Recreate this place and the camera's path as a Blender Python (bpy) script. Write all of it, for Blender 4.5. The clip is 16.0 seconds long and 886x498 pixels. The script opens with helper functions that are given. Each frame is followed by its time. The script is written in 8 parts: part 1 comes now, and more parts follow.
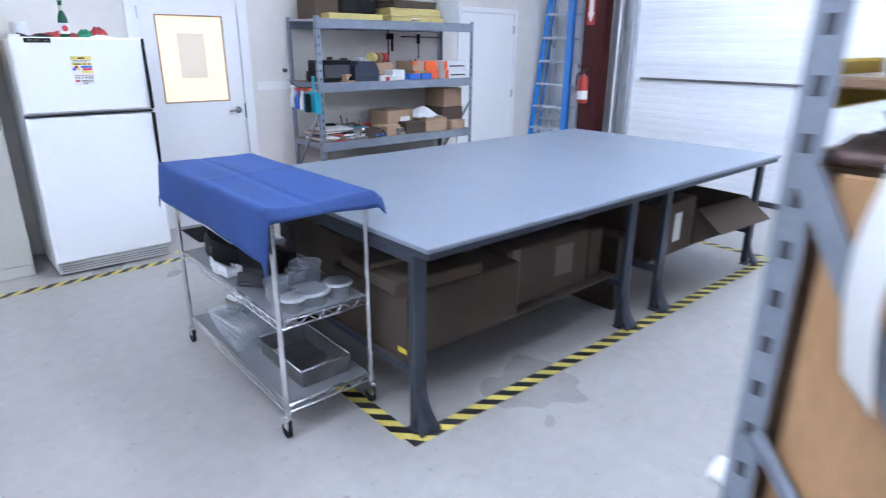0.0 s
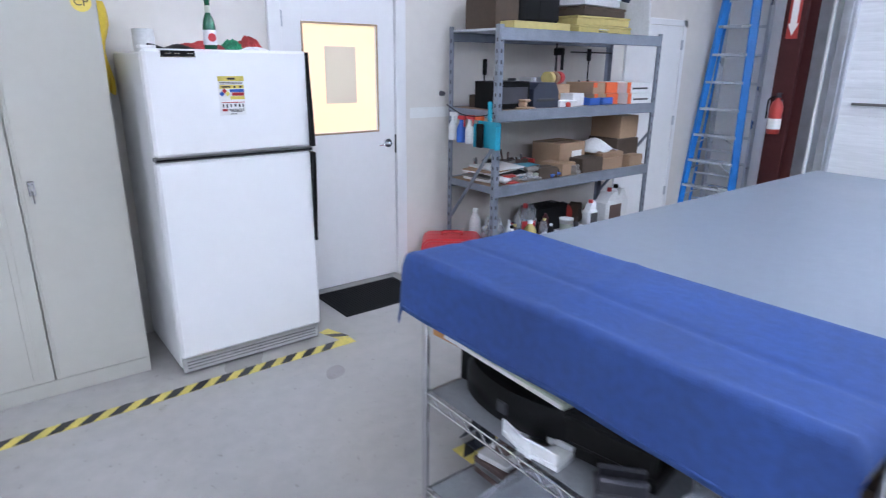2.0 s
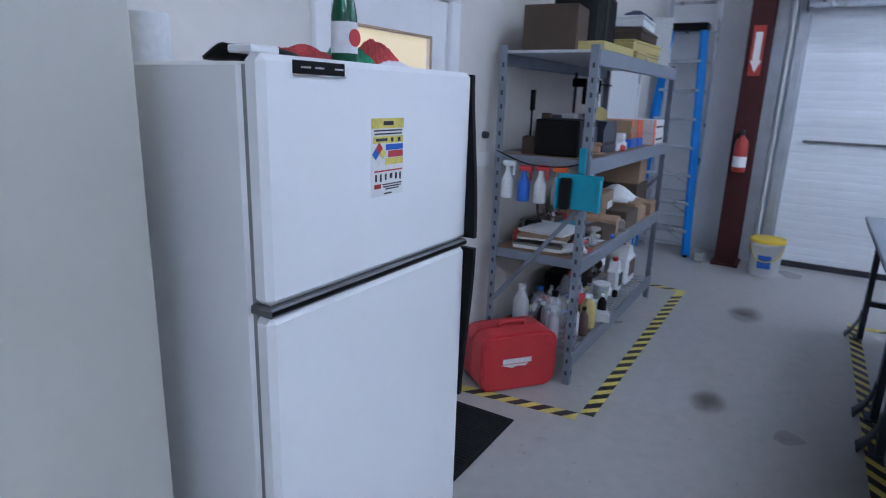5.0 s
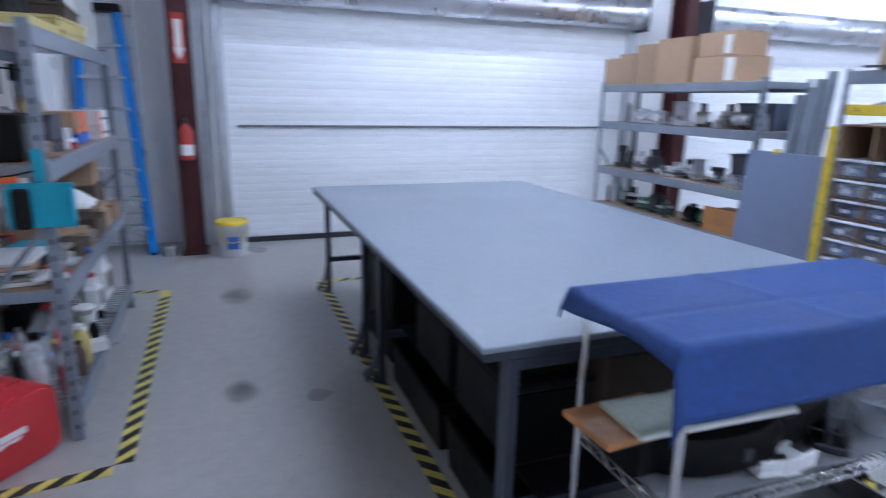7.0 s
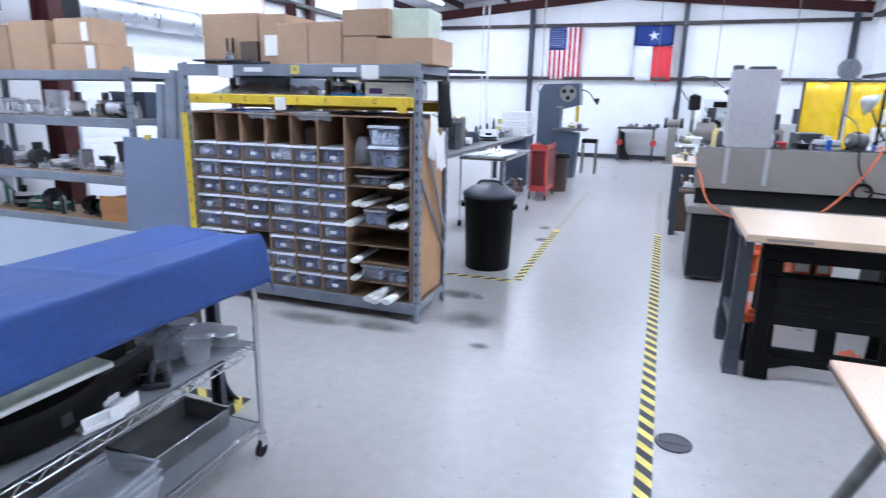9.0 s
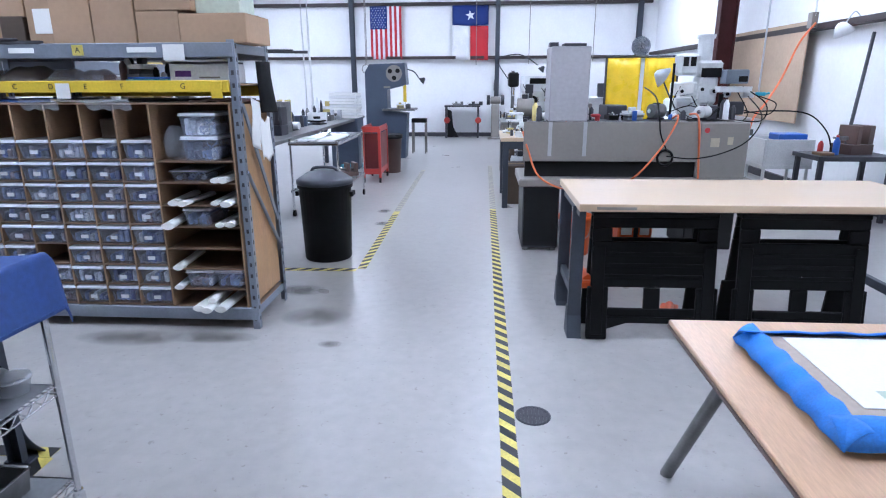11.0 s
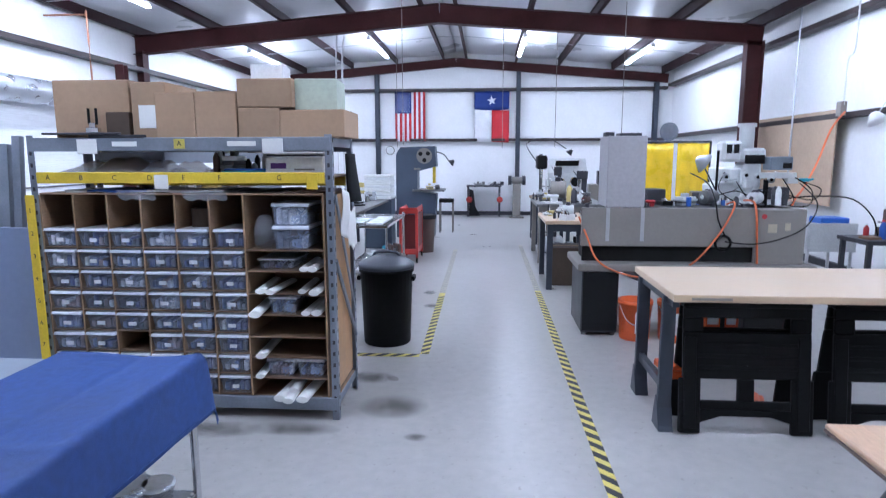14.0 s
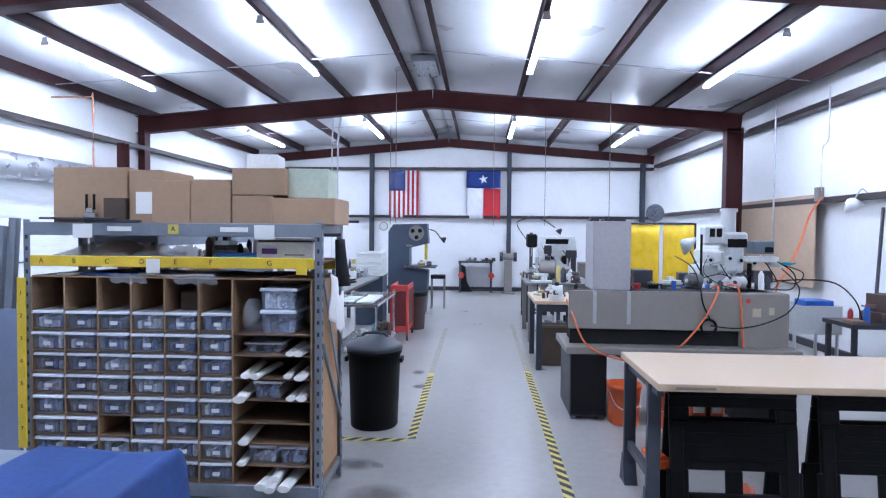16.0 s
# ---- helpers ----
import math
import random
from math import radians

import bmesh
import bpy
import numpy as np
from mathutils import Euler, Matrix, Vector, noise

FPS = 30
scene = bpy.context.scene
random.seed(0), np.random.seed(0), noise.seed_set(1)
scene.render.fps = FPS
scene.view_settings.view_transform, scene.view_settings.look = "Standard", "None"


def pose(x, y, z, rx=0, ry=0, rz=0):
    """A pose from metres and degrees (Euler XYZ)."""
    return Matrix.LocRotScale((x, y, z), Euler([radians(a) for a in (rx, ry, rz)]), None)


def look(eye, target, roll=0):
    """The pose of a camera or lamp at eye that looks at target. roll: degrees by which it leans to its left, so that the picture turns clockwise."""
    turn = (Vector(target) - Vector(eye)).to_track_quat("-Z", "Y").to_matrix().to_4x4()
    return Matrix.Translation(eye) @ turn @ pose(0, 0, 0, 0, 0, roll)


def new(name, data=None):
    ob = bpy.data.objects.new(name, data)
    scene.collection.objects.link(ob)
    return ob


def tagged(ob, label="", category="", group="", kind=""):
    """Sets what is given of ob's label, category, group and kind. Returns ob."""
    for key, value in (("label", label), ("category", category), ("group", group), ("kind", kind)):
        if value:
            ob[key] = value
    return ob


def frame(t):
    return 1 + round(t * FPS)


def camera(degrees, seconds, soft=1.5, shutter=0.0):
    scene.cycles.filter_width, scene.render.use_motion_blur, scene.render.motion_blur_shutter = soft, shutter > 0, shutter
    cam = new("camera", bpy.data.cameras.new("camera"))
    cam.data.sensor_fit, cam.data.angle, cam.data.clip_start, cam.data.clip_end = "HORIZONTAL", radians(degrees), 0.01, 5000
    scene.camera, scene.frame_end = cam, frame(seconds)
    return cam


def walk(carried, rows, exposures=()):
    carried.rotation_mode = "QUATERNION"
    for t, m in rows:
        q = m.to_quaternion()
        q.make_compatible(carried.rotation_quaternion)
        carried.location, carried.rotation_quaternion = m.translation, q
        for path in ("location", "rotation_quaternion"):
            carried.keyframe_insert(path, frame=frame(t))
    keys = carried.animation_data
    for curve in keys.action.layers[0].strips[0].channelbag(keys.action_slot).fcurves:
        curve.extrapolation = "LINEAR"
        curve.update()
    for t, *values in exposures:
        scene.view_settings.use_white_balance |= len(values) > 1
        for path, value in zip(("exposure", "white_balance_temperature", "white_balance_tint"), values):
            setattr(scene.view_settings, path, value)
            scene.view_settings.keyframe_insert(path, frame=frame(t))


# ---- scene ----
cam = camera(73.3, 16.0, soft=1.1, shutter=0.45)
PATH = [
    (0, (0.574, 2.223, 1.651), (1.817, 3.65, 1.005), 0.4),
    (0.5, (0.539, 2.679, 1.638), (1.729, 4.151, 0.993), 1.1),
    (1, (0.506, 3.135, 1.641), (1.671, 4.614, 0.967), 0.7),
    (1.5, (0.526, 3.6, 1.624), (1.655, 5.134, 1.013), 1.8),
    (2, (0.459, 4.071, 1.638), (1.635, 5.574, 1.042), 0.6),
    (2.5, (0.403, 4.497, 1.621), (1.567, 6.02, 1.051), 0.0),
    (3, (0.418, 4.934, 1.614), (1.637, 6.443, 1.128), 0.0),
    (3.2, (0.388, 5.08, 1.608), (1.615, 6.575, 1.116), 0.8),
    (5.3, (0.322, 6.37, 1.625), (2.035, 7.262, 1.085), 0.2),
    (5.5, (0.326, 6.408, 1.622), (2.059, 7.229, 1.054), -1.2),
    (6, (0.393, 6.465, 1.602), (2.255, 7.012, 1.121), -0.9),
    (6.5, (0.492, 6.562, 1.593), (2.432, 6.451, 1.118), 1.2),
    (7, (0.474, 6.581, 1.613), (2.289, 5.896, 1.126), 1.2),
    (7.5, (0.386, 6.539, 1.614), (1.905, 5.347, 1.094), 2.4),
    (8, (0.232, 6.471, 1.627), (1.415, 4.929, 1.156), 2.9),
    (8.5, (0.072, 6.419, 1.628), (0.996, 4.705, 1.172), 1.3),
    (9, (-0.081, 6.393, 1.638), (0.572, 4.568, 1.146), 1.1),
    (9.5, (-0.149, 6.368, 1.627), (0.398, 4.507, 1.139), -0.0),
    (10, (-0.109, 6.274, 1.628), (0.25, 4.38, 1.097), 0.6),
    (10.2, (-0.119, 6.251, 1.643), (0.089, 4.34, 1.091), 1.1),
    (12.3, (0.362, 6.165, 1.604), (0.453, 4.221, 1.143), -0.3),
    (12.5, (0.423, 6.154, 1.613), (0.457, 4.199, 1.19), 1.2),
    (13, (0.587, 6.208, 1.652), (0.649, 4.277, 1.135), -0.7),
    (13.5, (0.61, 6.242, 1.687), (0.637, 4.295, 1.231), 0.5),
    (14, (0.52, 6.225, 1.722), (0.665, 4.253, 1.421), -0.1),
    (14.5, (0.459, 6.226, 1.745), (0.621, 4.251, 1.48), 0.6),
    (15, (0.469, 6.252, 1.788), (0.566, 4.265, 1.586), 1.3),
    (15.5, (0.473, 6.273, 1.81), (0.585, 4.28, 1.681), 0.2),
    (16, (0.473, 6.283, 1.816), (0.598, 4.288, 1.757), 0.5),
]
EXPOSURES = [(0.0, 1.11, 5450, 15), (1.0, 1.36, 5500, 14), (2.0, 0.87, 5650, 16), (3.2, 0.31, 5400, 16), (5.3, 0.18, 5200, 15), (6.4, 0.56, 5250, 17), (7.0, 0.51, 5250, 16), (8.0, 1.04, 5450, 15), (9.5, 0.91, 5450, 15), (12.5, 0.63, 5350, 17), (16.0, 0.56, 5300, 17)]
walk(cam, [(t, look(eye, target, roll)) for t, eye, target, roll in PATH], EXPOSURES)

# ---- world: a closed shed lit by its own tubes ----
world = bpy.data.worlds.new("world")
scene.world = world
world.use_nodes = True
sky = world.node_tree.nodes.new("ShaderNodeTexSky")
sky.sky_type, sky.sun_disc, sky.sun_elevation = "NISHITA", False, radians(40)
world.node_tree.links.new(sky.outputs[0], world.node_tree.nodes["Background"].inputs[0])
world.node_tree.nodes["Background"].inputs[1].default_value = 0.1
TUBE_POWER = 80.0
ZONE = Matrix()

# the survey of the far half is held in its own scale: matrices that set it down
FAR = Matrix.Translation((1.1, 7.3, 0)) @ Matrix.Scale(1.033, 4) @ Matrix.Translation((-1.1, -7.3, 0))
MID = Matrix.Translation((1.3, 7.3, 0)) @ Matrix.Scale(1.02, 4) @ Matrix.Translation((-1.3, -7.3, 0))

# the building's frame
XL, XR, XM = -4.7, 7.6, 1.45            # side walls and ridge
YF, YB = -11.5, 7.9                     # flag wall and door wall
EAVE, RIDGE = 3.98, 4.5                 # top of the rafters
BAYS = (6.87, 0.77, -5.33)


def roof(x):
    return RIDGE - (RIDGE - EAVE) * abs(x - XM) / 6.1


# ---- materials ----
def mat(name, col, rough=0.5, metal=0.0, var=0.1, scale=3.0, fine=0.06, bump=0.0, bscale=60.0, rand=0.0, stretch=(1, 1, 1), island=0.0, rvar=0.06, spec=0.5):
    m = bpy.data.materials.new(name)
    m.use_nodes = True
    n, l = m.node_tree.nodes, m.node_tree.links
    p = n["Principled BSDF"]
    p.inputs["Metallic"].default_value = metal
    p.inputs["Specular IOR Level"].default_value = spec
    tc = n.new("ShaderNodeTexCoord")
    mp = n.new("ShaderNodeMapping")
    mp.inputs["Scale"].default_value = stretch
    l.new(tc.outputs["Object"], mp.inputs[0])

    def tex(sc, det):
        t = n.new("ShaderNodeTexNoise")
        t.inputs["Scale"].default_value, t.inputs["Detail"].default_value = sc, det
        l.new(mp.outputs[0], t.inputs["Vector"])
        return t
    a, b = tex(scale, 3.0), tex(scale * 14, 2.0)

    def span(src, lo, hi):
        r = n.new("ShaderNodeMapRange")
        r.inputs[1].default_value, r.inputs[2].default_value, r.inputs[3].default_value, r.inputs[4].default_value = 0.3, 0.7, lo, hi
        l.new(src, r.inputs[0])
        return r.outputs[0]

    def times(u, v):
        q = n.new("ShaderNodeMath")
        q.operation = "MULTIPLY"
        l.new(u, q.inputs[0]), l.new(v, q.inputs[1])
        return q.outputs[0]
    val = times(span(a.outputs[0], 1 - var, 1 + var), span(b.outputs[0], 1 - fine, 1 + fine))
    if rand or island:
        if rand:
            src = n.new("ShaderNodeObjectInfo").outputs["Random"]
        else:
            src = n.new("ShaderNodeNewGeometry").outputs["Random Per Island"]
        r = n.new("ShaderNodeMapRange")
        k = rand or island
        r.inputs[3].default_value, r.inputs[4].default_value = 1 - k, 1 + k
        l.new(src, r.inputs[0])
        val = times(val, r.outputs[0])
    h = n.new("ShaderNodeHueSaturation")
    h.inputs["Color"].default_value = (*col, 1)
    l.new(val, h.inputs["Value"])
    l.new(h.outputs[0], p.inputs["Base Color"])
    l.new(span(a.outputs[0], max(0.03, rough - rvar), min(1, rough + rvar)), p.inputs["Roughness"])
    if bump:
        t = tex(bscale, 3.0)
        bp = n.new("ShaderNodeBump")
        bp.inputs["Strength"].default_value, bp.inputs["Distance"].default_value = bump, 0.004
        l.new(t.outputs[0], bp.inputs["Height"])
        l.new(bp.outputs[0], p.inputs["Normal"])
    return m


def glow(name, col, power):
    m = bpy.data.materials.new(name)
    m.use_nodes = True
    p = m.node_tree.nodes["Principled BSDF"]
    p.inputs["Base Color"].default_value = (*col, 1)
    p.inputs["Emission Color"].default_value = (*col, 1)
    p.inputs["Emission Strength"].default_value = power
    return m


def clear(name, col, rough=0.15, see=0.45):
    m = mat(name, col, rough, 0, 0.1, 5, 0.05)
    m.node_tree.nodes["Principled BSDF"].inputs["Alpha"].default_value = 1 - see
    return m


def concrete():
    m = mat("sealed_concrete", (0.39, 0.376, 0.36), 0.30, 0, 0.05, 0.9, 0.05, 0.05, 90, rvar=0.03)
    n, l = m.node_tree.nodes, m.node_tree.links
    p = n["Principled BSDF"]
    tc = n.new("ShaderNodeTexCoord")
    old = p.inputs["Base Color"].links[0].from_socket
    # wide drifts, scuffs and small specks, each let in softly
    for scale, detail, lo, hi, amount, col in ((0.55, 3, 0.45, 0.8, 0.22, (0.25, 0.235, 0.22, 1)), (2.6, 5, 0.52, 0.8, 0.26, (0.24, 0.225, 0.21, 1)), (26.0, 2, 0.64, 0.76, 0.45, (0.15, 0.13, 0.11, 1)), (7.0, 3, 0.62, 0.78, 0.3, (0.2, 0.17, 0.14, 1)), (1.3, 4, 0.55, 0.8, 0.25, (0.56, 0.55, 0.53, 1))):
        t = n.new("ShaderNodeTexNoise")
        t.inputs["Scale"].default_value, t.inputs["Detail"].default_value, t.inputs["Roughness"].default_value = scale, detail, 0.6
        l.new(tc.outputs["Object"], t.inputs["Vector"])
        r = n.new("ShaderNodeMapRange")
        r.interpolation_type = "SMOOTHSTEP"
        r.inputs[1].default_value, r.inputs[2].default_value, r.inputs[3].default_value, r.inputs[4].default_value = lo, hi, 0.0, amount
        l.new(t.outputs[0], r.inputs[0])
        mx = n.new("ShaderNodeMix")
        mx.data_type = "RGBA"
        mx.inputs["B"].default_value = col
        l.new(r.outputs[0], mx.inputs["Factor"])
        l.new(old, mx.inputs["A"])
        old = mx.outputs["Result"]
    l.new(old, p.inputs["Base Color"])
    return m


CONCRETE = concrete()
DRYWALL = mat("painted_drywall", (0.735, 0.705, 0.66), 0.7, 0, 0.05, 0.9, 0.02, 0.06, 120)
VINYL = mat("white_insulation_vinyl", (0.90, 0.905, 0.915), 0.35, 0, 0.03, 1.3, 0.02, 0.2, 4)
ROOFING = mat("roof_insulation_vinyl", (0.74, 0.75, 0.78), 0.32, 0, 0.06, 0.8, 0.02, 0.5, 2.5)
RED_IRON = mat("red_oxide_steel", (0.055, 0.015, 0.015), 0.55, 0, 0.2, 2.5, 0.08, spec=0.2)
PURLIN = mat("dark_red_purlin_steel", (0.03, 0.012, 0.014), 0.5, 0, 0.2, 2.5, 0.08, spec=0.2)
DARK_STEEL = mat("dark_steel", (0.045, 0.045, 0.055), 0.45, 0.2, 0.2, 4)
GALV = mat("galvanised_steel", (0.52, 0.54, 0.58), 0.38, 0.75, 0.12, 6, 0.05)
ALU = mat("aluminium", (0.66, 0.68, 0.72), 0.3, 0.85, 0.06, 5)
DOORSLAT = mat("roll_door_steel", (0.86, 0.88, 0.91), 0.42, 0.0, 0.07, 1.2, 0.04, stretch=(1, 0.25, 3))
CHROME = mat("chrome", (0.75, 0.76, 0.78), 0.15, 1.0, 0.05, 9)
RACK = mat("grey_painted_rack", (0.225, 0.25, 0.30), 0.4, 0.3, 0.12, 6, 0.06)
YELLOW = mat("safety_yellow_paint", (0.72, 0.52, 0.03), 0.45, 0, 0.1, 5)
TAPE_Y = mat("yellow_tape", (0.68, 0.57, 0.12), 0.45, 0, 0.18, 7, 0.12)
TAPE_K = mat("black_tape", (0.016, 0.016, 0.018), 0.5, 0, 0.2, 6)
WHITE = mat("white_enamel", (0.89, 0.895, 0.90), 0.36, 0, 0.008, 1.2, 0.006, rvar=0.01)
DOORWHITE = mat("white_door_paint", (0.87, 0.87, 0.875), 0.42, 0, 0.015, 1.2, 0.01, rvar=0.015)
BEIGE = mat("beige_cabinet_paint", (0.50, 0.49, 0.44), 0.42, 0, 0.025, 1.2, 0.015, rvar=0.02)
PAPER = mat("paper", (0.82, 0.82, 0.8), 0.7, 0, 0.03, 6, 0.02)
PRINT = mat("black_print", (0.03, 0.03, 0.03), 0.6)
BLACK = mat("black_plastic", (0.006, 0.006, 0.0065), 0.5, 0, 0.2, 5, 0.08, spec=0.12)
MATT_BLACK = mat("black_rubber", (0.008, 0.008, 0.009), 0.8, 0, 0.2, 20, 0.2, 0.4, 150, spec=0.2)
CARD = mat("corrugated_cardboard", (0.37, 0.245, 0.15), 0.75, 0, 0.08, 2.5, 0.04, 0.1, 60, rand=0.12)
# CARD darkened to carry the shade under the table; other cartons share it
DARK_CARD = mat("shaded_worn_cardboard", (0.07, 0.048, 0.033), 0.85, 0, 0.2, 2.5, 0.06, 0.1, 60, rand=0.15)
PACK_TAPE = mat("packing_tape", (0.42, 0.31, 0.2), 0.2, 0, 0.05, 5)
# PLY in a darker tone, the shade inside the pigeonholes put into the colour
SHELF_PLY = mat("shaded_plywood", (0.13, 0.078, 0.042), 0.6, 0, 0.2, 2, 0.12, stretch=(1, 1, 6))
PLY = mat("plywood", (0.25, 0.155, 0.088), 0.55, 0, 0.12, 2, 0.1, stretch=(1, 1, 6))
MAPLE = mat("maple_butcher_block", (0.60, 0.45, 0.30), 0.33, 0, 0.06, 1.2, 0.02, stretch=(0.7, 2.5, 1))
LAMINATE = mat("wood_grain_laminate", (0.56, 0.36, 0.22), 0.35, 0, 0.07, 2, 0.1, stretch=(8, 0.7, 1))
TABLE_GREY = mat("blue_grey_table_mat", (0.23, 0.265, 0.32), 0.36, 0, 0.06, 1.2, 0.03, 0.05, 200)
STEEL_BLUE = mat("blue_grey_steel_legs", (0.042, 0.05, 0.068), 0.45, 0.2, 0.12, 5)
CLOTH = mat("blue_cloth", (0.017, 0.046, 0.175), 0.8, 0, 0.16, 3, 0.12, 0.35, 260)
CLOTH.node_tree.nodes["Principled BSDF"].inputs["Sheen Weight"].default_value = 0.15
CLOTH.node_tree.nodes["Principled BSDF"].inputs["Sheen Roughness"].default_value = 0.35
CLOTH.node_tree.nodes["Principled BSDF"].inputs["Sheen Tint"].default_value = (0.25, 0.45, 1.0, 1)
TEAL = mat("teal_plastic", (0.02, 0.30, 0.42), 0.4)
LADDER_BLUE = mat("blue_fibreglass", (0.02, 0.22, 0.68), 0.42, 0, 0.06, 6)
RED = mat("red_plastic", (0.48, 0.03, 0.035), 0.42, 0, 0.08, 5)
RED_PAINT = mat("red_enamel", (0.42, 0.04, 0.03), 0.35, 0, 0.1, 4)
ORANGE = mat("orange_plastic", (0.75, 0.12, 0.02), 0.4, 0, 0.06, 5)
HOSE = mat("orange_rubber_hose", (0.70, 0.16, 0.05), 0.5)
BLUE = mat("blue_plastic", (0.03, 0.12, 0.50), 0.4)
GREEN = mat("green_plastic", (0.02, 0.2, 0.12), 0.4)
PALE_GREEN = mat("pale_green_carton", (0.50, 0.56, 0.46), 0.6)
PALE_YELLOW = mat("pale_yellow_tray", (0.55, 0.45, 0.16), 0.55)
PLASTIC_W = mat("white_plastic", (0.75, 0.76, 0.76), 0.4, 0, 0.05, 4)
CLEAR = clear("clear_plastic", (0.70, 0.74, 0.80), 0.12, 0.72)
BIN_BODY = clear("clear_bin_plastic", (0.52, 0.6, 0.8), 0.15, 0.66)
BIN_LID = clear("bin_lid_plastic", (0.86, 0.9, 0.96), 0.25, 0.22)
MACHINE = mat("machine_grey", (0.235, 0.215, 0.195), 0.45, 0, 0.06, 2.5, 0.03)
MACHINE_D = mat("dark_machine_grey", (0.012, 0.0115, 0.0115), 0.55, 0, 0.15, 3, spec=0.15)
MACHINE_B = mat("dark_blue_grey_machine", (0.06, 0.08, 0.12), 0.4, 0, 0.1, 3)
MILL = mat("pale_machine_enamel", (0.66, 0.68, 0.68), 0.35, 0, 0.12, 5)
IRON = mat("bare_cast_iron", (0.20, 0.20, 0.20), 0.4, 0.7, 0.25, 9)
WELD_YELLOW = clear("yellow_welding_curtain", (0.92, 0.62, 0.008), 0.3, 0.1)
WORN_TAPE = mat("worn_floor_tape", (0.47, 0.44, 0.33), 0.4, 0, 0.2, 6, 0.15)
WORN_STRIPE = mat("worn_floor_stripe", (0.26, 0.25, 0.23), 0.4, 0, 0.25, 6, 0.15)
GIRT = mat("dark_girt_steel", (0.03, 0.02, 0.02), 0.5, 0, 0.2, 3)
PANEL_BLUE = mat("blue_grey_panel", (0.20, 0.24, 0.36), 0.6, 0, 0.05, 2, 0.03, 0.1, 90)
BROWN = mat("brown_plastic", (0.10, 0.06, 0.05), 0.5)
ORANGE_WOOD = mat("orange_stained_wood", (0.45, 0.20, 0.06), 0.5, 0, 0.15, 3, 0.1, stretch=(1, 1, 5))
FABRIC_RED = mat("red_printed_fabric", (0.40, 0.05, 0.05), 0.85, 0, 0.4, 14, 0.2, 0.3, 80)
FABRIC_GREEN = mat("green_printed_fabric", (0.03, 0.25, 0.12), 0.85, 0, 0.4, 14, 0.2)
NAVY = mat("navy_flag_cloth", (0.01, 0.03, 0.17), 0.85)
FLAG_RED = mat("red_flag_cloth", (0.50, 0.025, 0.035), 0.85)
FLAG_WHITE = mat("white_flag_cloth", (0.78, 0.78, 0.8), 0.85)
GLASS_GREEN = mat("green_bottle_glass", (0.01, 0.08, 0.035), 0.08)
TUBE = glow("lit_fluorescent_tube", (0.93, 0.97, 1.0), TUBE_POWER)
LIT_PAPER = glow("backlit_paper", (0.92, 0.72, 0.42), 0.35)
LIT_PATCH = glow("backlit_double_paper", (0.60, 0.53, 0.40), 0.24)


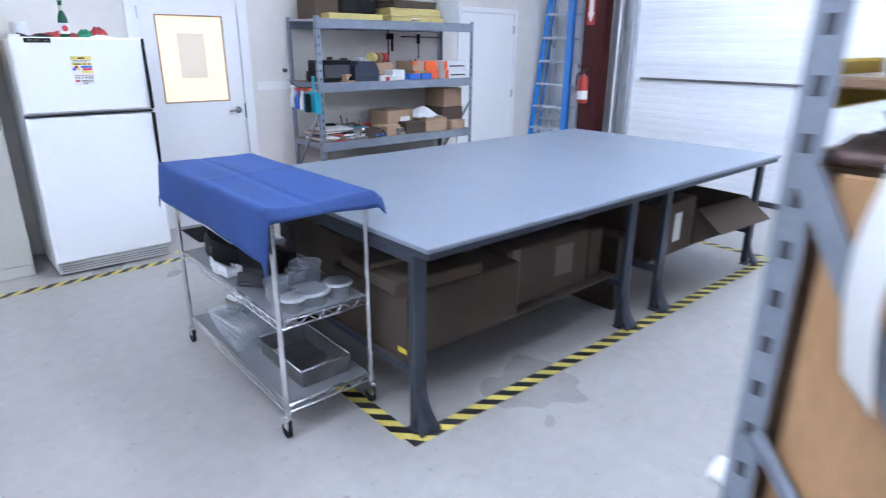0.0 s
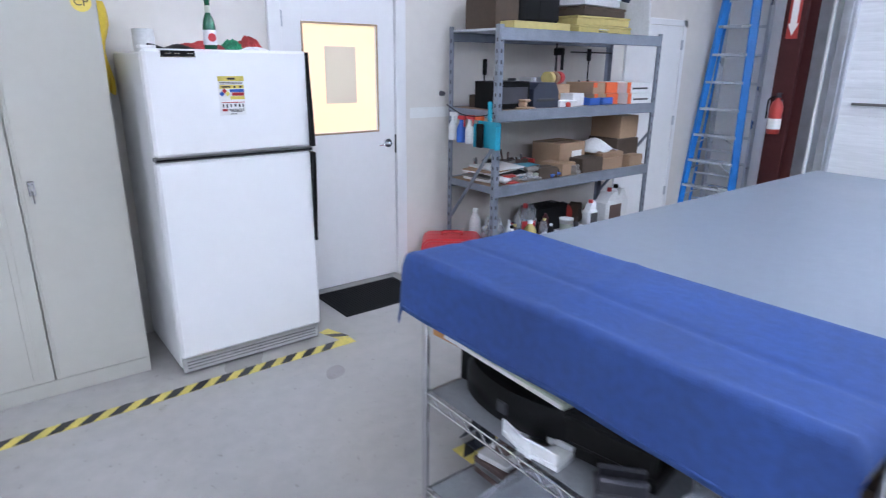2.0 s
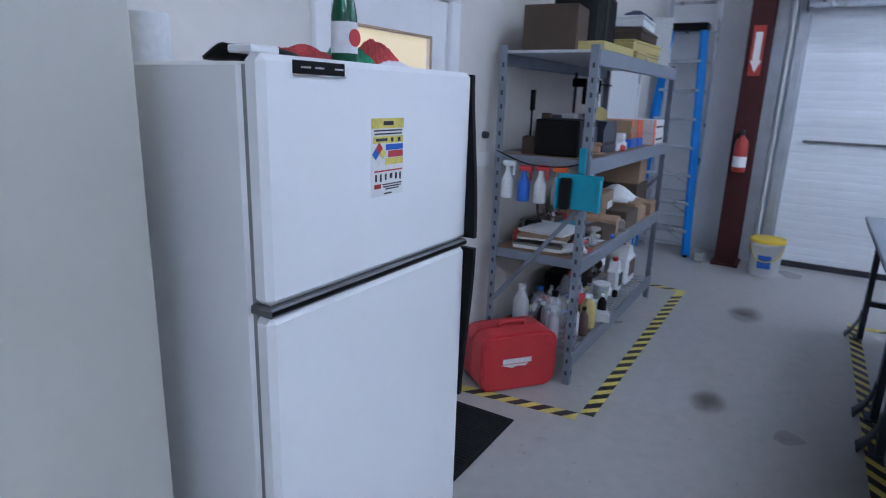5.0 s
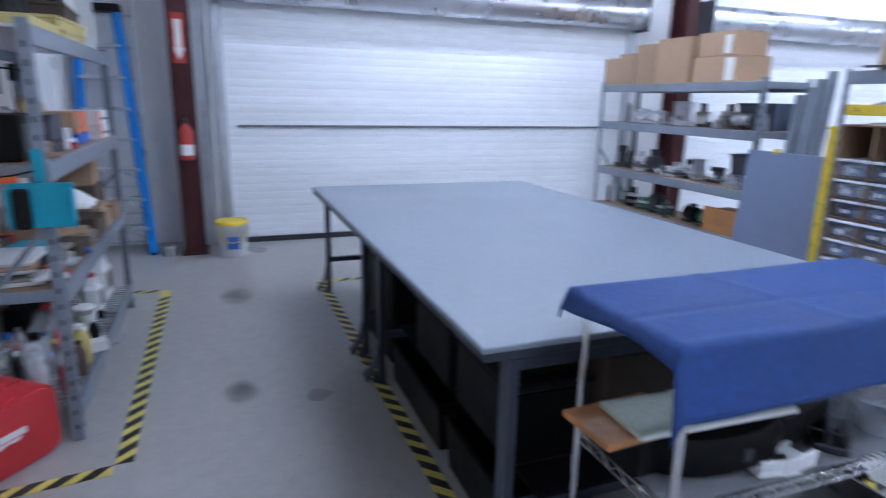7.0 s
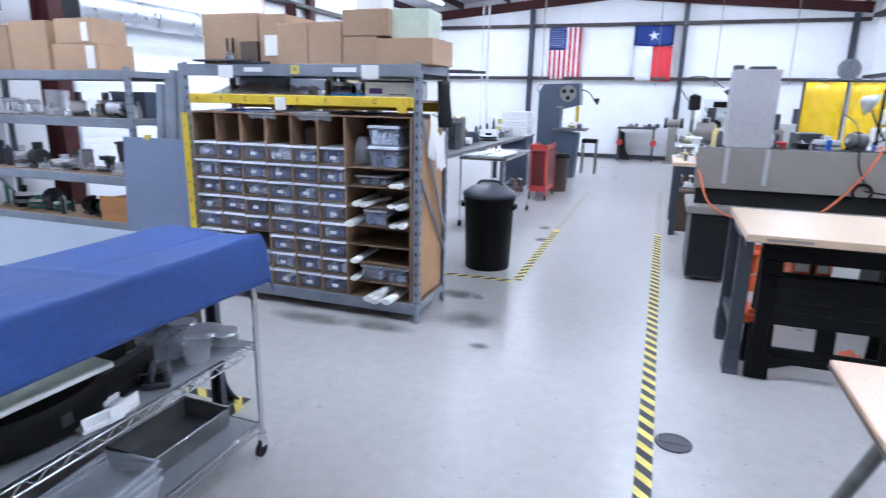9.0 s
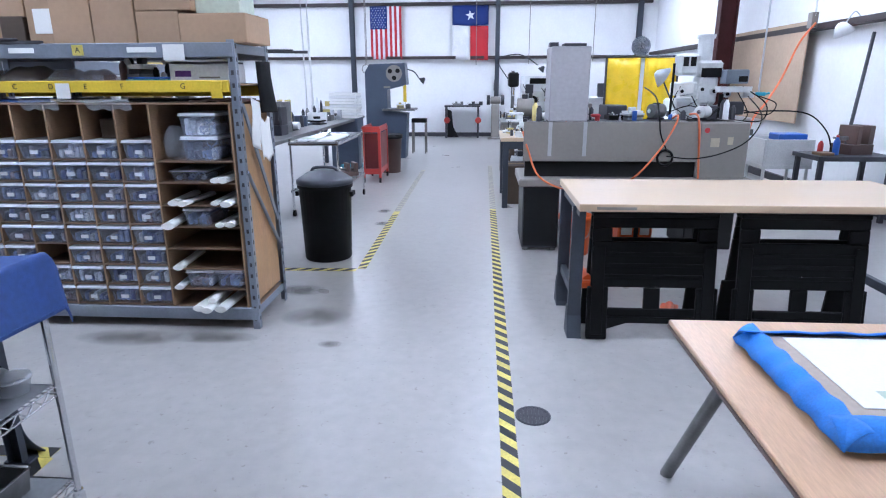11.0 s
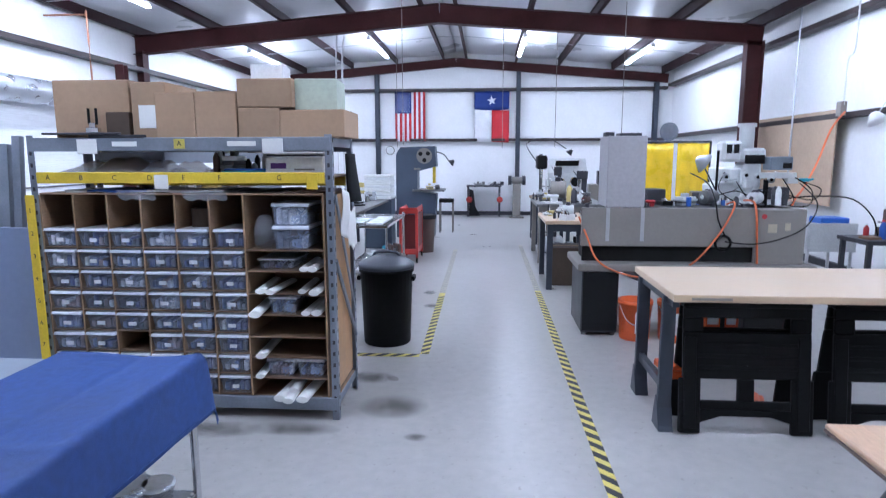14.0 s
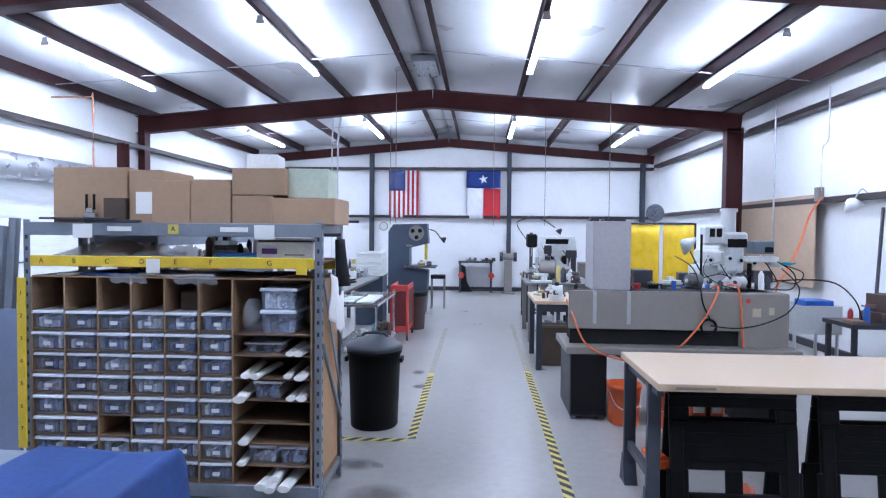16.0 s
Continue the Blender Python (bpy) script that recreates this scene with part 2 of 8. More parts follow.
# ---- builders ----
class Mesh:
    """Collects faces of simple shapes for one part."""

    def __init__(self, m=None):
        self.v, self.f, self.s, self.m = [], [], [], m or Matrix()

    def add(self, verts, faces, smooth=False):
        k = len(self.v)
        self.v += [tuple(self.m @ Vector(p)) for p in verts]
        self.f += [tuple(k + i for i in f) for f in faces]
        self.s += [smooth] * len(faces)
        return self

    def box(self, x0, y0, z0, x1, y1, z1, b=0.003, m=None):
        x0, x1, y0, y1, z0, z1 = min(x0, x1), max(x0, x1), min(y0, y1), max(y0, y1), min(z0, z1), max(z0, z1)
        b = min(b, (x1 - x0) * 0.4, (y1 - y0) * 0.4, (z1 - z0) * 0.4)
        vs, idx = [], {}
        for sx in (0, 1):
            for sy in (0, 1):
                for sz in (0, 1):
                    c = (x1 if sx else x0, y1 if sy else y0, z1 if sz else z0)
                    for a in range(3):
                        q = [c[i] + (0 if i == a else (-b if (sx, sy, sz)[i] else b)) for i in range(3)]
                        idx[sx, sy, sz, a] = len(vs)
                        vs.append(q)
        fs = []
        for a in range(3):
            u, w = [i for i in range(3) if i != a]
            for side in (0, 1):
                q = []
                for su, sw in ((0, 0), (1, 0), (1, 1), (0, 1)):
                    k = [0, 0, 0]
                    k[a], k[u], k[w] = side, su, sw
                    q.append(idx[(*k, a)])
                fs.append(q)
            for su in (0, 1):
                for sw in (0, 1):
                    k0, k1 = [0, 0, 0], [0, 0, 0]
                    k0[u] = k1[u] = su
                    k0[w] = k1[w] = sw
                    k1[a] = 1
                    fs.append([idx[(*k0, u)], idx[(*k1, u)], idx[(*k1, w)], idx[(*k0, w)]])
        for k in [(i, j, h) for i in (0, 1) for j in (0, 1) for h in (0, 1)]:
            fs.append([idx[(*k, 0)], idx[(*k, 1)], idx[(*k, 2)]])
        if m:
            vs = [m @ Vector(p) for p in vs]
        return self.add(vs, fs)

    def cyl(self, p0, p1, r0, r1=None, n=12, caps=True):
        p0, p1 = Vector(p0), Vector(p1)
        r1 = r0 if r1 is None else r1
        q = (p1 - p0).to_track_quat("Z", "Y")
        vs = []
        for p, r in ((p0, r0), (p1, r1)):
            vs += [p + q @ Vector((r * math.cos(2 * math.pi * i / n), r * math.sin(2 * math.pi * i / n), 0)) for i in range(n)]
        self.add(vs, [(i, (i + 1) % n, n + (i + 1) % n, n + i) for i in range(n)], True)
        if caps:
            self.add(vs[:n], [tuple(reversed(range(n)))])
            self.add(vs[n:], [tuple(range(n))])
        return self

    def tube(self, pts, r, n=8):
        pts = [Vector(p) for p in pts]
        if 2 < len(pts) < 14:
            q, pts = [pts[0], *pts, pts[-1]], []
            for a, b, c, d in zip(q, q[1:], q[2:], q[3:]):
                for k in range(5):
                    t = k / 5
                    pts.append(0.5 * (2 * b + (c - a) * t + (2 * a - 5 * b + 4 * c - d) * t * t + (3 * b - a - 3 * c + d) * t ** 3))
            pts.append(q[-1])
        vs = []
        for i, p in enumerate(pts):
            d = (pts[min(i + 1, len(pts) - 1)] - pts[max(i - 1, 0)]).normalized()
            q = d.to_track_quat("Z", "Y")
            vs += [p + q @ Vector((r * math.cos(2 * math.pi * k / n), r * math.sin(2 * math.pi * k / n), 0)) for k in range(n)]
        fs = [(j * n + i, j * n + (i + 1) % n, (j + 1) * n + (i + 1) % n, (j + 1) * n + i) for j in range(len(pts) - 1) for i in range(n)]
        return self.add(vs, fs + [tuple(reversed(range(n))), tuple(range(len(vs) - n, len(vs)))], True)

    def lathe(self, prof, c=(0, 0, 0), n=20, sx=1.0, sy=1.0):
        vs = [(c[0] + sx * r * math.cos(2 * math.pi * i / n), c[1] + sy * r * math.sin(2 * math.pi * i / n), c[2] + z) for r, z in prof for i in range(n)]
        fs = [(j * n + i, j * n + (i + 1) % n, (j + 1) * n + (i + 1) % n, (j + 1) * n + i) for j in range(len(prof) - 1) for i in range(n)]
        self.add(vs, fs, True)
        self.add(vs[:n], [tuple(reversed(range(n)))])
        return self.add(vs[-n:], [tuple(range(n))])

    def prism(self, poly, a, b, axis="y"):
        n = len(poly)
        put = {"x": lambda u, w, t: (t, u, w), "y": lambda u, w, t: (u, t, w), "z": lambda u, w, t: (u, w, t)}[axis]
        vs = [put(u, w, a) for u, w in poly] + [put(u, w, b) for u, w in poly]
        return self.add(vs, [tuple(range(n)), tuple(reversed(range(n, 2 * n)))] + [(i, (i + 1) % n, n + (i + 1) % n, n + i) for i in range(n)])

    def sheet(self, nu, nv, fn, thick=0.004, smooth=True):
        """A bent sheet with thickness: fn(u, v) gives the place and n its offset side."""
        g = [[Vector(fn(i / nu, j / nv)) for j in range(nv + 1)] for i in range(nu + 1)]
        vs, low = [], []
        for i in range(nu + 1):
            for j in range(nv + 1):
                du = g[min(i + 1, nu)][j] - g[max(i - 1, 0)][j]
                dv = g[i][min(j + 1, nv)] - g[i][max(j - 1, 0)]
                nn = du.cross(dv)
                nn = nn.normalized() if nn.length > 1e-9 else Vector((0, 0, 1))
                vs.append(g[i][j])
                low.append(g[i][j] - nn * thick)
        k, w = len(vs), nv + 1
        fs = []
        for i in range(nu):
            for j in range(nv):
                q = (i * w + j, (i + 1) * w + j, (i + 1) * w + j + 1, i * w + j + 1)
                fs += [q, tuple(k + t for t in reversed(q))]
        rim = [(i * w, (i + 1) * w) for i in range(nu)] + [((i + 1) * w + nv, i * w + nv) for i in range(nu)]
        rim += [(j + 1, j) for j in range(nv)] + [(nu * w + j, nu * w + j + 1) for j in range(nv)]
        fs += [(b, a, k + a, k + b) for a, b in rim]
        return self.add(vs + low, fs, smooth)


def part(name, g, material, parent=None, label=""):
    me = bpy.data.meshes.new(name)
    me.from_pydata(g.v, [], g.f)
    me.polygons.foreach_set("use_smooth", g.s)
    bm = bmesh.new()
    bm.from_mesh(me)
    bmesh.ops.recalc_face_normals(bm, faces=bm.faces)
    bm.to_mesh(me)
    bm.free()
    me.materials.append(material)
    ob = new(name, me)
    ob.parent = parent
    return tagged(ob, label)


def thing(name, m, label, category, group="", kind=""):
    ob = new(name)
    ob.empty_display_size = 0.1
    ob.matrix_basis = ZONE @ (m if isinstance(m, Matrix) else pose(*m))
    return tagged(ob, label, category, group, kind)


def solid(name, g, material, label, category, m=None, group="", kind=""):
    ob = part(name, g, material)
    m = Matrix() if m is None else m
    ob.matrix_basis = ZONE @ (m if isinstance(m, Matrix) else pose(*m))
    return tagged(ob, label, category, group, kind)


def lettering(text, size, m, parent, material=None, name="lettering"):
    cu = bpy.data.curves.new("text", "FONT")
    cu.body, cu.size, cu.extrude, cu.align_x, cu.align_y = text, size, 0.0006, "CENTER", "CENTER"
    tmp = bpy.data.objects.new("text", cu)
    scene.collection.objects.link(tmp)
    me = bpy.data.meshes.new_from_object(tmp.evaluated_get(bpy.context.evaluated_depsgraph_get()))
    bpy.data.objects.remove(tmp)
    me.name = name
    me.materials.clear()
    me.materials.append(material or PRINT)
    ob = new(name, me)
    ob.parent = parent
    ob.matrix_basis = m
    return ob


FACE_Y = pose(0, 0, 0, 90, 0, 180)     # writing that is read by someone looking along -y
FACE_NY = pose(0, 0, 0, 90, 0, 0)      # writing that is read by someone looking along +y

# ---- the shell ----
floor = solid("floor", Mesh().box(XL - 0.6, YF - 1.0, -0.12, XR + 0.6, YB + 1.3, 0, 0.001), CONCRETE, "light grey sealed concrete floor with stains", "floor", kind="structure")


def wall_sheet(name, g, material, label):
    return solid(name, g, material, label, "wall", kind="structure")


# door wall, with an opening for the personnel door
DX0, DX1, DZ = 2.07, 3.03, 2.11
g = Mesh().box(XL - 0.3, YB, 0, DX0, YB + 0.14, 5.0, 0.001)
g.box(DX1, YB, 0, XR + 0.3, YB + 0.14, 5.0, 0.001).box(DX0, YB, DZ, DX1, YB + 0.14, 5.0, 0.001)
wall_sheet("wall_north", g, DRYWALL, "off-white painted drywall partition")
wall_sheet("wall_room_beyond", Mesh().box(1.4, YB + 1.0, 0, 3.8, YB + 1.1, 2.6, 0.001), DRYWALL, "plain wall behind the door")
ZONE = FAR
wall_sheet("wall_south", Mesh().box(XL - 0.3, YF - 0.15, 0, XR + 0.3, YF, 4.7, 0.001), VINYL, "white insulated metal end wall")
wall_sheet("wall_west", Mesh().box(XL - 0.15, YF, 0, XL, YB, 4.4, 0.001), VINYL, "white insulated metal side wall")
ZONE = Matrix()
# side wall with two roll-up doors
D1, D2 = (1.55, 6.35), (-4.6, 0.2)
g = Mesh()
for a, b, z in ((YF - 0.6, D2[0], 0), (D2[1], D1[0], 0), (D1[1], YB, 0)):
    g.box(XR, a, z, XR + 0.15, b, 4.6, 0.001)
for a, b in (D1, D2):
    g.box(XR, a, 2.75, XR + 0.15, b, 4.6, 0.001)
wall_sheet("wall_east", g, VINYL, "white insulated metal side wall with roll-up doors")

ZONE = FAR
g = Mesh()
for s in (-1, 1):
    edge = XL - 0.1 if s < 0 else XR + 0.1

    def skin(u, v, s=s, edge=edge):
        x = XM + (edge - XM) * u
        sag = 0.05 * math.sin(math.pi * ((u * 4.4) % 1.0))
        return (x, YF - 0.1 + (YB - YF + 0.2) * v, roof(x) + 0.22 - sag)
    g.sheet(44, 24, skin, 0.03)
solid("ceiling", g, ROOFING, "white vinyl faced roof insulation sagging between purlins", "ceiling", kind="structure")


# steel frame
def beam(name, p0, p1, w, h, material=RED_IRON, label="", kind="structure", t=0.012):
    """An I section from p0 to p1 with its web upright."""
    p0, p1 = Vector(p0), Vector(p1)
    d = p1 - p0
    q = d.to_track_quat("X", "Z").to_matrix().to_4x4()
    g = Mesh(Matrix.Translation(p0) @ q)
    L = d.length
    g.box(0, -w / 2, h / 2 - t, L, w / 2, h / 2, 0.002).box(0, -w / 2, -h / 2, L, w / 2, -h / 2 + t, 0.002)
    g.box(0, -t / 2, -h / 2 + t, L, t / 2, h / 2 - t, 0.001)
    return solid(name, g, material, label or "red oxide primed steel beam", "beam", kind=kind)


def column(x, y, z1, s=0.3, w=0.2):
    ob = thing("steel_column", (x, y, 0), "red oxide primed steel column bolted to the floor", "column", "frame columns", "structure")
    g = Mesh().box(-s / 2, -w / 2, 0, -s / 2 + 0.014, w / 2, z1).box(s / 2 - 0.014, -w / 2, 0, s / 2, w / 2, z1)
    part("shaft", g.box(-s / 2 + 0.014, -0.006, 0, s / 2 - 0.014, 0.006, z1, 0.001), RED_IRON, ob)
    part("base_plate", Mesh().box(-s / 2 - 0.03, -w / 2 - 0.03, 0, s / 2 + 0.03, w / 2 + 0.03, 0.02), RED_IRON, ob)
    for sx in (-1, 1):
        part("bolt", Mesh().cyl((sx * 0.08, 0.07, 0.02), (sx * 0.08, 0.07, 0.06), 0.012, n=6), IRON, ob)
    return ob


for y in BAYS:
    for s in (-1, 1):
        edge = -4.26 if s < 0 else (7.12 if y > -5 else 7.35)
        ZONE = Matrix() if s > 0 and y > 0 else FAR
        column(edge, y, roof(edge) - 0.26)
        ZONE = FAR
        beam("rafter", (XM, y, RIDGE - 0.17), (edge + s * 0.15, y, roof(edge) - 0.17), 0.2, 0.34, label="red oxide primed steel rafter")
for s in (-1, 1):
    edge = -4.5 if s < 0 else 7.4
    beam("rafter", (XM, YF + 0.15, RIDGE - 0.12), (edge, YF + 0.15, roof(edge) - 0.12), 0.1, 0.24, label="red oxide primed end wall rafter")
PURLINS = (-4.35, -2.95, -1.45, -0.25, 1.15, 1.8, 3.15, 4.45, 5.85, 7.25)
for x in PURLINS:
    z = roof(x) + 0.1
    g = Mesh().box(x - 0.035, YF, z - 0.1, x + 0.035, YB, z - 0.092, 0.001).box(x - 0.035, YF, z + 0.09, x + 0.035, YB, z + 0.1, 0.001)
    g.box(x - 0.004, YF, z - 0.092, x + 0.004, YB, z + 0.09, 0.001)
    solid("purlin", g, PURLIN, "red oxide primed roof purlin", "purlin", kind="structure")
# sag rods between purlins
for y in (-2.9, -8.4, 2.6):
    for a, b in zip(PURLINS[:-1], PURLINS[1:]):
        solid("sag_rod", Mesh().cyl((a, y, roof(a) + 0.03), (b, y + 0.1, roof(b) + 0.03), 0.007, n=6), GALV, "thin galvanised rod between purlins", "rod", kind="structure")


def girt(p0, p1, out):
    """A Z girt; out is the way to the wall."""
    p0, p1, out = Vector(p0), Vector(p1), Vector(out)
    g = Mesh()
    lo = [min(p0[i], p1[i], p0[i] + out[i], p1[i] + out[i]) for i in range(3)]
    hi = [max(p0[i], p1[i], p0[i] + out[i], p1[i] + out[i]) for i in range(3)]
    g.box(lo[0], lo[1], lo[2] - 0.004, hi[0], hi[1], lo[2] + 0.004, 0.001)
    a, b = [list(p0), list(p1)]
    for i in range(2):
        if abs(out[i]) > 0:
            a[i] -= 0.003 * (1 if out[i] > 0 else -1)
            b[i] += 0.003 * (1 if out[i] > 0 else -1)
    g.box(a[0], a[1], a[2] + 0.004, b[0], b[1], a[2] + 0.075, 0.001)
    solid("girt", g, GIRT, "dark steel wall girt", "girt", kind="structure")


for z in (2.16, 3.58):
    girt((XL + 0.2, YF + 0.18, z), (XR - 0.2, YF + 0.18, z), (0, -0.17, 0))
    girt((XL + 0.2, YF + 0.18, z + 0.07), (XL + 0.2, YB, z + 0.07), (-0.19, 0, 0))
ZONE = Matrix()
girt((XR - 0.2, YF - 0.3, 3.45), (XR - 0.2, YB, 3.45), (0.19, 0, 0))
girt((XR - 0.2, YF - 0.3, 2.2), (XR - 0.2, D2[0] - 0.2, 2.2), (0.19, 0, 0))
ZONE = FAR
for x in (3.75, -0.34, -4.2):
    g = Mesh().box(x - 0.06, YF + 0.02, 0, x + 0.06, YF + 0.03, roof(x) - 0.24).box(x - 0.06, YF + 0.19, 0, x + 0.06, YF + 0.2, roof(x) - 0.24)
    solid("end_post", g.box(x - 0.005, YF + 0.03, 0, x + 0.005, YF + 0.19, roof(x) - 0.24, 0.001), STEEL_BLUE, "dark steel end wall post", "post", kind="structure")
solid("baseboard", Mesh().box(XL, YF, 0, XR, YF + 0.06, 0.11).box(XL, YF + 0.06, 0, XL + 0.06, YB, 0.11), DARK_STEEL, "dark base trim along the metal walls", "trim", kind="structure")


ZONE = Matrix()


def roll_door(a, b, label):
    ob = thing("roll_up_door", (XR - 0.2, (a + b) / 2, 0), label, "roll-up door", kind="structure")
    w = (b - a) / 2 + 0.12
    n = 30
    for i in range(n):
        z0, z1 = 0.04 + 2.62 * i / n, 0.04 + 2.62 * (i + 1) / n
        h = z1 - z0
        poly = [(-0.0015, z0 + 0.0003), (-0.003, z0 + 0.02), (-0.0035, z0 + h * 0.5), (-0.003, z1 - 0.02), (-0.0015, z1 - 0.0003), (0.012, z1 - 0.001), (0.012, z0 + 0.001)]
        part("slat", slat_mesh(poly, w), DOORSLAT, ob)
    part("bottom_bar", Mesh().box(-0.03, -w, 0.0, 0.03, w, 0.06), DARK_STEEL, ob, "dark bottom bar")
    part("handle_bar", Mesh().box(-0.03, -w + 0.1, 1.28, -0.014, w - 0.1, 1.305), IRON, ob, "grey steel stiffener bar")
    for s in (-1, 1):
        part("guide", Mesh().box(-0.06, s * w, 0, 0.05, s * (w + 0.09), 2.75).box(-0.075, s * (w + 0.002), 0, -0.06, s * (w + 0.05), 2.75, 0.002), GALV, ob, "galvanised guide rail")
        part("bracket", Mesh().box(-0.36, s * (w + 0.04), 2.5, 0.04, s * (w + 0.055), 2.95), DARK_STEEL, ob, "dark steel end bracket")
    part("barrel", Mesh().cyl((-0.16, -w - 0.04, 2.72), (-0.16, w + 0.04, 2.72), 0.19, n=28), ALU, ob, "round metal door coil")
    return ob


def slat_mesh(poly, w):
    g = Mesh()
    n = len(poly)
    vs = [(u, -w, z) for u, z in poly] + [(u, w, z) for u, z in poly]
    return g.add(vs, [tuple(range(n)), tuple(reversed(range(n, 2 * n)))] + [(i, (i + 1) % n, n + (i + 1) % n, n + i) for i in range(n)])


roll_door(*D1, "closed light grey slatted steel roll-up door")
roll_door(*D2, "closed light grey slatted steel roll-up door behind shelving")
# sheet metal jamb between the column and the roll-up door
solid("door_jamb", Mesh().box(7.3, 6.5, 0, 7.36, 6.58, 3.3).box(7.33, 6.66, 0, 7.37, 6.8, 3.4), GALV, "galvanised door jamb channels", "jamb", kind="structure")
solid("door_post", Mesh().box(7.2, -4.78, 0, 7.36, -4.766, 3.44).box(7.2, -4.634, 0, 7.36, -4.62, 3.44).box(7.274, -4.766, 0, 7.286, -4.634, 3.44, 0.001), RED_IRON, "red oxide primed steel post beside the second roll-up door", "post", kind="structure")
solid("conduit", Mesh().cyl((7.2, 6.62, 0), (7.2, 6.62, 3.5), 0.016), PLASTIC_W, "white conduit pipe beside the roll-up door", "conduit", kind="structure")


# fluorescent strips under the purlins
def strip_light(x, y):
    z = roof(x) - 0.08
    ob = thing("fluorescent_light", (x, y, z), "long fluorescent strip light with two lit tubes", "ceiling light", "ceiling strip lights")
    part("housing", Mesh().box(-0.035, -1.22, 0.0, 0.035, 1.22, 0.05), WHITE, ob)
    for s in (-1, 1):
        part("tube", Mesh().cyl((s * 0.03, -1.18, -0.028), (s * 0.03, 1.18, -0.028), 0.014, n=8), TUBE, ob, "lit fluorescent tube")
        part("lamp_holder", Mesh().box(-0.05, s * 1.19, -0.05, 0.05, s * 1.22, 0.0), WHITE, ob)
    return ob


ZONE = FAR
for y in (-1.95, -8.38, 3.75):
    for x in (XM - 4.4, XM - 1.7, XM + 1.7, XM + 4.4):
        strip_light(x, y)
ZONE = Matrix()


# ---- doors in the drywall ----
ob = thing("door_1", (DX0, YB, 0), "closed white steel door with a paper-covered window", "door", kind="structure")
W = DX1 - DX0
part("door_frame", Mesh().box(-0.04, -0.025, 0, 0.045, 0.15, DZ - 0.045).box(W - 0.045, -0.025, 0, W + 0.04, 0.15, DZ - 0.045).box(-0.04, -0.025, DZ - 0.045, W + 0.04, 0.15, DZ + 0.035), DOORWHITE, ob)
a, b, wx0, wx1, wz0, wz1 = 0.05, W - 0.05, 0.2, 0.76, 1.16, 1.88
g = Mesh().box(a, 0.0, 0.015, wx0, 0.045, DZ - 0.05, 0.0004).box(wx1, 0.0, 0.015, b, 0.045, DZ - 0.05, 0.0004)
leaf = part("leaf", g.box(wx0, 0.0, 0.015, wx1, 0.045, wz0, 0.0004).box(wx0, 0.0, wz1, wx1, 0.045, DZ - 0.05, 0.0004), DOORWHITE, ob)
part("window_paper", Mesh().box(wx0, 0.02, wz0, wx1, 0.024, wz1, 0.001), LIT_PAPER, leaf, "cream paper lit from behind")
part("paper_patch", Mesh().box(wx0 + 0.16, 0.015, wz0 + 0.2, wx1 - 0.16, 0.018, wz1 - 0.14, 0.001), LIT_PATCH, leaf, "smaller grey paper sheet")
part("window_bead", Mesh().box(wx0 - 0.012, -0.006, wz0 - 0.012, wx0, 0.004, wz1 + 0.012).box(wx1, -0.006, wz0 - 0.012, wx1 + 0.012, 0.004, wz1 + 0.012)
     .box(wx0, -0.006, wz1, wx1, 0.004, wz1 + 0.012).box(wx0, -0.006, wz0 - 0.012, wx1, 0.004, wz0), PACK_TAPE, leaf)
h = part("lever_rose", Mesh().cyl((W - 0.12, 0, 1.06), (W - 0.12, -0.015, 1.06), 0.032, n=16), CHROME, leaf)
part("lever", Mesh().cyl((W - 0.12, -0.015, 1.06), (W - 0.12, -0.055, 1.06), 0.01).cyl((W - 0.12, -0.05, 1.06), (W - 0.22, -0.05, 1.055), 0.009, 0.007), CHROME, h, "chrome lever handle")
part("strike_plate", Mesh().box(W - 0.053, -0.012, 0.98, W - 0.043, 0.002, 1.12), DARK_STEEL, leaf)
for z in (0.25, 1.05, 1.9):
    part("hinge", Mesh().box(0.03, -0.016, z - 0.05, 0.06, 0.002, z + 0.05), GALV, leaf)

ob = thing("door_2", (5.78, YB, 0), "closed white door behind the steel shelving", "door", kind="structure")
part("door_frame", Mesh().box(-0.06, -0.03, 0, 0, -0.002, 2.1).box(0.92, -0.03, 0, 0.98, -0.002, 2.1).box(-0.06, -0.03, 2.04, 0.98, -0.002, 2.1), DOORWHITE, ob)
leaf = part("leaf", Mesh().box(0.004, -0.022, 0.01, 0.916, -0.002, 2.035), DOORWHITE, ob)
for z in (0.25, 1.05, 1.85):
    part("hinge", Mesh().box(0.9, -0.036, z - 0.05, 0.93, -0.02, z + 0.05), GALV, leaf)
solid("wall_plate", Mesh().box(3.12, YB - 0.004, 1.23, 3.5, YB, 1.31, 0.001), PAPER, "bare white plaster patch on the wall", "wall patch", kind="structure")
g = Mesh().cyl((3.42, YB, 1.41), (3.42, YB - 0.03, 1.41), 0.022, 0.018, n=12)
solid("door_stop", g, DARK_STEEL, "small dark round knob on the wall", "knob")


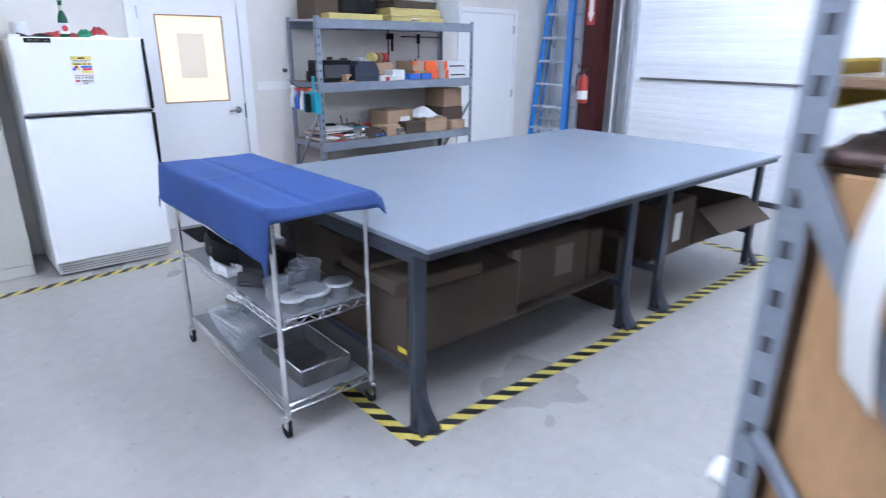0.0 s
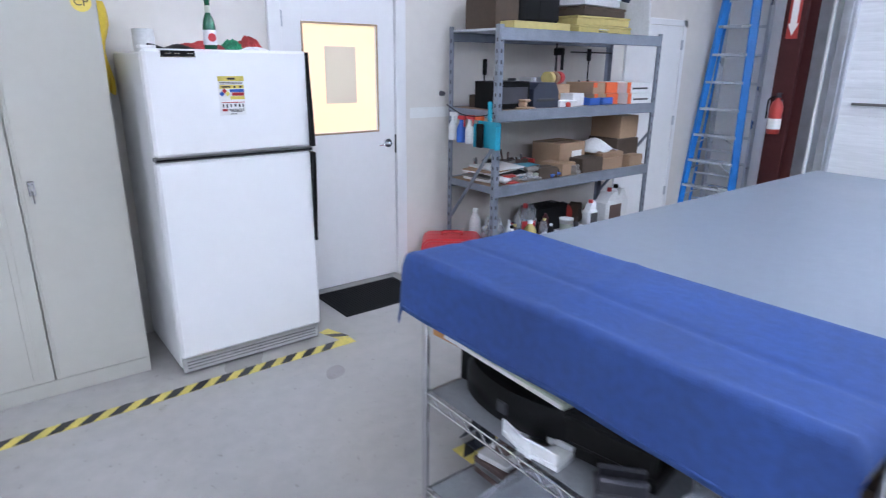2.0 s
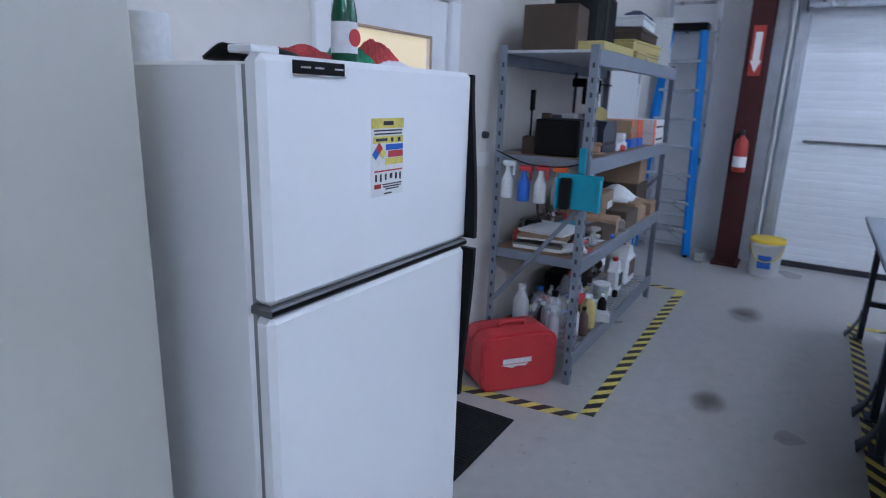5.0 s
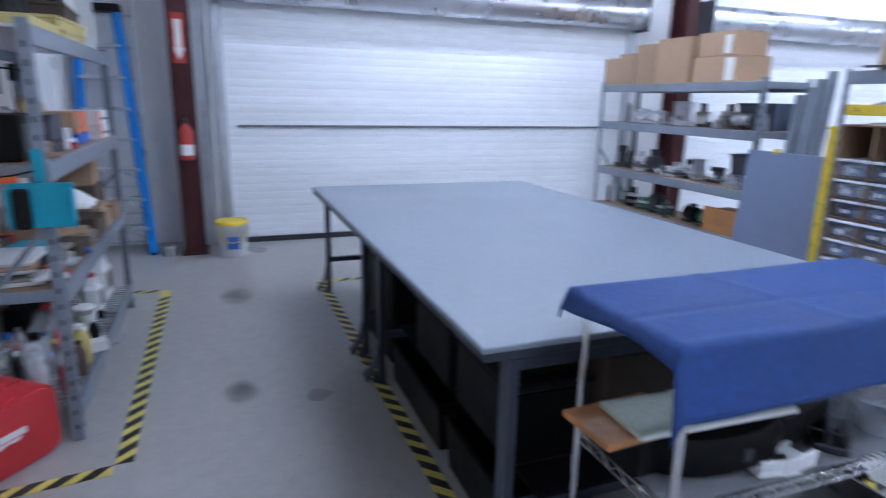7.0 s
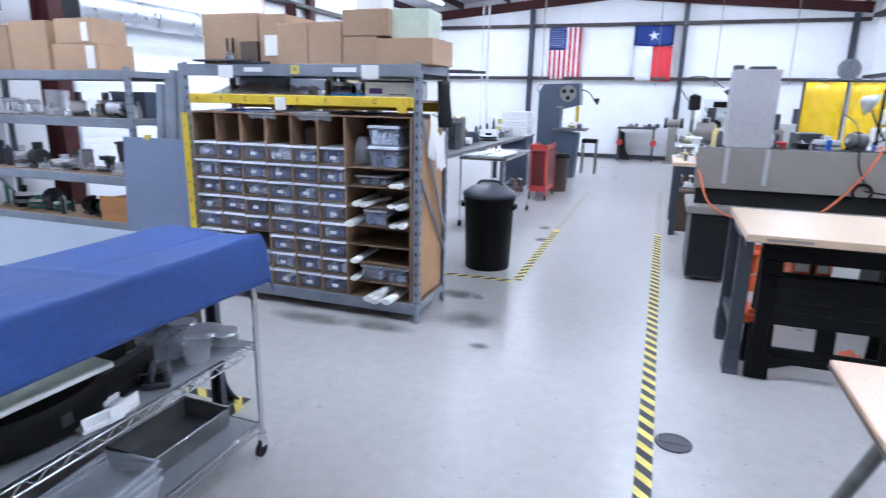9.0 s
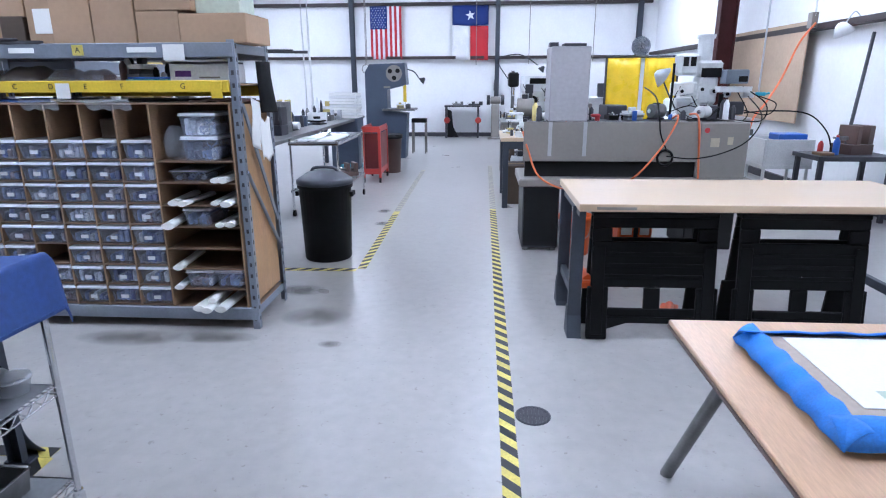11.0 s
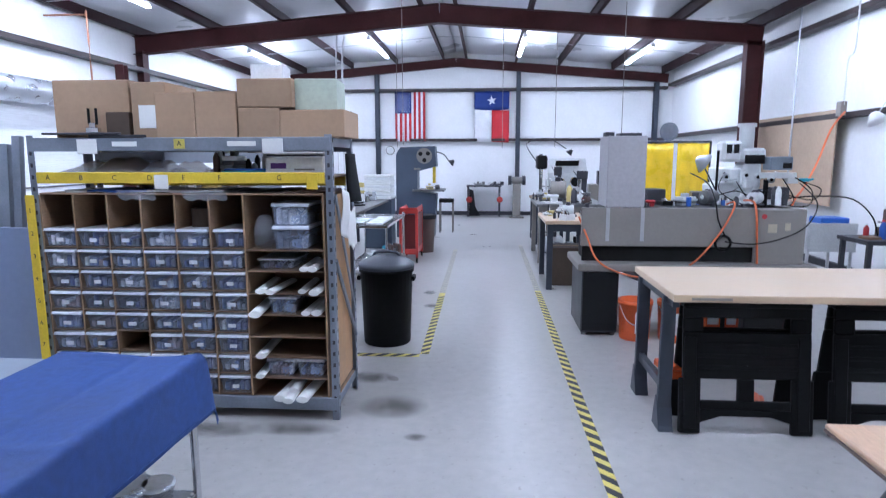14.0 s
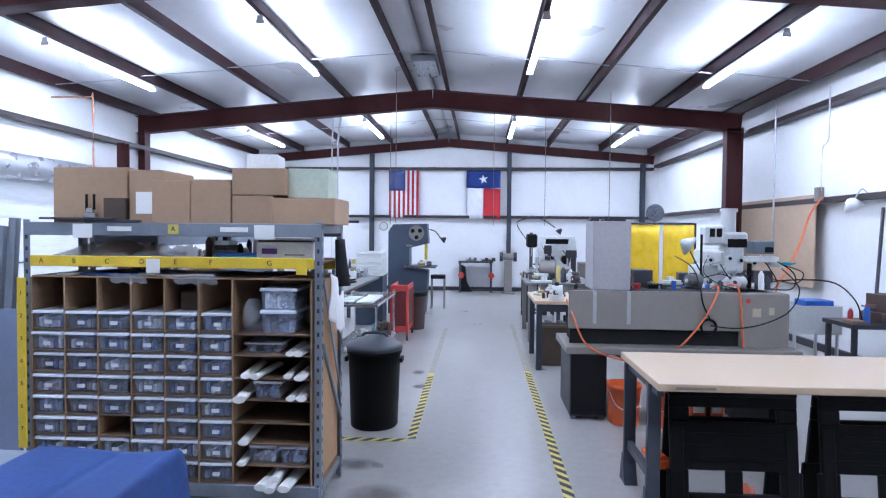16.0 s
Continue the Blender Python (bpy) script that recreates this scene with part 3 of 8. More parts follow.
# ---- hazard tape on the floor ----
def tape(name, p0, p1, w=0.075, lean=1, worn=False):
    p0, p1 = Vector((*p0, 0)), Vector((*p1, 0))
    d = p1 - p0
    L = d.length
    ob = thing(name, Matrix.Translation(p0) @ d.to_track_quat("X", "Z").to_matrix().to_4x4(), "yellow and black striped floor marking tape", "floor tape", "floor marking tape", "structure")
    part("tape_base", Mesh().box(0, -w / 2, 0.0, L, w / 2, 0.002, 0.0005), WORN_TAPE if worn else TAPE_Y, ob)
    g = Mesh()
    x = 0.0
    while x < L - 0.14:
        s = w * lean
        poly = [(x, -w / 2), (x + 0.064, -w / 2), (x + 0.064 + s, w / 2), (x + s, w / 2)]
        g.prism([(min(max(u, 0), L), v) for u, v in poly], 0.002, 0.0028, "z")
        x += 0.125
    tagged(part("stripes", g, WORN_STRIPE if worn else TAPE_K, ob, "black diagonal stripes"), kind="stuff")


ZONE = FAR
tape("floor_tape", (-0.115, 7.0), (-0.115, -1.2))
tape("floor_tape", (-0.115, -1.2), (-0.115, -5.2), worn=True)
tape("floor_tape", (1.06, 1.35), (1.08, -1.0), lean=-1)
tape("floor_tape", (1.08, -1.0), (1.1, -4.6), lean=-1, worn=True)
tape("floor_tape", (1.1, 1.39), (2.6, 1.42))
ZONE = Matrix()
tape("floor_tape", (0.1, 7.04), (2.09, 7.05))
tape("floor_tape", (2.06, 7.09), (2.0, 7.27))
tape("floor_tape", (3.17, 7.07), (5.78, 7.07), lean=-1)
tape("floor_tape", (3.13, 7.11), (3.04, 7.86))
tape("floor_tape", (5.76, 7.11), (5.86, 7.85))
tape("floor_tape", (1.91, 3.97), (5.7, 3.95), lean=-1)
tape("floor_tape", (1.93, 4.01), (1.93, 5.74))
tape("floor_tape", (1.89, 5.78), (5.7, 5.79))
tape("floor_tape", (5.66, 4.0), (5.66, 5.75))


def blot(x, y, rx, ry, seed, z=0.0015):
    rnd = random.Random(seed)
    n = 22
    ph = [rnd.uniform(0, 6.28) for _ in range(3)]
    pts = []
    for i in range(n):
        t = 2 * math.pi * i / n
        k = 1 + 0.04 * math.sin(2 * t + ph[0]) + 0.03 * math.sin(3 * t + ph[1]) + 0.02 * math.sin(5 * t + ph[2])
        pts.append((x + rx * k * math.cos(t), y + ry * k * math.sin(t)))
    solid("floor_stain", Mesh().prism(pts, 0.0002, z, "z"), SOFT_STAIN, "faint grey stain on the concrete floor", "stain", kind="structure")


def stain_material():
    m = mat("dry_floor_stain", (0.17, 0.155, 0.14), 0.4, 0, 0.2, 6, 0.1)
    n, l = m.node_tree.nodes, m.node_tree.links
    tc = n.new("ShaderNodeTexCoord")
    mp = n.new("ShaderNodeMapping")
    mp.inputs["Location"].default_value, mp.inputs["Scale"].default_value = (-1.12, -1.12, 0), (2.24, 2.24, 0)
    gr = n.new("ShaderNodeTexGradient")
    gr.gradient_type = "SPHERICAL"
    l.new(tc.outputs["Generated"], mp.inputs[0]), l.new(mp.outputs[0], gr.inputs[0])
    ns = n.new("ShaderNodeTexNoise")
    ns.inputs["Scale"].default_value, ns.inputs["Detail"].default_value = 7, 4
    l.new(tc.outputs["Object"], ns.inputs["Vector"])
    mu = n.new("ShaderNodeMath")
    mu.operation = "MULTIPLY"
    l.new(gr.outputs[1], mu.inputs[0]), l.new(ns.outputs[0], mu.inputs[1])
    r = n.new("ShaderNodeMapRange")
    r.inputs[1].default_value, r.inputs[2].default_value, r.inputs[3].default_value, r.inputs[4].default_value = 0.0, 0.4, 0.0, 0.33
    l.new(mu.outputs[0], r.inputs[0])
    l.new(r.outputs[0], n["Principled BSDF"].inputs["Alpha"])
    return m


SOFT_STAIN = stain_material()
for i, (x, y, rx, ry) in enumerate(((5.45, 6.52, 0.22, 0.12), (3.72, 6.55, 0.14, 0.1), (2.3, 2.72, 0.34, 0.12), (1.75, 2.68, 0.28, 0.1), (1.15, 2.3, 0.22, 0.2),
                                    (1.45, 1.75, 0.2, 0.12), (0.95, 2.75, 0.08, 0.05), (1.15, -0.6, 0.1, 0.1), (1.25, -1.3, 0.08, 0.12))):
    blot(x, y, rx * 1.25, ry * 1.25, i)
ZONE = MID
ob = thing("floor_drain", (-0.256, 3.6, 0), "round dark cast iron floor drain cover", "drain", kind="structure")
part("ring", Mesh().lathe([(0.088, 0.0), (0.088, 0.004), (0.072, 0.006), (0.072, 0.001)], n=28), DARK_STEEL, ob)
g = Mesh()
for i in range(-4, 5):
    w = math.sqrt(max(0.0, 0.082 ** 2 - (i * 0.018) ** 2))
    g.box(i * 0.018 - 0.006, -w, 0.0, i * 0.018 + 0.006, w, 0.006, 0.001)
part("grate", g.box(-0.08, -0.008, 0.0, 0.08, 0.008, 0.0055, 0.001), DARK_STEEL, ob)


ZONE = Matrix()


# ---- slotted steel racks ----
def rack(name, m, w, d, h, levels, label, deck, group=""):
    """Origin at the front left foot corner seen from the front; front faces -y locally."""
    ob = thing(name, m, label, "shelving", group)
    for x in (0.0, w):
        for y in (0.0, d):
            sx = 1 if x == 0 else -1
            sy = 1 if y == 0 else -1
            g = Mesh().box(x, y, 0, x + sx * 0.045, y + sy * 0.004, h, 0.001).box(x, y + sy * 0.004, 0, x + sx * 0.004, y + sy * 0.045, h, 0.001)
            p = part("post", g, RACK, ob)
            k = Mesh()
            z = 0.06
            while z < h - 0.05:
                k.box(x + sx * 0.014, y - sy * 0.002, z, x + sx * 0.03, y + sy * 0.0, z + 0.026, 0.001)
                k.box(x - sx * 0.002, y + sy * 0.016, z, x, y + sy * 0.03, z + 0.026, 0.001)
                z += 0.075
            tagged(part("slot_row", k, DARK_STEEL, p), kind="stuff")
    for z in levels:
        for y, sy in ((0.0, 1), (d, -1)):
            part("beam", Mesh().box(0.006, y - sy * 0.006, z - 0.085, w - 0.006, y + sy * 0.02, z, 0.004).box(0.006, y + sy * 0.02, z - 0.03, w - 0.006, y + sy * 0.045, z - 0.022, 0.001), RACK, ob)
        for x in (0.008, w - 0.03):
            part("side_beam", Mesh().box(x, 0.03, z - 0.06, x + 0.022, d - 0.03, z - 0.005), RACK, ob)
        if deck is not None:
            part("deck", Mesh().box(0.012, 0.022, z - 0.02, w - 0.012, d - 0.022, z - 0.004, 0.002), deck, ob, "shelf board")
        else:
            g = Mesh()
            n = int(w / 0.05)
            for i in range(1, n):
                g.box(w * i / n - 0.003, 0.02, z - 0.012, w * i / n + 0.003, d - 0.02, z - 0.006, 0.001)
            for i in range(1, 9):
                g.box(0.01, d * i / 9 - 0.003, z - 0.018, w - 0.01, d * i / 9 + 0.003, z - 0.012, 0.001)
            part("wire_deck", g, GALV, ob, "welded wire deck")
    for x in (0.0, w):
        part("brace", Mesh().cyl((x, 0.03, 1.05), (x, d - 0.03, 0.42), 0.014, n=6), RACK, ob)
    return ob


def tub(w, d, h, t, flare=0.0):
    """An open box in one shell: outside, rim, inside and floor."""
    def ring(k, z):
        a, b = w / 2 - k, d / 2 - k
        return [(-a, -b, z), (a, -b, z), (a, b, z), (-a, b, z)]
    vs = ring(flare, 0) + ring(0, h) + ring(t, h) + ring(flare + t, t)
    fs = [(3, 2, 1, 0), (12, 13, 14, 15)]
    for k in (0, 4, 8):
        fs += [(k + i, k + (i + 1) % 4, k + 4 + (i + 1) % 4, k + 4 + i) for i in range(4)]
    return Mesh().add(vs, fs)


def carton(x, y, z, w, d, h, rz=0.0, material=None, label="brown cardboard box, taped shut", flaps=False, group="", tape_on=True, paper=None, name="cardboard_box"):
    """A carton with its base centre at x, y, z."""
    ob = thing(name, (x, y, z, 0, 0, rz), label, "box", group)
    mt = material or CARD
    if flaps:
        t = 0.006
        part("body", tub(w, d, h, t), mt, ob)
        for s in (-1, 1):
            part("flap", Mesh(pose(0, s * d / 2, h, s * -35, 0, 0)).box(-w / 2, 0 if s > 0 else -d * 0.35, -0.004, w / 2, d * 0.35 if s > 0 else 0, 0.0), mt, ob)
    else:
        part("body", Mesh().box(-w / 2, -d / 2, 0, w / 2, d / 2, h - 0.003, 0.004), mt, ob)
        for s in (-1, 1):
            part("flap", Mesh().box(-w / 2 + 0.002, s * 0.0015, h - 0.003, w / 2 - 0.002, s * d / 2 - s * 0.002, h, 0.001), mt, ob)
        if tape_on:
            part("tape_strip", Mesh().box(-w / 2 - 0.001, -0.025, h, w / 2 + 0.001, 0.025, h + 0.001, 0.0003), PACK_TAPE, ob)
    if paper:
        px, pz, pw, ph, side = paper
        part("paper_label", Mesh().box(px - pw / 2, side * (d / 2 + 0.001), pz - ph / 2, px + pw / 2, side * (d / 2 + 0.003), pz + ph / 2, 0.0005), PAPER, ob)
    return ob


def bottle(x, y, z, h, r, material, cap=None, label="plastic bottle", name="bottle", neck=0.4, group=""):
    ob = thing(name, (x, y, z), label, "bottle", group)
    part("body", Mesh().lathe([(r * 0.92, 0), (r, 0.01), (r, h * 0.62), (r * 0.85, h * 0.72), (r * neck, h * 0.86), (r * neck, h * 0.92)], n=16), material, ob)
    part("cap", Mesh().lathe([(r * neck * 1.15, h * 0.9), (r * neck * 1.15, h), (r * neck, h)], n=12), cap or PLASTIC_W, ob)
    return ob


def jug(x, y, z, h, w, d, material, label, rz=0.0, sticker=None):
    ob = thing("jug", (x, y, z, 0, 0, rz), label, "jug")
    part("body", Mesh().box(-w / 2, -d / 2, 0, w / 2, d / 2, h * 0.68, 0.02).prism([(-w / 2 + 0.02, h * 0.68), (w / 2 - 0.02, h * 0.68), (w * 0.14, h * 0.9), (-w * 0.14, h * 0.9)], -d / 2 + 0.02, d / 2 - 0.02, "y"), material, ob)
    part("handle", Mesh().tube([(w * 0.42, 0, h * 0.62), (w * 0.5, 0, h * 0.8), (w * 0.3, 0, h * 0.92), (w * 0.1, 0, h * 0.9)], 0.014), material, ob)
    part("cap", Mesh().cyl((0, 0, h * 0.89), (0, 0, h), 0.022), BLACK if sticker is None else RED, ob)
    if sticker:
        part("sticker", Mesh().box(-w * 0.36, -d / 2 - 0.002, h * 0.2, w * 0.36, -d / 2 + 0.001, h * 0.58, 0.0005), sticker, ob)
    return ob


def oddment(x, y, z, w, d, h, rz, label, category, material, seed, name="tool"):
    """A workshop item; the seed picks what it is: vise, motor, fixture, tin, stack of plates or tray of parts."""
    rnd = random.Random(seed)
    ob = thing(name, (x, y, z, 0, 0, rz), label, category)
    kind = rnd.randint(0, 5) if h < 0.45 else rnd.choice((2, 6))
    a, b = w / 2, d / 2
    if kind == 0:
        part("base", Mesh().box(-a, -b, 0, a, b, h * 0.35, 0.006), material, ob)
        part("jaw", Mesh().box(-a, -b * 0.9, h * 0.35, -a * 0.5, b * 0.9, h, 0.006), material, ob)
        part("jaw", Mesh().box(a * 0.1, -b * 0.9, h * 0.35, a * 0.5, b * 0.9, h, 0.006), material, ob)
        part("screw", Mesh().cyl((-a * 0.5, 0, h * 0.55), (a * 1.2, 0, h * 0.55), min(w, h) * 0.08, n=8).cyl((a * 1.15, -b * 0.6, h * 0.55), (a * 1.15, b * 0.6, h * 0.55), min(w, h) * 0.04, n=6), IRON, ob)
    elif kind == 1:
        r = min(b, h * 0.42)
        part("body", Mesh().cyl((-a, 0, r + h * 0.1), (a * 0.7, 0, r + h * 0.1), r, n=16), material, ob)
        part("nose", Mesh().cyl((a * 0.7, 0, r + h * 0.1), (a, 0, r + h * 0.1), r * 0.35, n=10), CHROME, ob)
        part("foot", Mesh().box(-a * 0.7, -b, 0, a * 0.5, b, h * 0.12, 0.003), DARK_STEEL, ob)
        part("terminal_box", Mesh().box(-a * 0.4, -r * 0.5, 2 * r + h * 0.08, a * 0.2, r * 0.5, h, 0.004), DARK_STEEL, ob)
    elif kind == 2:
        part("base", Mesh().box(-a, -b, 0, a, b, h * 0.2, 0.005), material, ob)
        part("upright", Mesh().box(-a * 0.6, -b * 0.5, h * 0.2, a * 0.1, b * 0.4, h * 0.85, 0.008), material, ob)
        part("head", Mesh().box(-a * 0.7, -b * 0.6, h * 0.72, a * 0.8, b * 0.6, h, 0.01), material, ob)
        part("spindle", Mesh().cyl((a * 0.5, 0, h * 0.72), (a * 0.5, 0, h * 0.45), min(w, d) * 0.08, n=8), CHROME, ob)
        part("lever", Mesh().cyl((a * 0.8, 0, h * 0.85), (a * 1.25, 0, h * 1.0), min(w, d) * 0.035, n=6), DARK_STEEL, ob)
    elif kind == 3:
        for i in range(3):
            px, py, r = rnd.uniform(-a * 0.7, a * 0.7), (i - 1) * b * 0.66, min(a, b) * rnd.uniform(0.3, 0.42)
            hh = h * rnd.uniform(0.5, 1.0)
            part("tin", Mesh().lathe([(r, 0), (r, hh * 0.8), (r * 0.6, hh * 0.9), (r * 0.4, hh)], (px, py, 0), 12), (material, PLASTIC_W, DARK_STEEL)[i], ob)
    elif kind == 4:
        n = 4
        for i in range(n):
            k = rnd.uniform(0.75, 1.0)
            part("plate", Mesh(pose(0, 0, 0, 0, 0, rnd.uniform(-14, 14))).box(-a * k, -b * k, h * 0.7 * i / n + 0.001, a * k, b * k, h * 0.7 * (i + 1) / n, 0.003), (material, IRON, material, PLASTIC_W)[i], ob)
        part("block", Mesh().box(-a * 0.3, -b * 0.4, h * 0.7, a * 0.4, b * 0.3, h, 0.004), material, ob)
    elif kind == 5:
        hh = h * 0.45
        part("tray", Mesh().box(-a, -b, 0, a, b, 0.006).box(-a, -b, 0.006, -a + 0.006, b, hh).box(a - 0.006, -b, 0.006, a, b, hh).box(-a + 0.006, -b, 0.006, a - 0.006, -b + 0.006, hh).box(-a + 0.006, b - 0.006, 0.006, a - 0.006, b, hh), material, ob)
        for i in range(4):
            part("loose_part", Mesh().cyl((rnd.uniform(-a, a) * 0.6, rnd.uniform(-b, b) * 0.6, 0.006 + 0.02), (rnd.uniform(-a, a) * 0.7, rnd.uniform(-b, b) * 0.7, h * rnd.uniform(0.4, 0.9)), min(a, b) * 0.16, n=8), rnd.choice((IRON, CHROME, BROWN, PLASTIC_W)), ob)
    else:
        part("plinth", Mesh().box(-a * 0.9, -b * 0.9, 0, a * 0.9, b * 0.9, h * 0.08), DARK_STEEL, ob)
        part("cabinet", Mesh().box(-a, -b, h * 0.08, a, b, h * 0.8, 0.01), material, ob)
        part("door_panel", Mesh().box(-a * 0.8, b, h * 0.14, a * 0.8, b + 0.008, h * 0.72, 0.003), material, ob)
        part("top_unit", Mesh().box(-a * 0.7, -b * 0.7, h * 0.8, a * 0.4, b * 0.6, h, 0.01), DARK_STEEL, ob)
        part("handle", Mesh().box(-a * 0.7, b + 0.008, h * 0.4, -a * 0.62, b + 0.03, h * 0.5), CHROME, ob)
    return ob


# ---- beige cabinet ----
ob = thing("storage_cabinet", (0.095, 7.37, 0), "tall beige steel double-door storage cabinet, closed", "cabinet")
part("carcass", Mesh().box(0, 0.022, 0, 0.917, 0.51, 1.98, 0.004), BEIGE, ob)
for i, (a, b) in enumerate(((0.006, 0.472), (0.478, 0.911))):
    d = part("door", Mesh().box(a, 0, 0.09, b, 0.02, 1.965, 0.003), BEIGE, ob)
    part("door_rib", Mesh().box(b - 0.09 if i == 0 else a + 0.01, -0.004, 0.12, b - 0.06 if i == 0 else a + 0.02, 0.0, 1.94, 0.002), BEIGE, d)
part("kick_plate", Mesh().box(0.004, 0.01, 0.0, 0.913, 0.022, 0.085), BEIGE, ob)
h = part("handle", Mesh().box(0.515, -0.008, 1.03, 0.545, 0, 1.1).cyl((0.53, -0.008, 1.075), (0.53, -0.03, 1.075), 0.012), CHROME, ob, "chrome turn handle")
part("key", Mesh().cyl((0.53, -0.03, 1.05), (0.53, -0.032, 1.0), 0.004), CHROME, h)
for k, z in enumerate((1.885, 1.975)):
    st = part("sticker", Mesh().cyl((0.85, -0.0005, z), (0.85, -0.0022, z), 0.042, n=24), mat("yellow_sticker", (0.78, 0.62, 0.12), 0.5), ob, "round yellow sticker lettered CP")
    lettering("CP", 0.05, Matrix.Translation((0.85, -0.003, z)) @ FACE_NY, st)
# yellow hanging cloth in the gap behind
solid("yellow_mop", Mesh().sheet(8, 10, lambda u, v: (1.04 + 0.06 * u + 0.01 * math.sin(9 * v), 7.80 + 0.03 * math.sin(7 * u + 4 * v), 1.9 - 0.45 * v + 0.03 * math.sin(3 * u)), 0.02), YELLOW, "yellow cloth hanging beside the cabinet", "cloth")

# ---- refrigerator ----
ob = thing("refrigerator", (1.126, 7.168, 0), "white top-freezer refrigerator with black handles", "refrigerator")
FW = 0.815
part("body", Mesh().box(0.004, 0.066, 0.03, FW - 0.004, 0.69, 1.675, 0.008), WHITE, ob)
fz = part("freezer_door", Mesh().box(0, 0, 1.185, FW, 0.055, 1.69, 0.014), WHITE, ob)
mn = part("main_door", Mesh().box(0, 0, 0.105, FW, 0.055, 1.16, 0.014), WHITE, ob)
part("gasket", Mesh().box(0.012, 0.05, 0.12, FW - 0.012, 0.07, 1.67), mat("grey_gasket", (0.3, 0.3, 0.3), 0.7), ob)
part("divider_trim", Mesh().box(-0.002, -0.003, 1.162, FW + 0.004, 0.06, 1.183, 0.004), IRON, ob, "dark chrome strip between the doors")
part("freezer_trim", Mesh().box(0.002, -0.0045, 1.168, FW, -0.0028, 1.178, 0.0005), BLACK, ob)
for d, z0, z1, turn in ((fz, 1.19, 1.685, 1), (mn, 0.64, 1.157, -1)):
    n = 16
    outer = [(-0.006 - 0.03 * (0.5 - 0.5 * math.cos(math.pi * (k / n if turn < 0 else 1 - k / n))) ** 0.8, z0 + (z1 - z0) * k / n) for k in range(n + 1)]
    g = Mesh().prism(outer + [(0.03, z1), (0.03, z0)], FW - 0.012, FW + 0.006, "x")
    part("handle", g, BLACK, d, "long black moulded handle")
part("hinge_cap", Mesh().box(0.0, 0.02, 1.69, 0.07, 0.09, 1.705), WHITE, ob)
part("kick_grille", Mesh().box(0.01, 0.03, 0.015, FW - 0.01, 0.06, 0.098), mat("pale_grey_grille", (0.5, 0.5, 0.49), 0.5), ob, "pale grey slotted kick grille")
for z in (0.034, 0.052, 0.07):
    part("grille_slot", Mesh().box(0.03, 0.026, z, FW - 0.03, 0.031, z + 0.006, 0.001), IRON, ob)
bd = part("badge", Mesh().box(0.08, -0.004, 1.655, 0.235, 0.0, 1.682, 0.002), BLACK, fz, "black and chrome badge")
part("badge_edge", Mesh().box(0.078, -0.005, 1.652, 0.237, 0.0, 1.656, 0.0005), CHROME, bd)
for x in (0.1, 0.14, 0.2):
    part("badge_bar", Mesh().box(x, -0.0055, 1.667, x + 0.028, -0.004, 1.671, 0.0003), CHROME, bd)
nt = part("notice", Mesh().box(0.33, -0.002, 1.375, 0.46, 0.0, 1.565, 0.0005), PAPER, fz, "paper hazard notice with yellow, blue and red print")
part("notice_head", Mesh().box(0.33, -0.003, 1.541, 0.46, -0.002, 1.565, 0.0003), TAPE_Y, nt)
part("notice_head", Mesh().box(0.335, -0.003, 1.505, 0.458, -0.002, 1.522, 0.0003), TAPE_Y, nt)
part("notice_head", Mesh().box(0.385, -0.003, 1.452, 0.458, -0.002, 1.468, 0.0003), TAPE_Y, nt)
for c, x0, x1, z0, z1 in ((BLUE, 0.385, 0.456, 1.488, 1.502), (RED, 0.395, 0.456, 1.470, 1.486), (PRINT, 0.375, 0.415, 1.548, 1.558), (PRINT, 0.337, 0.452, 1.534, 1.5375), (PRINT, 0.34, 0.45, 1.526, 1.5295), (PRINT, 0.345, 0.39, 1.51, 1.517), (PRINT, 0.405, 0.415, 1.508, 1.518), (PRINT, 0.435, 0.445, 1.508, 1.518),
                          (RED, 0.34, 0.455, 1.436, 1.4395), (PRINT, 0.343, 0.349, 1.413, 1.43), (PRINT, 0.362, 0.368, 1.411, 1.43), (PRINT, 0.382, 0.388, 1.414, 1.43), (PRINT, 0.402, 0.412, 1.417, 1.43), (PRINT, 0.424, 0.432, 1.414, 1.43), (PRINT, 0.443, 0.449, 1.412, 1.43), (RED, 0.34, 0.366, 1.395, 1.406), (PRINT, 0.372, 0.452, 1.402, 1.405), (PRINT, 0.375, 0.45, 1.396, 1.399), (PRINT, 0.385, 0.44, 1.39, 1.393), (PRINT, 0.38, 0.41, 1.379, 1.3825)):
    part("print_bar", Mesh().box(x0, -0.0042, z0, x1, -0.003, z1, 0.0002), c, nt)
for c, dx, dz in ((BLUE, -0.014, 0), (RED, 0, 0.014), (TAPE_Y, 0.014, 0), (PAPER, 0, -0.014)):
    part("diamond", Mesh().prism([(0.358 + dx, 1.48 + dz - 0.013), (0.358 + dx + 0.013, 1.48 + dz), (0.358 + dx, 1.48 + dz + 0.013), (0.358 + dx - 0.013, 1.48 + dz)], -0.0044, -0.003, "y"), c, nt)
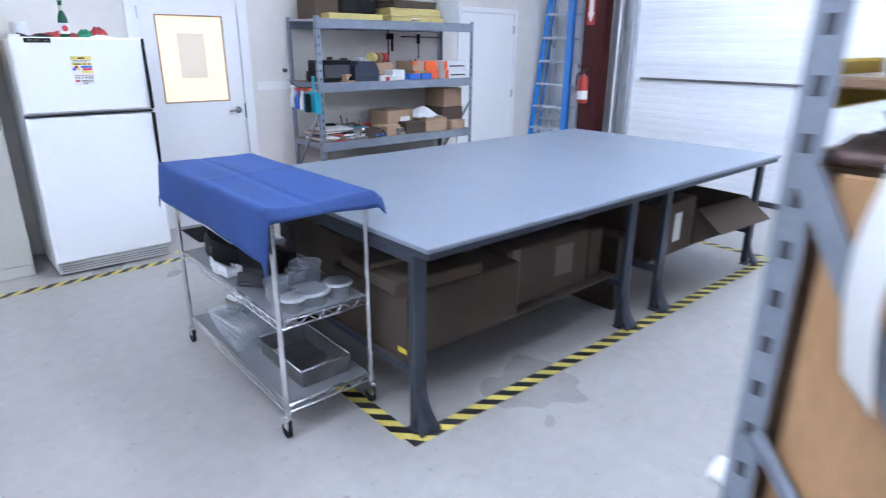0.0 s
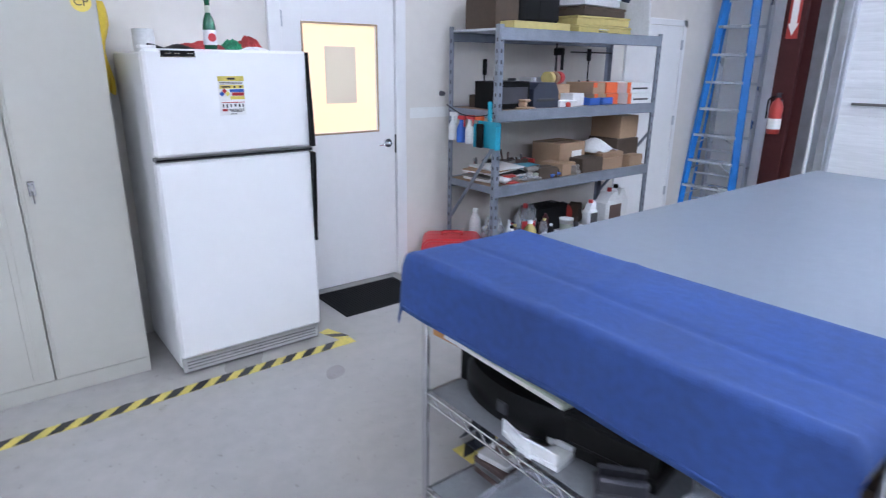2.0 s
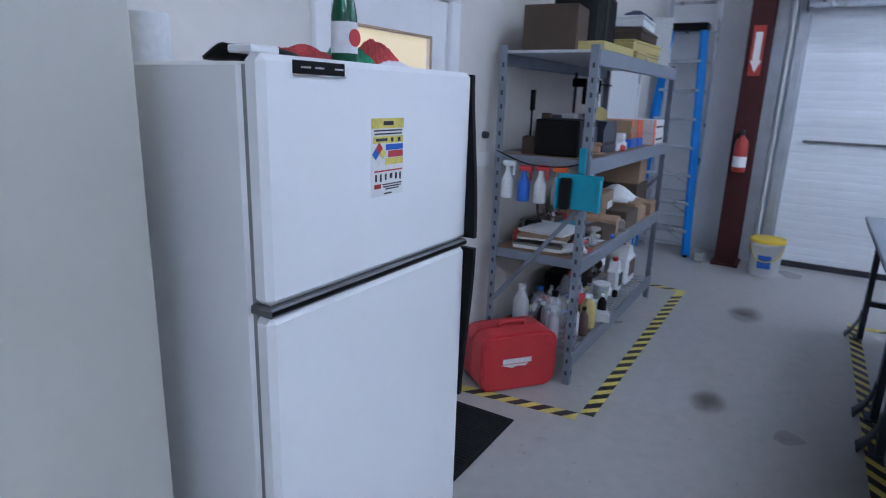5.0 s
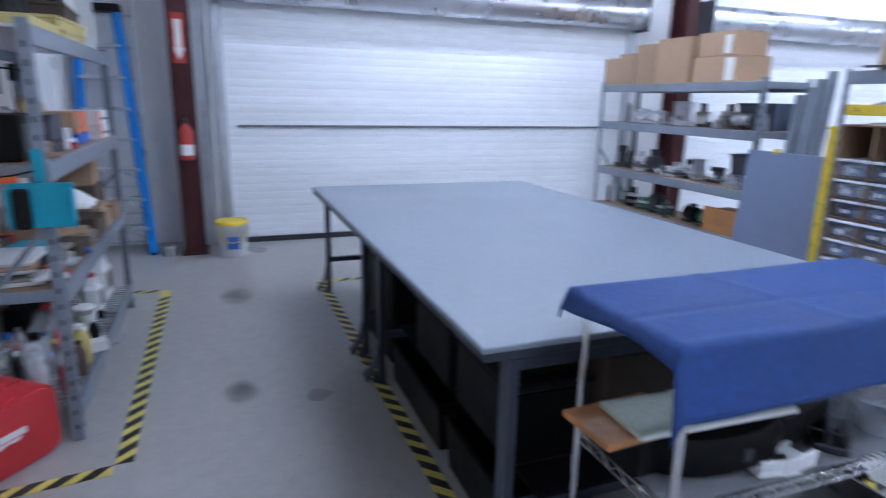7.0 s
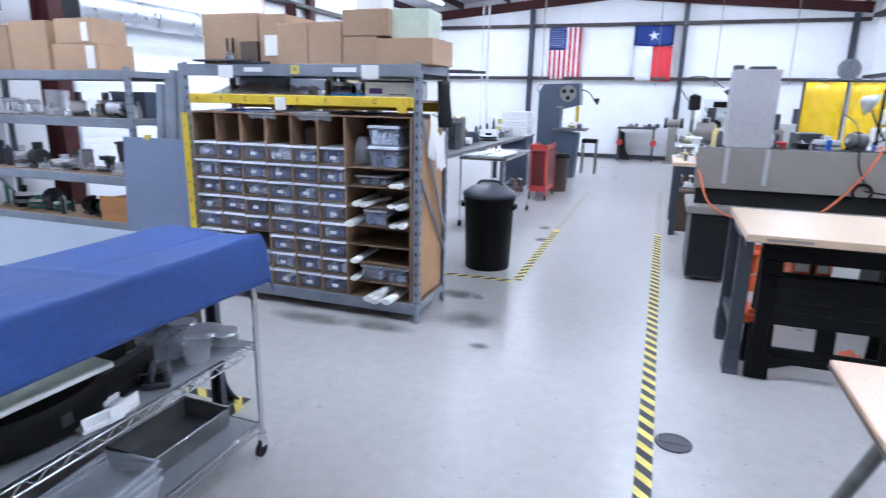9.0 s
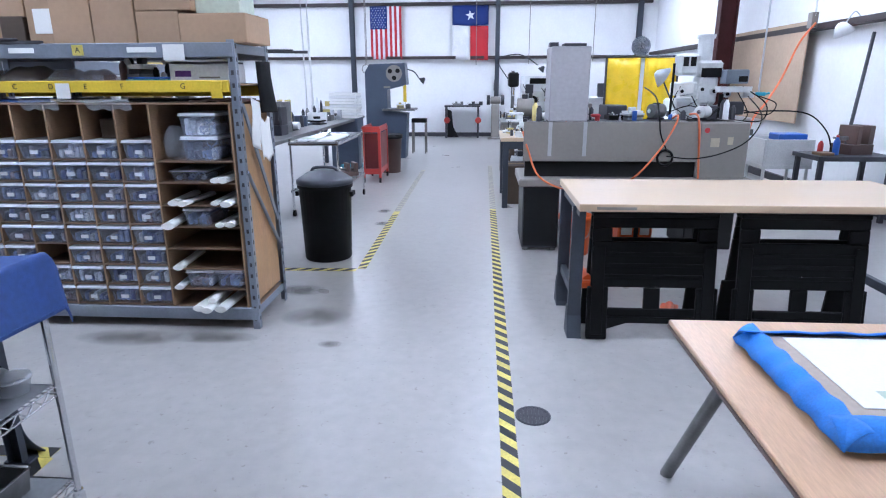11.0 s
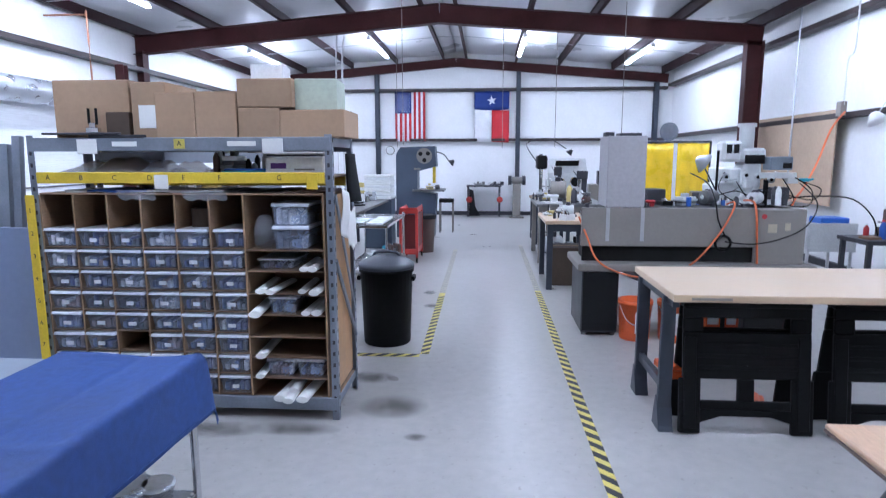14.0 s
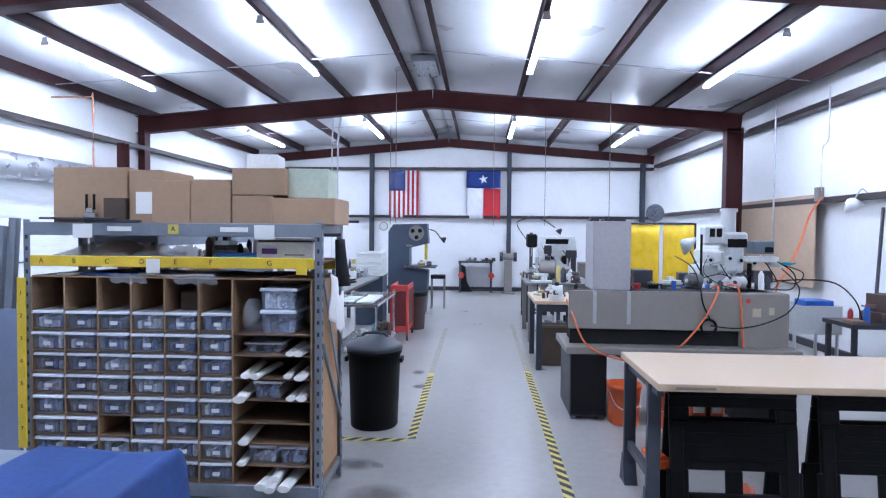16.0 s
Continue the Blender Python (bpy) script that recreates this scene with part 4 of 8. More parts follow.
# on top of it
ob = thing("tape_roll", (1.265, 7.72, 1.677), "white roll standing on the refrigerator", "roll")
part("roll", Mesh().lathe([(0.05, 0), (0.054, 0.005), (0.054, 0.115), (0.05, 0.12), (0.025, 0.12), (0.025, 0.05)], n=24), PLASTIC_W, ob)
ob = thing("beer_bottle", (1.47, 7.26, 1.677), "green glass bottle with a red and white label", "bottle")
part("glass", Mesh().lathe([(0.028, 0), (0.031, 0.006), (0.031, 0.12), (0.026, 0.15), (0.014, 0.18), (0.0125, 0.235), (0.015, 0.24), (0.014, 0.25)], n=20), GLASS_GREEN, ob)
part("label_band", Mesh().lathe([(0.0316, 0.035), (0.0318, 0.04), (0.0318, 0.1), (0.0316, 0.105)], n=20), FLAG_WHITE, ob, "red and white label")
part("label_seal", Mesh().cyl((0, -0.0318, 0.07), (0, -0.0335, 0.07), 0.02, n=16), RED, ob)
part("neck_label", Mesh().lathe([(0.0150, 0.185), (0.0146, 0.19), (0.0135, 0.215), (0.0133, 0.218)], n=16), PALE_GREEN, ob)
ob = thing("gift_bag", (1.62, 7.36, 1.677), "crumpled red and green printed fabric bag", "bag")
def crumple(seed, x0, x1, y0, y1, top):
    r = random.Random(seed)
    k = [(r.uniform(9, 26), r.uniform(9, 26), r.uniform(0, 6.28)) for _ in range(4)]
    def at(u, v):
        n = sum(abs(math.sin(a * u + b * v + c)) for a, b, c in k) / 4
        e = (math.sin(math.pi * u) * math.sin(math.pi * v)) ** 0.5 if 0 < u < 1 and 0 < v < 1 else 0
        return (x0 + (x1 - x0) * u, y0 + (y1 - y0) * v, 0.007 + top * e * (0.35 + 0.9 * (n - 0.3)))
    return Mesh().sheet(34, 26, at, 0.003, False)


part("red_cloth", crumple(1, -0.3, -0.02, -0.04, 0.12, 0.055), FABRIC_RED, ob)
part("green_cloth", crumple(2, -0.06, 0.05, -0.06, 0.1, 0.075), FABRIC_GREEN, ob)
part("red_tip", crumple(3, 0.02, 0.14, -0.08, 0.08, 0.10), FABRIC_RED, ob)
part("white_trim", crumple(4, 0.0, 0.16, -0.11, -0.05, 0.03), FLAG_WHITE, ob)
solid("black_cloth", Mesh().sheet(14, 8, lambda u, v: (-0.1 + 0.24 * u, -0.07 + 0.14 * v, 0.012 + 0.028 * math.sin(math.pi * v) * (0.6 + 0.4 * math.sin(11 * u + 3 * v))), 0.008), BLACK, "crumpled black cloth on the refrigerator", "cloth", (1.3, 7.36, 1.677))

# ---- mat and red tool case ----
ob = thing("door_mat", (2.56, 7.6, 0), "black ribbed rubber door mat", "mat")
part("mat_border", Mesh().box(-0.34, -0.235, 0, 0.34, 0.235, 0.008, 0.003), MATT_BLACK, ob)
g = Mesh()
for i in range(28):
    g.box(-0.31 + i * 0.0225, -0.21, 0.008, -0.297 + i * 0.0225, 0.21, 0.012, 0.002)
tagged(part("ribs", g, MATT_BLACK, ob), kind="stuff")
ob = thing("tool_case", (3.31, 7.6, 0, 0, 0, -38), "red moulded plastic tool case lying on the floor", "tool case")


def rounded(w, h, k, z0):
    """A rounded rectangle, w wide from z0 to h."""
    pts = []
    for cx, cz, a0 in ((w - k, h - k, 0), (-w + k, h - k, 90), (-w + k, z0 + k, 180), (w - k, z0 + k, 270)):
        pts += [(cx + k * math.cos(radians(a0 + 15 * i)), cz + k * math.sin(radians(a0 + 15 * i))) for i in range(7)]
    return pts


part("lower_shell", Mesh().prism(rounded(0.24, 0.34, 0.075, 0.0), -0.12, 0.0).prism(rounded(0.225, 0.325, 0.065, 0.015), -0.14, -0.12), RED, ob)
part("upper_shell", Mesh().prism(rounded(0.24, 0.34, 0.075, 0.0), 0.008, 0.12).prism(rounded(0.225, 0.325, 0.065, 0.015), 0.12, 0.14), RED, ob)
part("seam", Mesh().prism(rounded(0.235, 0.335, 0.07, 0.004), 0.0, 0.008), BROWN, ob)
part("handle", Mesh().tube([(-0.08, 0, 0.335), (-0.07, 0, 0.365), (0.07, 0, 0.365), (0.08, 0, 0.335)], 0.012), RED, ob)
part("logo_bar", Mesh().box(-0.11, -0.1425, 0.17, 0.07, -0.1395, 0.2, 0.001).prism([(-0.12, 0.165), (0.05, 0.165), (0.03, 0.15), (-0.02, 0.155), (-0.05, 0.145)], -0.1425, -0.1395, "y"), PLASTIC_W, ob, "white logo strip")

# ---- shelving by the door ----
RX, RY, RW, RD = 3.44, 7.27, 1.95, 0.56
rack("steel_shelving", (RX, RY, 0), RW, RD, 1.9, (1.315, 0.76), "grey slotted steel shelving unit full of supplies", PLY)
R1 = bpy.context.scene.objects["steel_shelving"]
for z, dk in ((1.88, GALV), (0.2, None)):
    for y, sy in ((0.0, 1), (RD, -1)):
        part("beam", Mesh().box(0.006, y - sy * 0.006, z - 0.085, RW - 0.006, y + sy * 0.02, z, 0.004), RACK, R1)
    if dk:
        part("deck", Mesh().box(0.012, 0.022, z - 0.02, RW - 0.012, RD - 0.022, z - 0.004, 0.002), dk, R1, "steel shelf panel")
    else:
        g = Mesh()
        for i in range(1, 39):
            g.box(RW * i / 39 - 0.003, 0.02, z - 0.012, RW * i / 39 + 0.003, RD - 0.02, z - 0.006, 0.001)
        for i in range(1, 9):
            g.box(0.01, RD * i / 9 - 0.003, z - 0.018, RW - 0.01, RD * i / 9 + 0.003, z - 0.012, 0.001)
        part("wire_deck", g, GALV, R1, "welded wire deck")
Z1, Z2, Z3, Z4 = 1.877, 1.312, 0.757, 0.197
# top shelf
carton(3.66, 7.6, Z1, 0.26, 0.3, 0.24, 6, DARK_CARD, "worn brown cardboard box on the top shelf")
ob = thing("foam_tray", (3.9, 7.5, Z1), "pale yellow shallow tray under a black case", "tray")
part("tray", Mesh().box(-0.3, -0.2, 0, 0.3, 0.2, 0.055, 0.004), PALE_YELLOW, ob)
ob = thing("black_case", (4.02, 7.56, Z1 + 0.055), "black fabric case standing on a tray", "case")
part("shell", Mesh().box(-0.21, -0.13, 0, 0.21, 0.13, 0.3, 0.025), MATT_BLACK, ob)
part("strap", Mesh().box(-0.03, -0.134, 0.0, 0.03, -0.129, 0.3), BLACK, ob)
carton(4.0, 7.58, Z1 + 0.355, 0.34, 0.24, 0.12, 3, PALE_YELLOW, "pale yellow carton on top of the black case")
for i, (c, dz, h, dx) in enumerate(((PALE_YELLOW, 0, 0.06, 0.0), (PALE_YELLOW, 0.06, 0.07, -0.01), (DARK_CARD, 0.13, 0.07, -0.02), (PLASTIC_W, 0.205, 0.07, -0.06))):
    ob = thing("flat_box", (4.66 + dx, 7.52, Z1 + dz, 0, 0, (2, -2, 3, 5)[i]), ("pale yellow flat tray in a stack", "pale yellow flat tray in a stack", "reddish brown flat box in a stack", "pile of papers in clear sleeves")[i], "box", "flat boxes stacked on the top shelf")
    part("base", Mesh().box(-0.36 + 0.03 * i, -0.2, 0, 0.34 - 0.04 * i, 0.2, h * 0.7, 0.004), c, ob)
    part("cover", Mesh().box(-0.365 + 0.03 * i, -0.205, h * 0.7, 0.345 - 0.04 * i, 0.205, h - 0.002, 0.004), c, ob)
oddment(4.7, 7.36, Z1, 0.3, 0.08, 0.05, 0, "dark flat metal tool on the shelf edge", "tool", DARK_STEEL, 5)
ob = thing("white_board_sheet", (5.2, 7.5, Z1, 0, -8, 10), "white panel leaning against the stack", "panel")
part("panel", Mesh().box(-0.01, -0.2, 0, 0.01, 0.16, 0.36), PLASTIC_W, ob)
solid("dark_gloves", Mesh().sheet(10, 10, lambda u, v: (-0.14 + 0.28 * u, -0.1 + 0.2 * v, 0.05 * math.sin(3.1 * u) * math.sin(3.1 * v) + 0.02 * math.sin(11 * u + 6 * v) + 0.03), 0.03), mat("navy_fabric", (0.03, 0.04, 0.08), 0.9), "dark blue work gloves on a pile", "gloves", (4.92, 7.5, Z1 + 0.28))
# second shelf
ob = thing("black_box", (3.7, 7.5, Z2), "black plastic equipment box on the shelf", "box")
part("case", Mesh().box(-0.17, -0.13, 0, 0.17, 0.13, 0.2, 0.008), BLACK, ob)
part("front_plate", Mesh().box(-0.14, -0.134, 0.04, 0.14, -0.129, 0.16), DARK_STEEL, ob)
ob = thing("printer", (4.02, 7.48, Z2), "dark blue-black desktop label printer", "printer")
part("case", Mesh().prism([(-0.14, 0), (0.14, 0), (0.14, 0.12), (0.1, 0.19), (-0.08, 0.19), (-0.14, 0.14)], -0.14, 0.14, "y"), mat("dark_navy_plastic", (0.02, 0.025, 0.045), 0.35), ob)
part("slot", Mesh().box(-0.1, -0.143, 0.05, 0.1, -0.139, 0.07), PRINT, ob)
carton(4.3, 7.6, Z2, 0.28, 0.26, 0.17, -4, CARD, "small open cardboard box", tape_on=False)
ob = thing("packing_tape_roll", (4.26, 7.5, Z2 + 0.17, 0, 0, 20), "brass-coloured rolls lying on a box", "roll")
for i in range(3):
    part("roll", Mesh().cyl((-0.13 + i * 0.1, 0, 0.05), (-0.06 + i * 0.1, 0, 0.05), 0.05, n=18), (PALE_YELLOW, PLY, RED)[i], ob)
carton(4.42, 7.42, Z2, 0.18, 0.12, 0.1, 10, PLASTIC_W, "small white printed carton", tape_on=False, name="small_carton")
carton(4.28, 7.38, Z2, 0.2, 0.1, 0.05, -3, PLASTIC_W, "low white carton at the shelf edge", tape_on=False, name="small_carton")
for i in range(2):
    ob = thing("blue_tray", (4.62 + 0.17 * i, 7.4, Z2), "small blue plastic tray", "tray", "blue trays")
    part("tray", Mesh().box(-0.07, -0.06, 0, 0.07, 0.06, 0.012).box(-0.07, -0.06, 0.012, -0.062, 0.06, 0.06).box(0.062, -0.06, 0.012, 0.07, 0.06, 0.06).box(-0.062, -0.06, 0.012, 0.062, -0.052, 0.06).box(-0.062, 0.052, 0.012, 0.062, 0.06, 0.06), BLUE, ob)
for r in range(2):
    for c in range(3):
        ob = thing("paper_carton", (4.72 + 0.17 * c - 0.02 * r + (0.12 if c == 2 else 0), 7.52 if c < 2 else 7.45, Z2 + 0.092 * r), "white and orange printed carton" if c == 2 else ("brown carton with an orange band in a stack", "orange-red printed carton in a stack")[c], "box", "stacked printed cartons")
        w = 0.16 if c < 2 else 0.34
        part("carton", Mesh().box(-w / 2, -0.15, 0, w / 2, 0.15, 0.09), (CARD, ORANGE, PLASTIC_W)[c], ob)
        part("print_band", Mesh().box(-w / 2 - 0.001, -0.152, 0.0 if c == 2 else 0.05, -w / 2 + 0.05, -0.149, 0.09, 0.0005), ORANGE, ob)
        if c == 2:
            part("print_bar", Mesh().box(-w / 2 + 0.08, -0.152, 0.03, w / 2 - 0.04, -0.1495, 0.045, 0.0003), PRINT, ob)
ob = thing("bar_clamp", (4.62, 7.8, Z2), "black bar clamp standing behind the cartons", "clamp")
part("bar", Mesh().box(-0.006, -0.01, 0, 0.006, 0.01, 0.5), DARK_STEEL, ob)
part("jaw", Mesh().box(-0.02, -0.08, 0.4, 0.02, 0.02, 0.46, 0.006), BLACK, ob)
part("grip", Mesh().cyl((0, -0.07, 0.4), (0, -0.07, 0.28), 0.014), BLACK, ob)
ob = thing("roller_frame", (5.05, 7.75, Z2), "black bent wire paint roller frame", "roller")
part("wire", Mesh().tube([(-0.3, 0, 0.43), (0.28, 0, 0.43)], 0.006).tube([(-0.05, 0, 0.2), (-0.05, 0, 0.43)], 0.006), BLACK, ob)
part("grip", Mesh().cyl((-0.05, 0, 0.36), (-0.05, 0, 0.46), 0.02), BLACK, ob)
ob = thing("wire_stand", (3.72, 7.74, Z2), "thin black upright tool on the shelf", "tool")
part("rod", Mesh().cyl((0, 0, 0), (0.01, 0, 0.36), 0.006), BLACK, ob)
part("head", Mesh().box(-0.006, -0.012, 0.24, 0.026, 0.012, 0.36, 0.004), BLACK, ob)
# third shelf
for i, (x, y, z, w, d, h, rz, c) in enumerate(((3.68, 7.55, 0, 0.34, 0.36, 0.035, 5, MACHINE), (3.75, 7.52, 0.036, 0.3, 0.3, 0.03, -8, BLACK), (3.66, 7.56, 0.067, 0.36, 0.3, 0.02, 12, CARD), (3.72, 7.55, 0.088, 0.34, 0.3, 0.015, -4, PLASTIC_W), (4.05, 7.5, 0, 0.3, 0.3, 0.05, 15, PALE_GREEN), (4.02, 7.52, 0.052, 0.24, 0.22, 0.03, -10, TEAL))):
    ob = thing("folder", (x, y, Z3 + z, 0, 0, rz), "flat packet in a loose pile on the shelf", "packet", "packets piled on the shelf")
    part("cover", Mesh().box(-w / 2, -d / 2, h * 0.6, w / 2, d / 2, h, 0.003), c, ob)
    part("page_block", Mesh().box(-w / 2 + 0.006, -d / 2 + 0.006, 0, w / 2 - 0.006, d / 2 - 0.006, h * 0.6, 0.002), PAPER, ob)
carton(4.3, 7.42, Z3, 0.2, 0.22, 0.1, 8, CARD, "small brown carton at the shelf edge", tape_on=False)
carton(4.5, 7.6, Z3, 0.36, 0.3, 0.24, 4, CARD, "brown cardboard box with a white label", paper=(0.06, 0.12, 0.14, 0.1, -1))
carton(4.6, 7.38, Z3, 0.26, 0.18, 0.12, -3, DARK_CARD, "grey-brown low carton on the shelf", tape_on=False)
carton(4.9, 7.5, Z3, 0.32, 0.36, 0.14, 3, CARD, "open cardboard tray with white bags", flaps=False, tape_on=False)
solid("plastic_bag", Mesh().sheet(12, 12, lambda u, v: (-0.17 + 0.34 * u, -0.14 + 0.28 * v, 0.005 + 0.09 * math.sin(3.1 * u) * math.sin(3.1 * v) + 0.02 * math.sin(10 * u + 7 * v) * math.sin(3.1 * u)), 0.004), PLASTIC_W, "crumpled white plastic bag on a box", "bag", (4.86, 7.5, Z3 + 0.145))
carton(5.2, 7.55, Z3, 0.3, 0.34, 0.24, -2, DARK_CARD, "brown cardboard box at the shelf end")
carton(5.2, 7.55, Z3 + 0.242, 0.28, 0.32, 0.2, 3, CARD, "brown cardboard box stacked on another")
carton(5.2, 7.33, Z3, 0.2, 0.1, 0.1, 2, CARD, "small brown carton at the front", tape_on=False)
# bottom shelf
jug(3.62, 7.46, Z4, 0.3, 0.15, 0.15, CLEAR, "clear gallon jug with a black cap", 20)
bottle(3.77, 7.62, Z4, 0.26, 0.05, CLEAR, BLUE, "clear plastic bottle with a blue cap", group="bottles on the bottom shelf")
bottle(3.62, 7.68, Z4, 0.3, 0.05, PLASTIC_W, WHITE, "white plastic bottle with a white cap", group="bottles on the bottom shelf")
bottle(3.74, 7.37, Z4, 0.2, 0.035, PLASTIC_W, BLACK, "small white bottle with a black cap", group="bottles on the bottom shelf")
bottle(3.84, 7.44, Z4, 0.18, 0.035, BROWN, PALE_YELLOW, "small brown bottle with a pale cap", group="bottles on the bottom shelf")
bottle(3.92, 7.34, Z4, 0.22, 0.05, PALE_YELLOW, PLASTIC_W, "bottle of yellow liquid with a white cap", group="bottles on the bottom shelf")
bottle(3.6, 7.34, Z4, 0.17, 0.032, RED, BLACK, "small red bottle with a black cap", group="bottles on the bottom shelf")
jug(4.02, 7.5, Z4, 0.32, 0.17, 0.14, CLEAR, "translucent jug with a red label", -20, RED)
carton(4.18, 7.36, Z4, 0.3, 0.14, 0.06, 24, PLASTIC_W, "low white carton on the wire deck", tape_on=False, name="small_carton")
ob = thing("yoghurt_tub", (4.46, 7.42, Z4), "white plastic tub with a red label", "tub")
part("tub", Mesh().lathe([(0.045, 0), (0.06, 0.13), (0.064, 0.13), (0.064, 0.145), (0.05, 0.145)], n=20), PLASTIC_W, ob)
part("label_band", Mesh().lathe([(0.0525, 0.05), (0.0575, 0.1)], n=20), PALE_GREEN, ob)
jug(4.78, 7.42, Z4, 0.27, 0.13, 0.1, PLASTIC_W, "white jug with a dark label", 0, PRINT)
jug(5.08, 7.45, Z4, 0.34, 0.24, 0.17, PLASTIC_W, "large white jug with a brown label", 0, BROWN)
jug(5.27, 7.52, Z4, 0.34, 0.2, 0.2, PLASTIC_W, "large plain white jug with a black cap", 8)
carton(4.45, 7.68, Z4, 0.4, 0.2, 0.22, 0, MATT_BLACK, "black box behind the bottles", tape_on=False)
oddment(4.62, 7.4, Z4, 0.2, 0.12, 0.09, 15, "black coiled cable pack on the deck", "cable", BLACK, 9, "cable_pack")
oddment(4.3, 7.6, Z4, 0.14, 0.14, 0.2, 5, "dark red spool among the bottles", "spool", RED_IRON, 11, "spool")
rnd = random.Random(17)
fill = (DARK_STEEL, BLACK, CARD, PLASTIC_W, BROWN, RED_PAINT, MACHINE, ALU, DARK_CARD, BLACK)
for z, y0, n in ((Z2, 7.68, 10), (Z3, 7.72, 11), (Z4, 7.7, 11), (Z3, 7.36, 7), (Z2, 7.36, 4)):
    for i in range(n):
        x = RX + 0.12 + (RW - 0.24) * (i + 0.5) / n + rnd.uniform(-0.03, 0.03)
        if y0 < 7.5 and (x > 4.4 or x < 3.62):
            continue
        hh = rnd.uniform(0.08, 0.24) if y0 > 7.5 else rnd.uniform(0.05, 0.1)
        oddment(x, y0, z, rnd.uniform(0.1, 0.17), rnd.uniform(0.1, 0.16), hh, rnd.uniform(-30, 30), "small supply item crowded on the shelf", "supplies", rnd.choice(fill), rnd.randint(0, 999), "supply_item")
rnd = random.Random(41)
for i in range(16):
    x = 3.56 + 0.05 * i + rnd.uniform(-0.015, 0.015)
    y = 7.33 + 0.11 * (i % 4) + rnd.uniform(-0.02, 0.02)
    c, cap, lb = ((CLEAR, BLUE, "clear plastic bottle with a blue cap"), (PLASTIC_W, PLASTIC_W, "small white plastic bottle"), (BLACK, PLASTIC_W, "small black bottle with a white cap"), (CLEAR, PALE_YELLOW, "clear bottle with a pale yellow cap"), (BROWN, BLACK, "small brown bottle with a black cap"))[i % 5]
    bottle(x, y, Z4, rnd.uniform(0.12, 0.22), rnd.uniform(0.022, 0.034), c, cap, lb, group="bottles on the bottom shelf")
for i in range(9):
    x = 3.58 + 0.09 * i
    w, d = rnd.uniform(0.12, 0.2), rnd.uniform(0.1, 0.16)
    ob = thing("flat_packet", (x, 7.36 + 0.05 * (i % 3), Z3 + 0.002, rnd.uniform(-3, 3), 0, rnd.uniform(-35, 35)), "small flat packet crowded at the shelf edge", "packet", "small packets on the shelf")
    part("packet", Mesh().sheet(6, 5, lambda u, v, w=w, d=d, i=i: (-w / 2 + w * u, -d / 2 + d * v, 0.03 + 0.03 * math.sin(3.1 * u) * math.sin(3.1 * v) + 0.005 * math.sin(9 * u + i)), 0.02), (PLASTIC_W, MACHINE, TEAL, CLEAR, DARK_CARD, PALE_GREEN, BLUE, PAPER, BLACK)[i], ob)
for i in range(6):
    oddment(4.02 + 0.06 * i, 7.44 + 0.06 * (i % 3), Z2, 0.07, 0.07, rnd.uniform(0.05, 0.14), rnd.uniform(0, 60), "small packaged part on the second shelf", "supplies", (RED_PAINT, PLASTIC_W, BLUE, DARK_STEEL, BROWN, PLASTIC_W)[i], 700 + i, "supply_item")
carton(4.06, 7.36, Z3, 0.18, 0.14, 0.09, -12, DARK_CARD, "low brown carton at the shelf edge", tape_on=False)
carton(4.86, 7.35, Z3, 0.3, 0.12, 0.1, 2, CARD, "low open brown carton at the shelf edge", tape_on=False)
# hung on the rack's end
ob = thing("spray_bottle", (3.40, 7.62, 1.06), "spray bottle with a trigger hung on a cord", "spray bottle", "hung spray bottles")
part("body", Mesh().lathe([(0.032, 0), (0.036, 0.01), (0.036, 0.1), (0.014, 0.15), (0.014, 0.17)], n=16), BLUE, ob)
part("trigger", Mesh().box(-0.015, -0.05, 0.17, 0.015, 0.03, 0.2, 0.005).box(-0.006, -0.045, 0.12, 0.006, -0.03, 0.17), RED, ob, "red trigger head")
for y, z, c, c2, lb in ((7.72, 1.07, PLASTIC_W, PLASTIC_W, "white"), (7.52, 1.06, PLASTIC_W, RED, "white"), (7.42, 1.06, CLEAR, ORANGE, "clear")):
    ob = thing("spray_bottle", (3.40, y, z), lb + " spray bottle hung on the shelf end", "spray bottle", "hung spray bottles")
    part("body", Mesh().lathe([(0.03, 0), (0.034, 0.01), (0.034, 0.1), (0.014, 0.15), (0.014, 0.18)], n=16), c, ob)
    part("trigger", Mesh().box(-0.015, -0.05, 0.18, 0.015, 0.03, 0.21, 0.005).box(-0.006, -0.045, 0.13, 0.006, -0.03, 0.18), c2, ob)
ob = thing("dustpan", (3.40, 7.3, 1.05), "teal plastic dustpan with a black brush, hung up", "dustpan")
part("pan", Mesh().box(-0.02, -0.13, 0, -0.005, 0.11, 0.19, 0.004).box(-0.06, -0.13, 0, -0.02, -0.12, 0.17).box(-0.06, 0.1, 0, -0.02, 0.11, 0.17), TEAL, ob)
part("handle", Mesh().box(-0.02, -0.03, 0.19, 0.0, 0.01, 0.33, 0.008), TEAL, ob)
part("brush", Mesh().box(-0.055, 0.03, 0.0, -0.022, 0.09, 0.17, 0.008), MATT_BLACK, ob)
solid("cord", Mesh().tube([(3.40, 7.8, 1.33), (3.39, 7.6, 1.27), (3.39, 7.4, 1.27), (3.42, 7.28, 1.3)], 0.004), BLACK, "black cord strung across the shelf end", "cord")


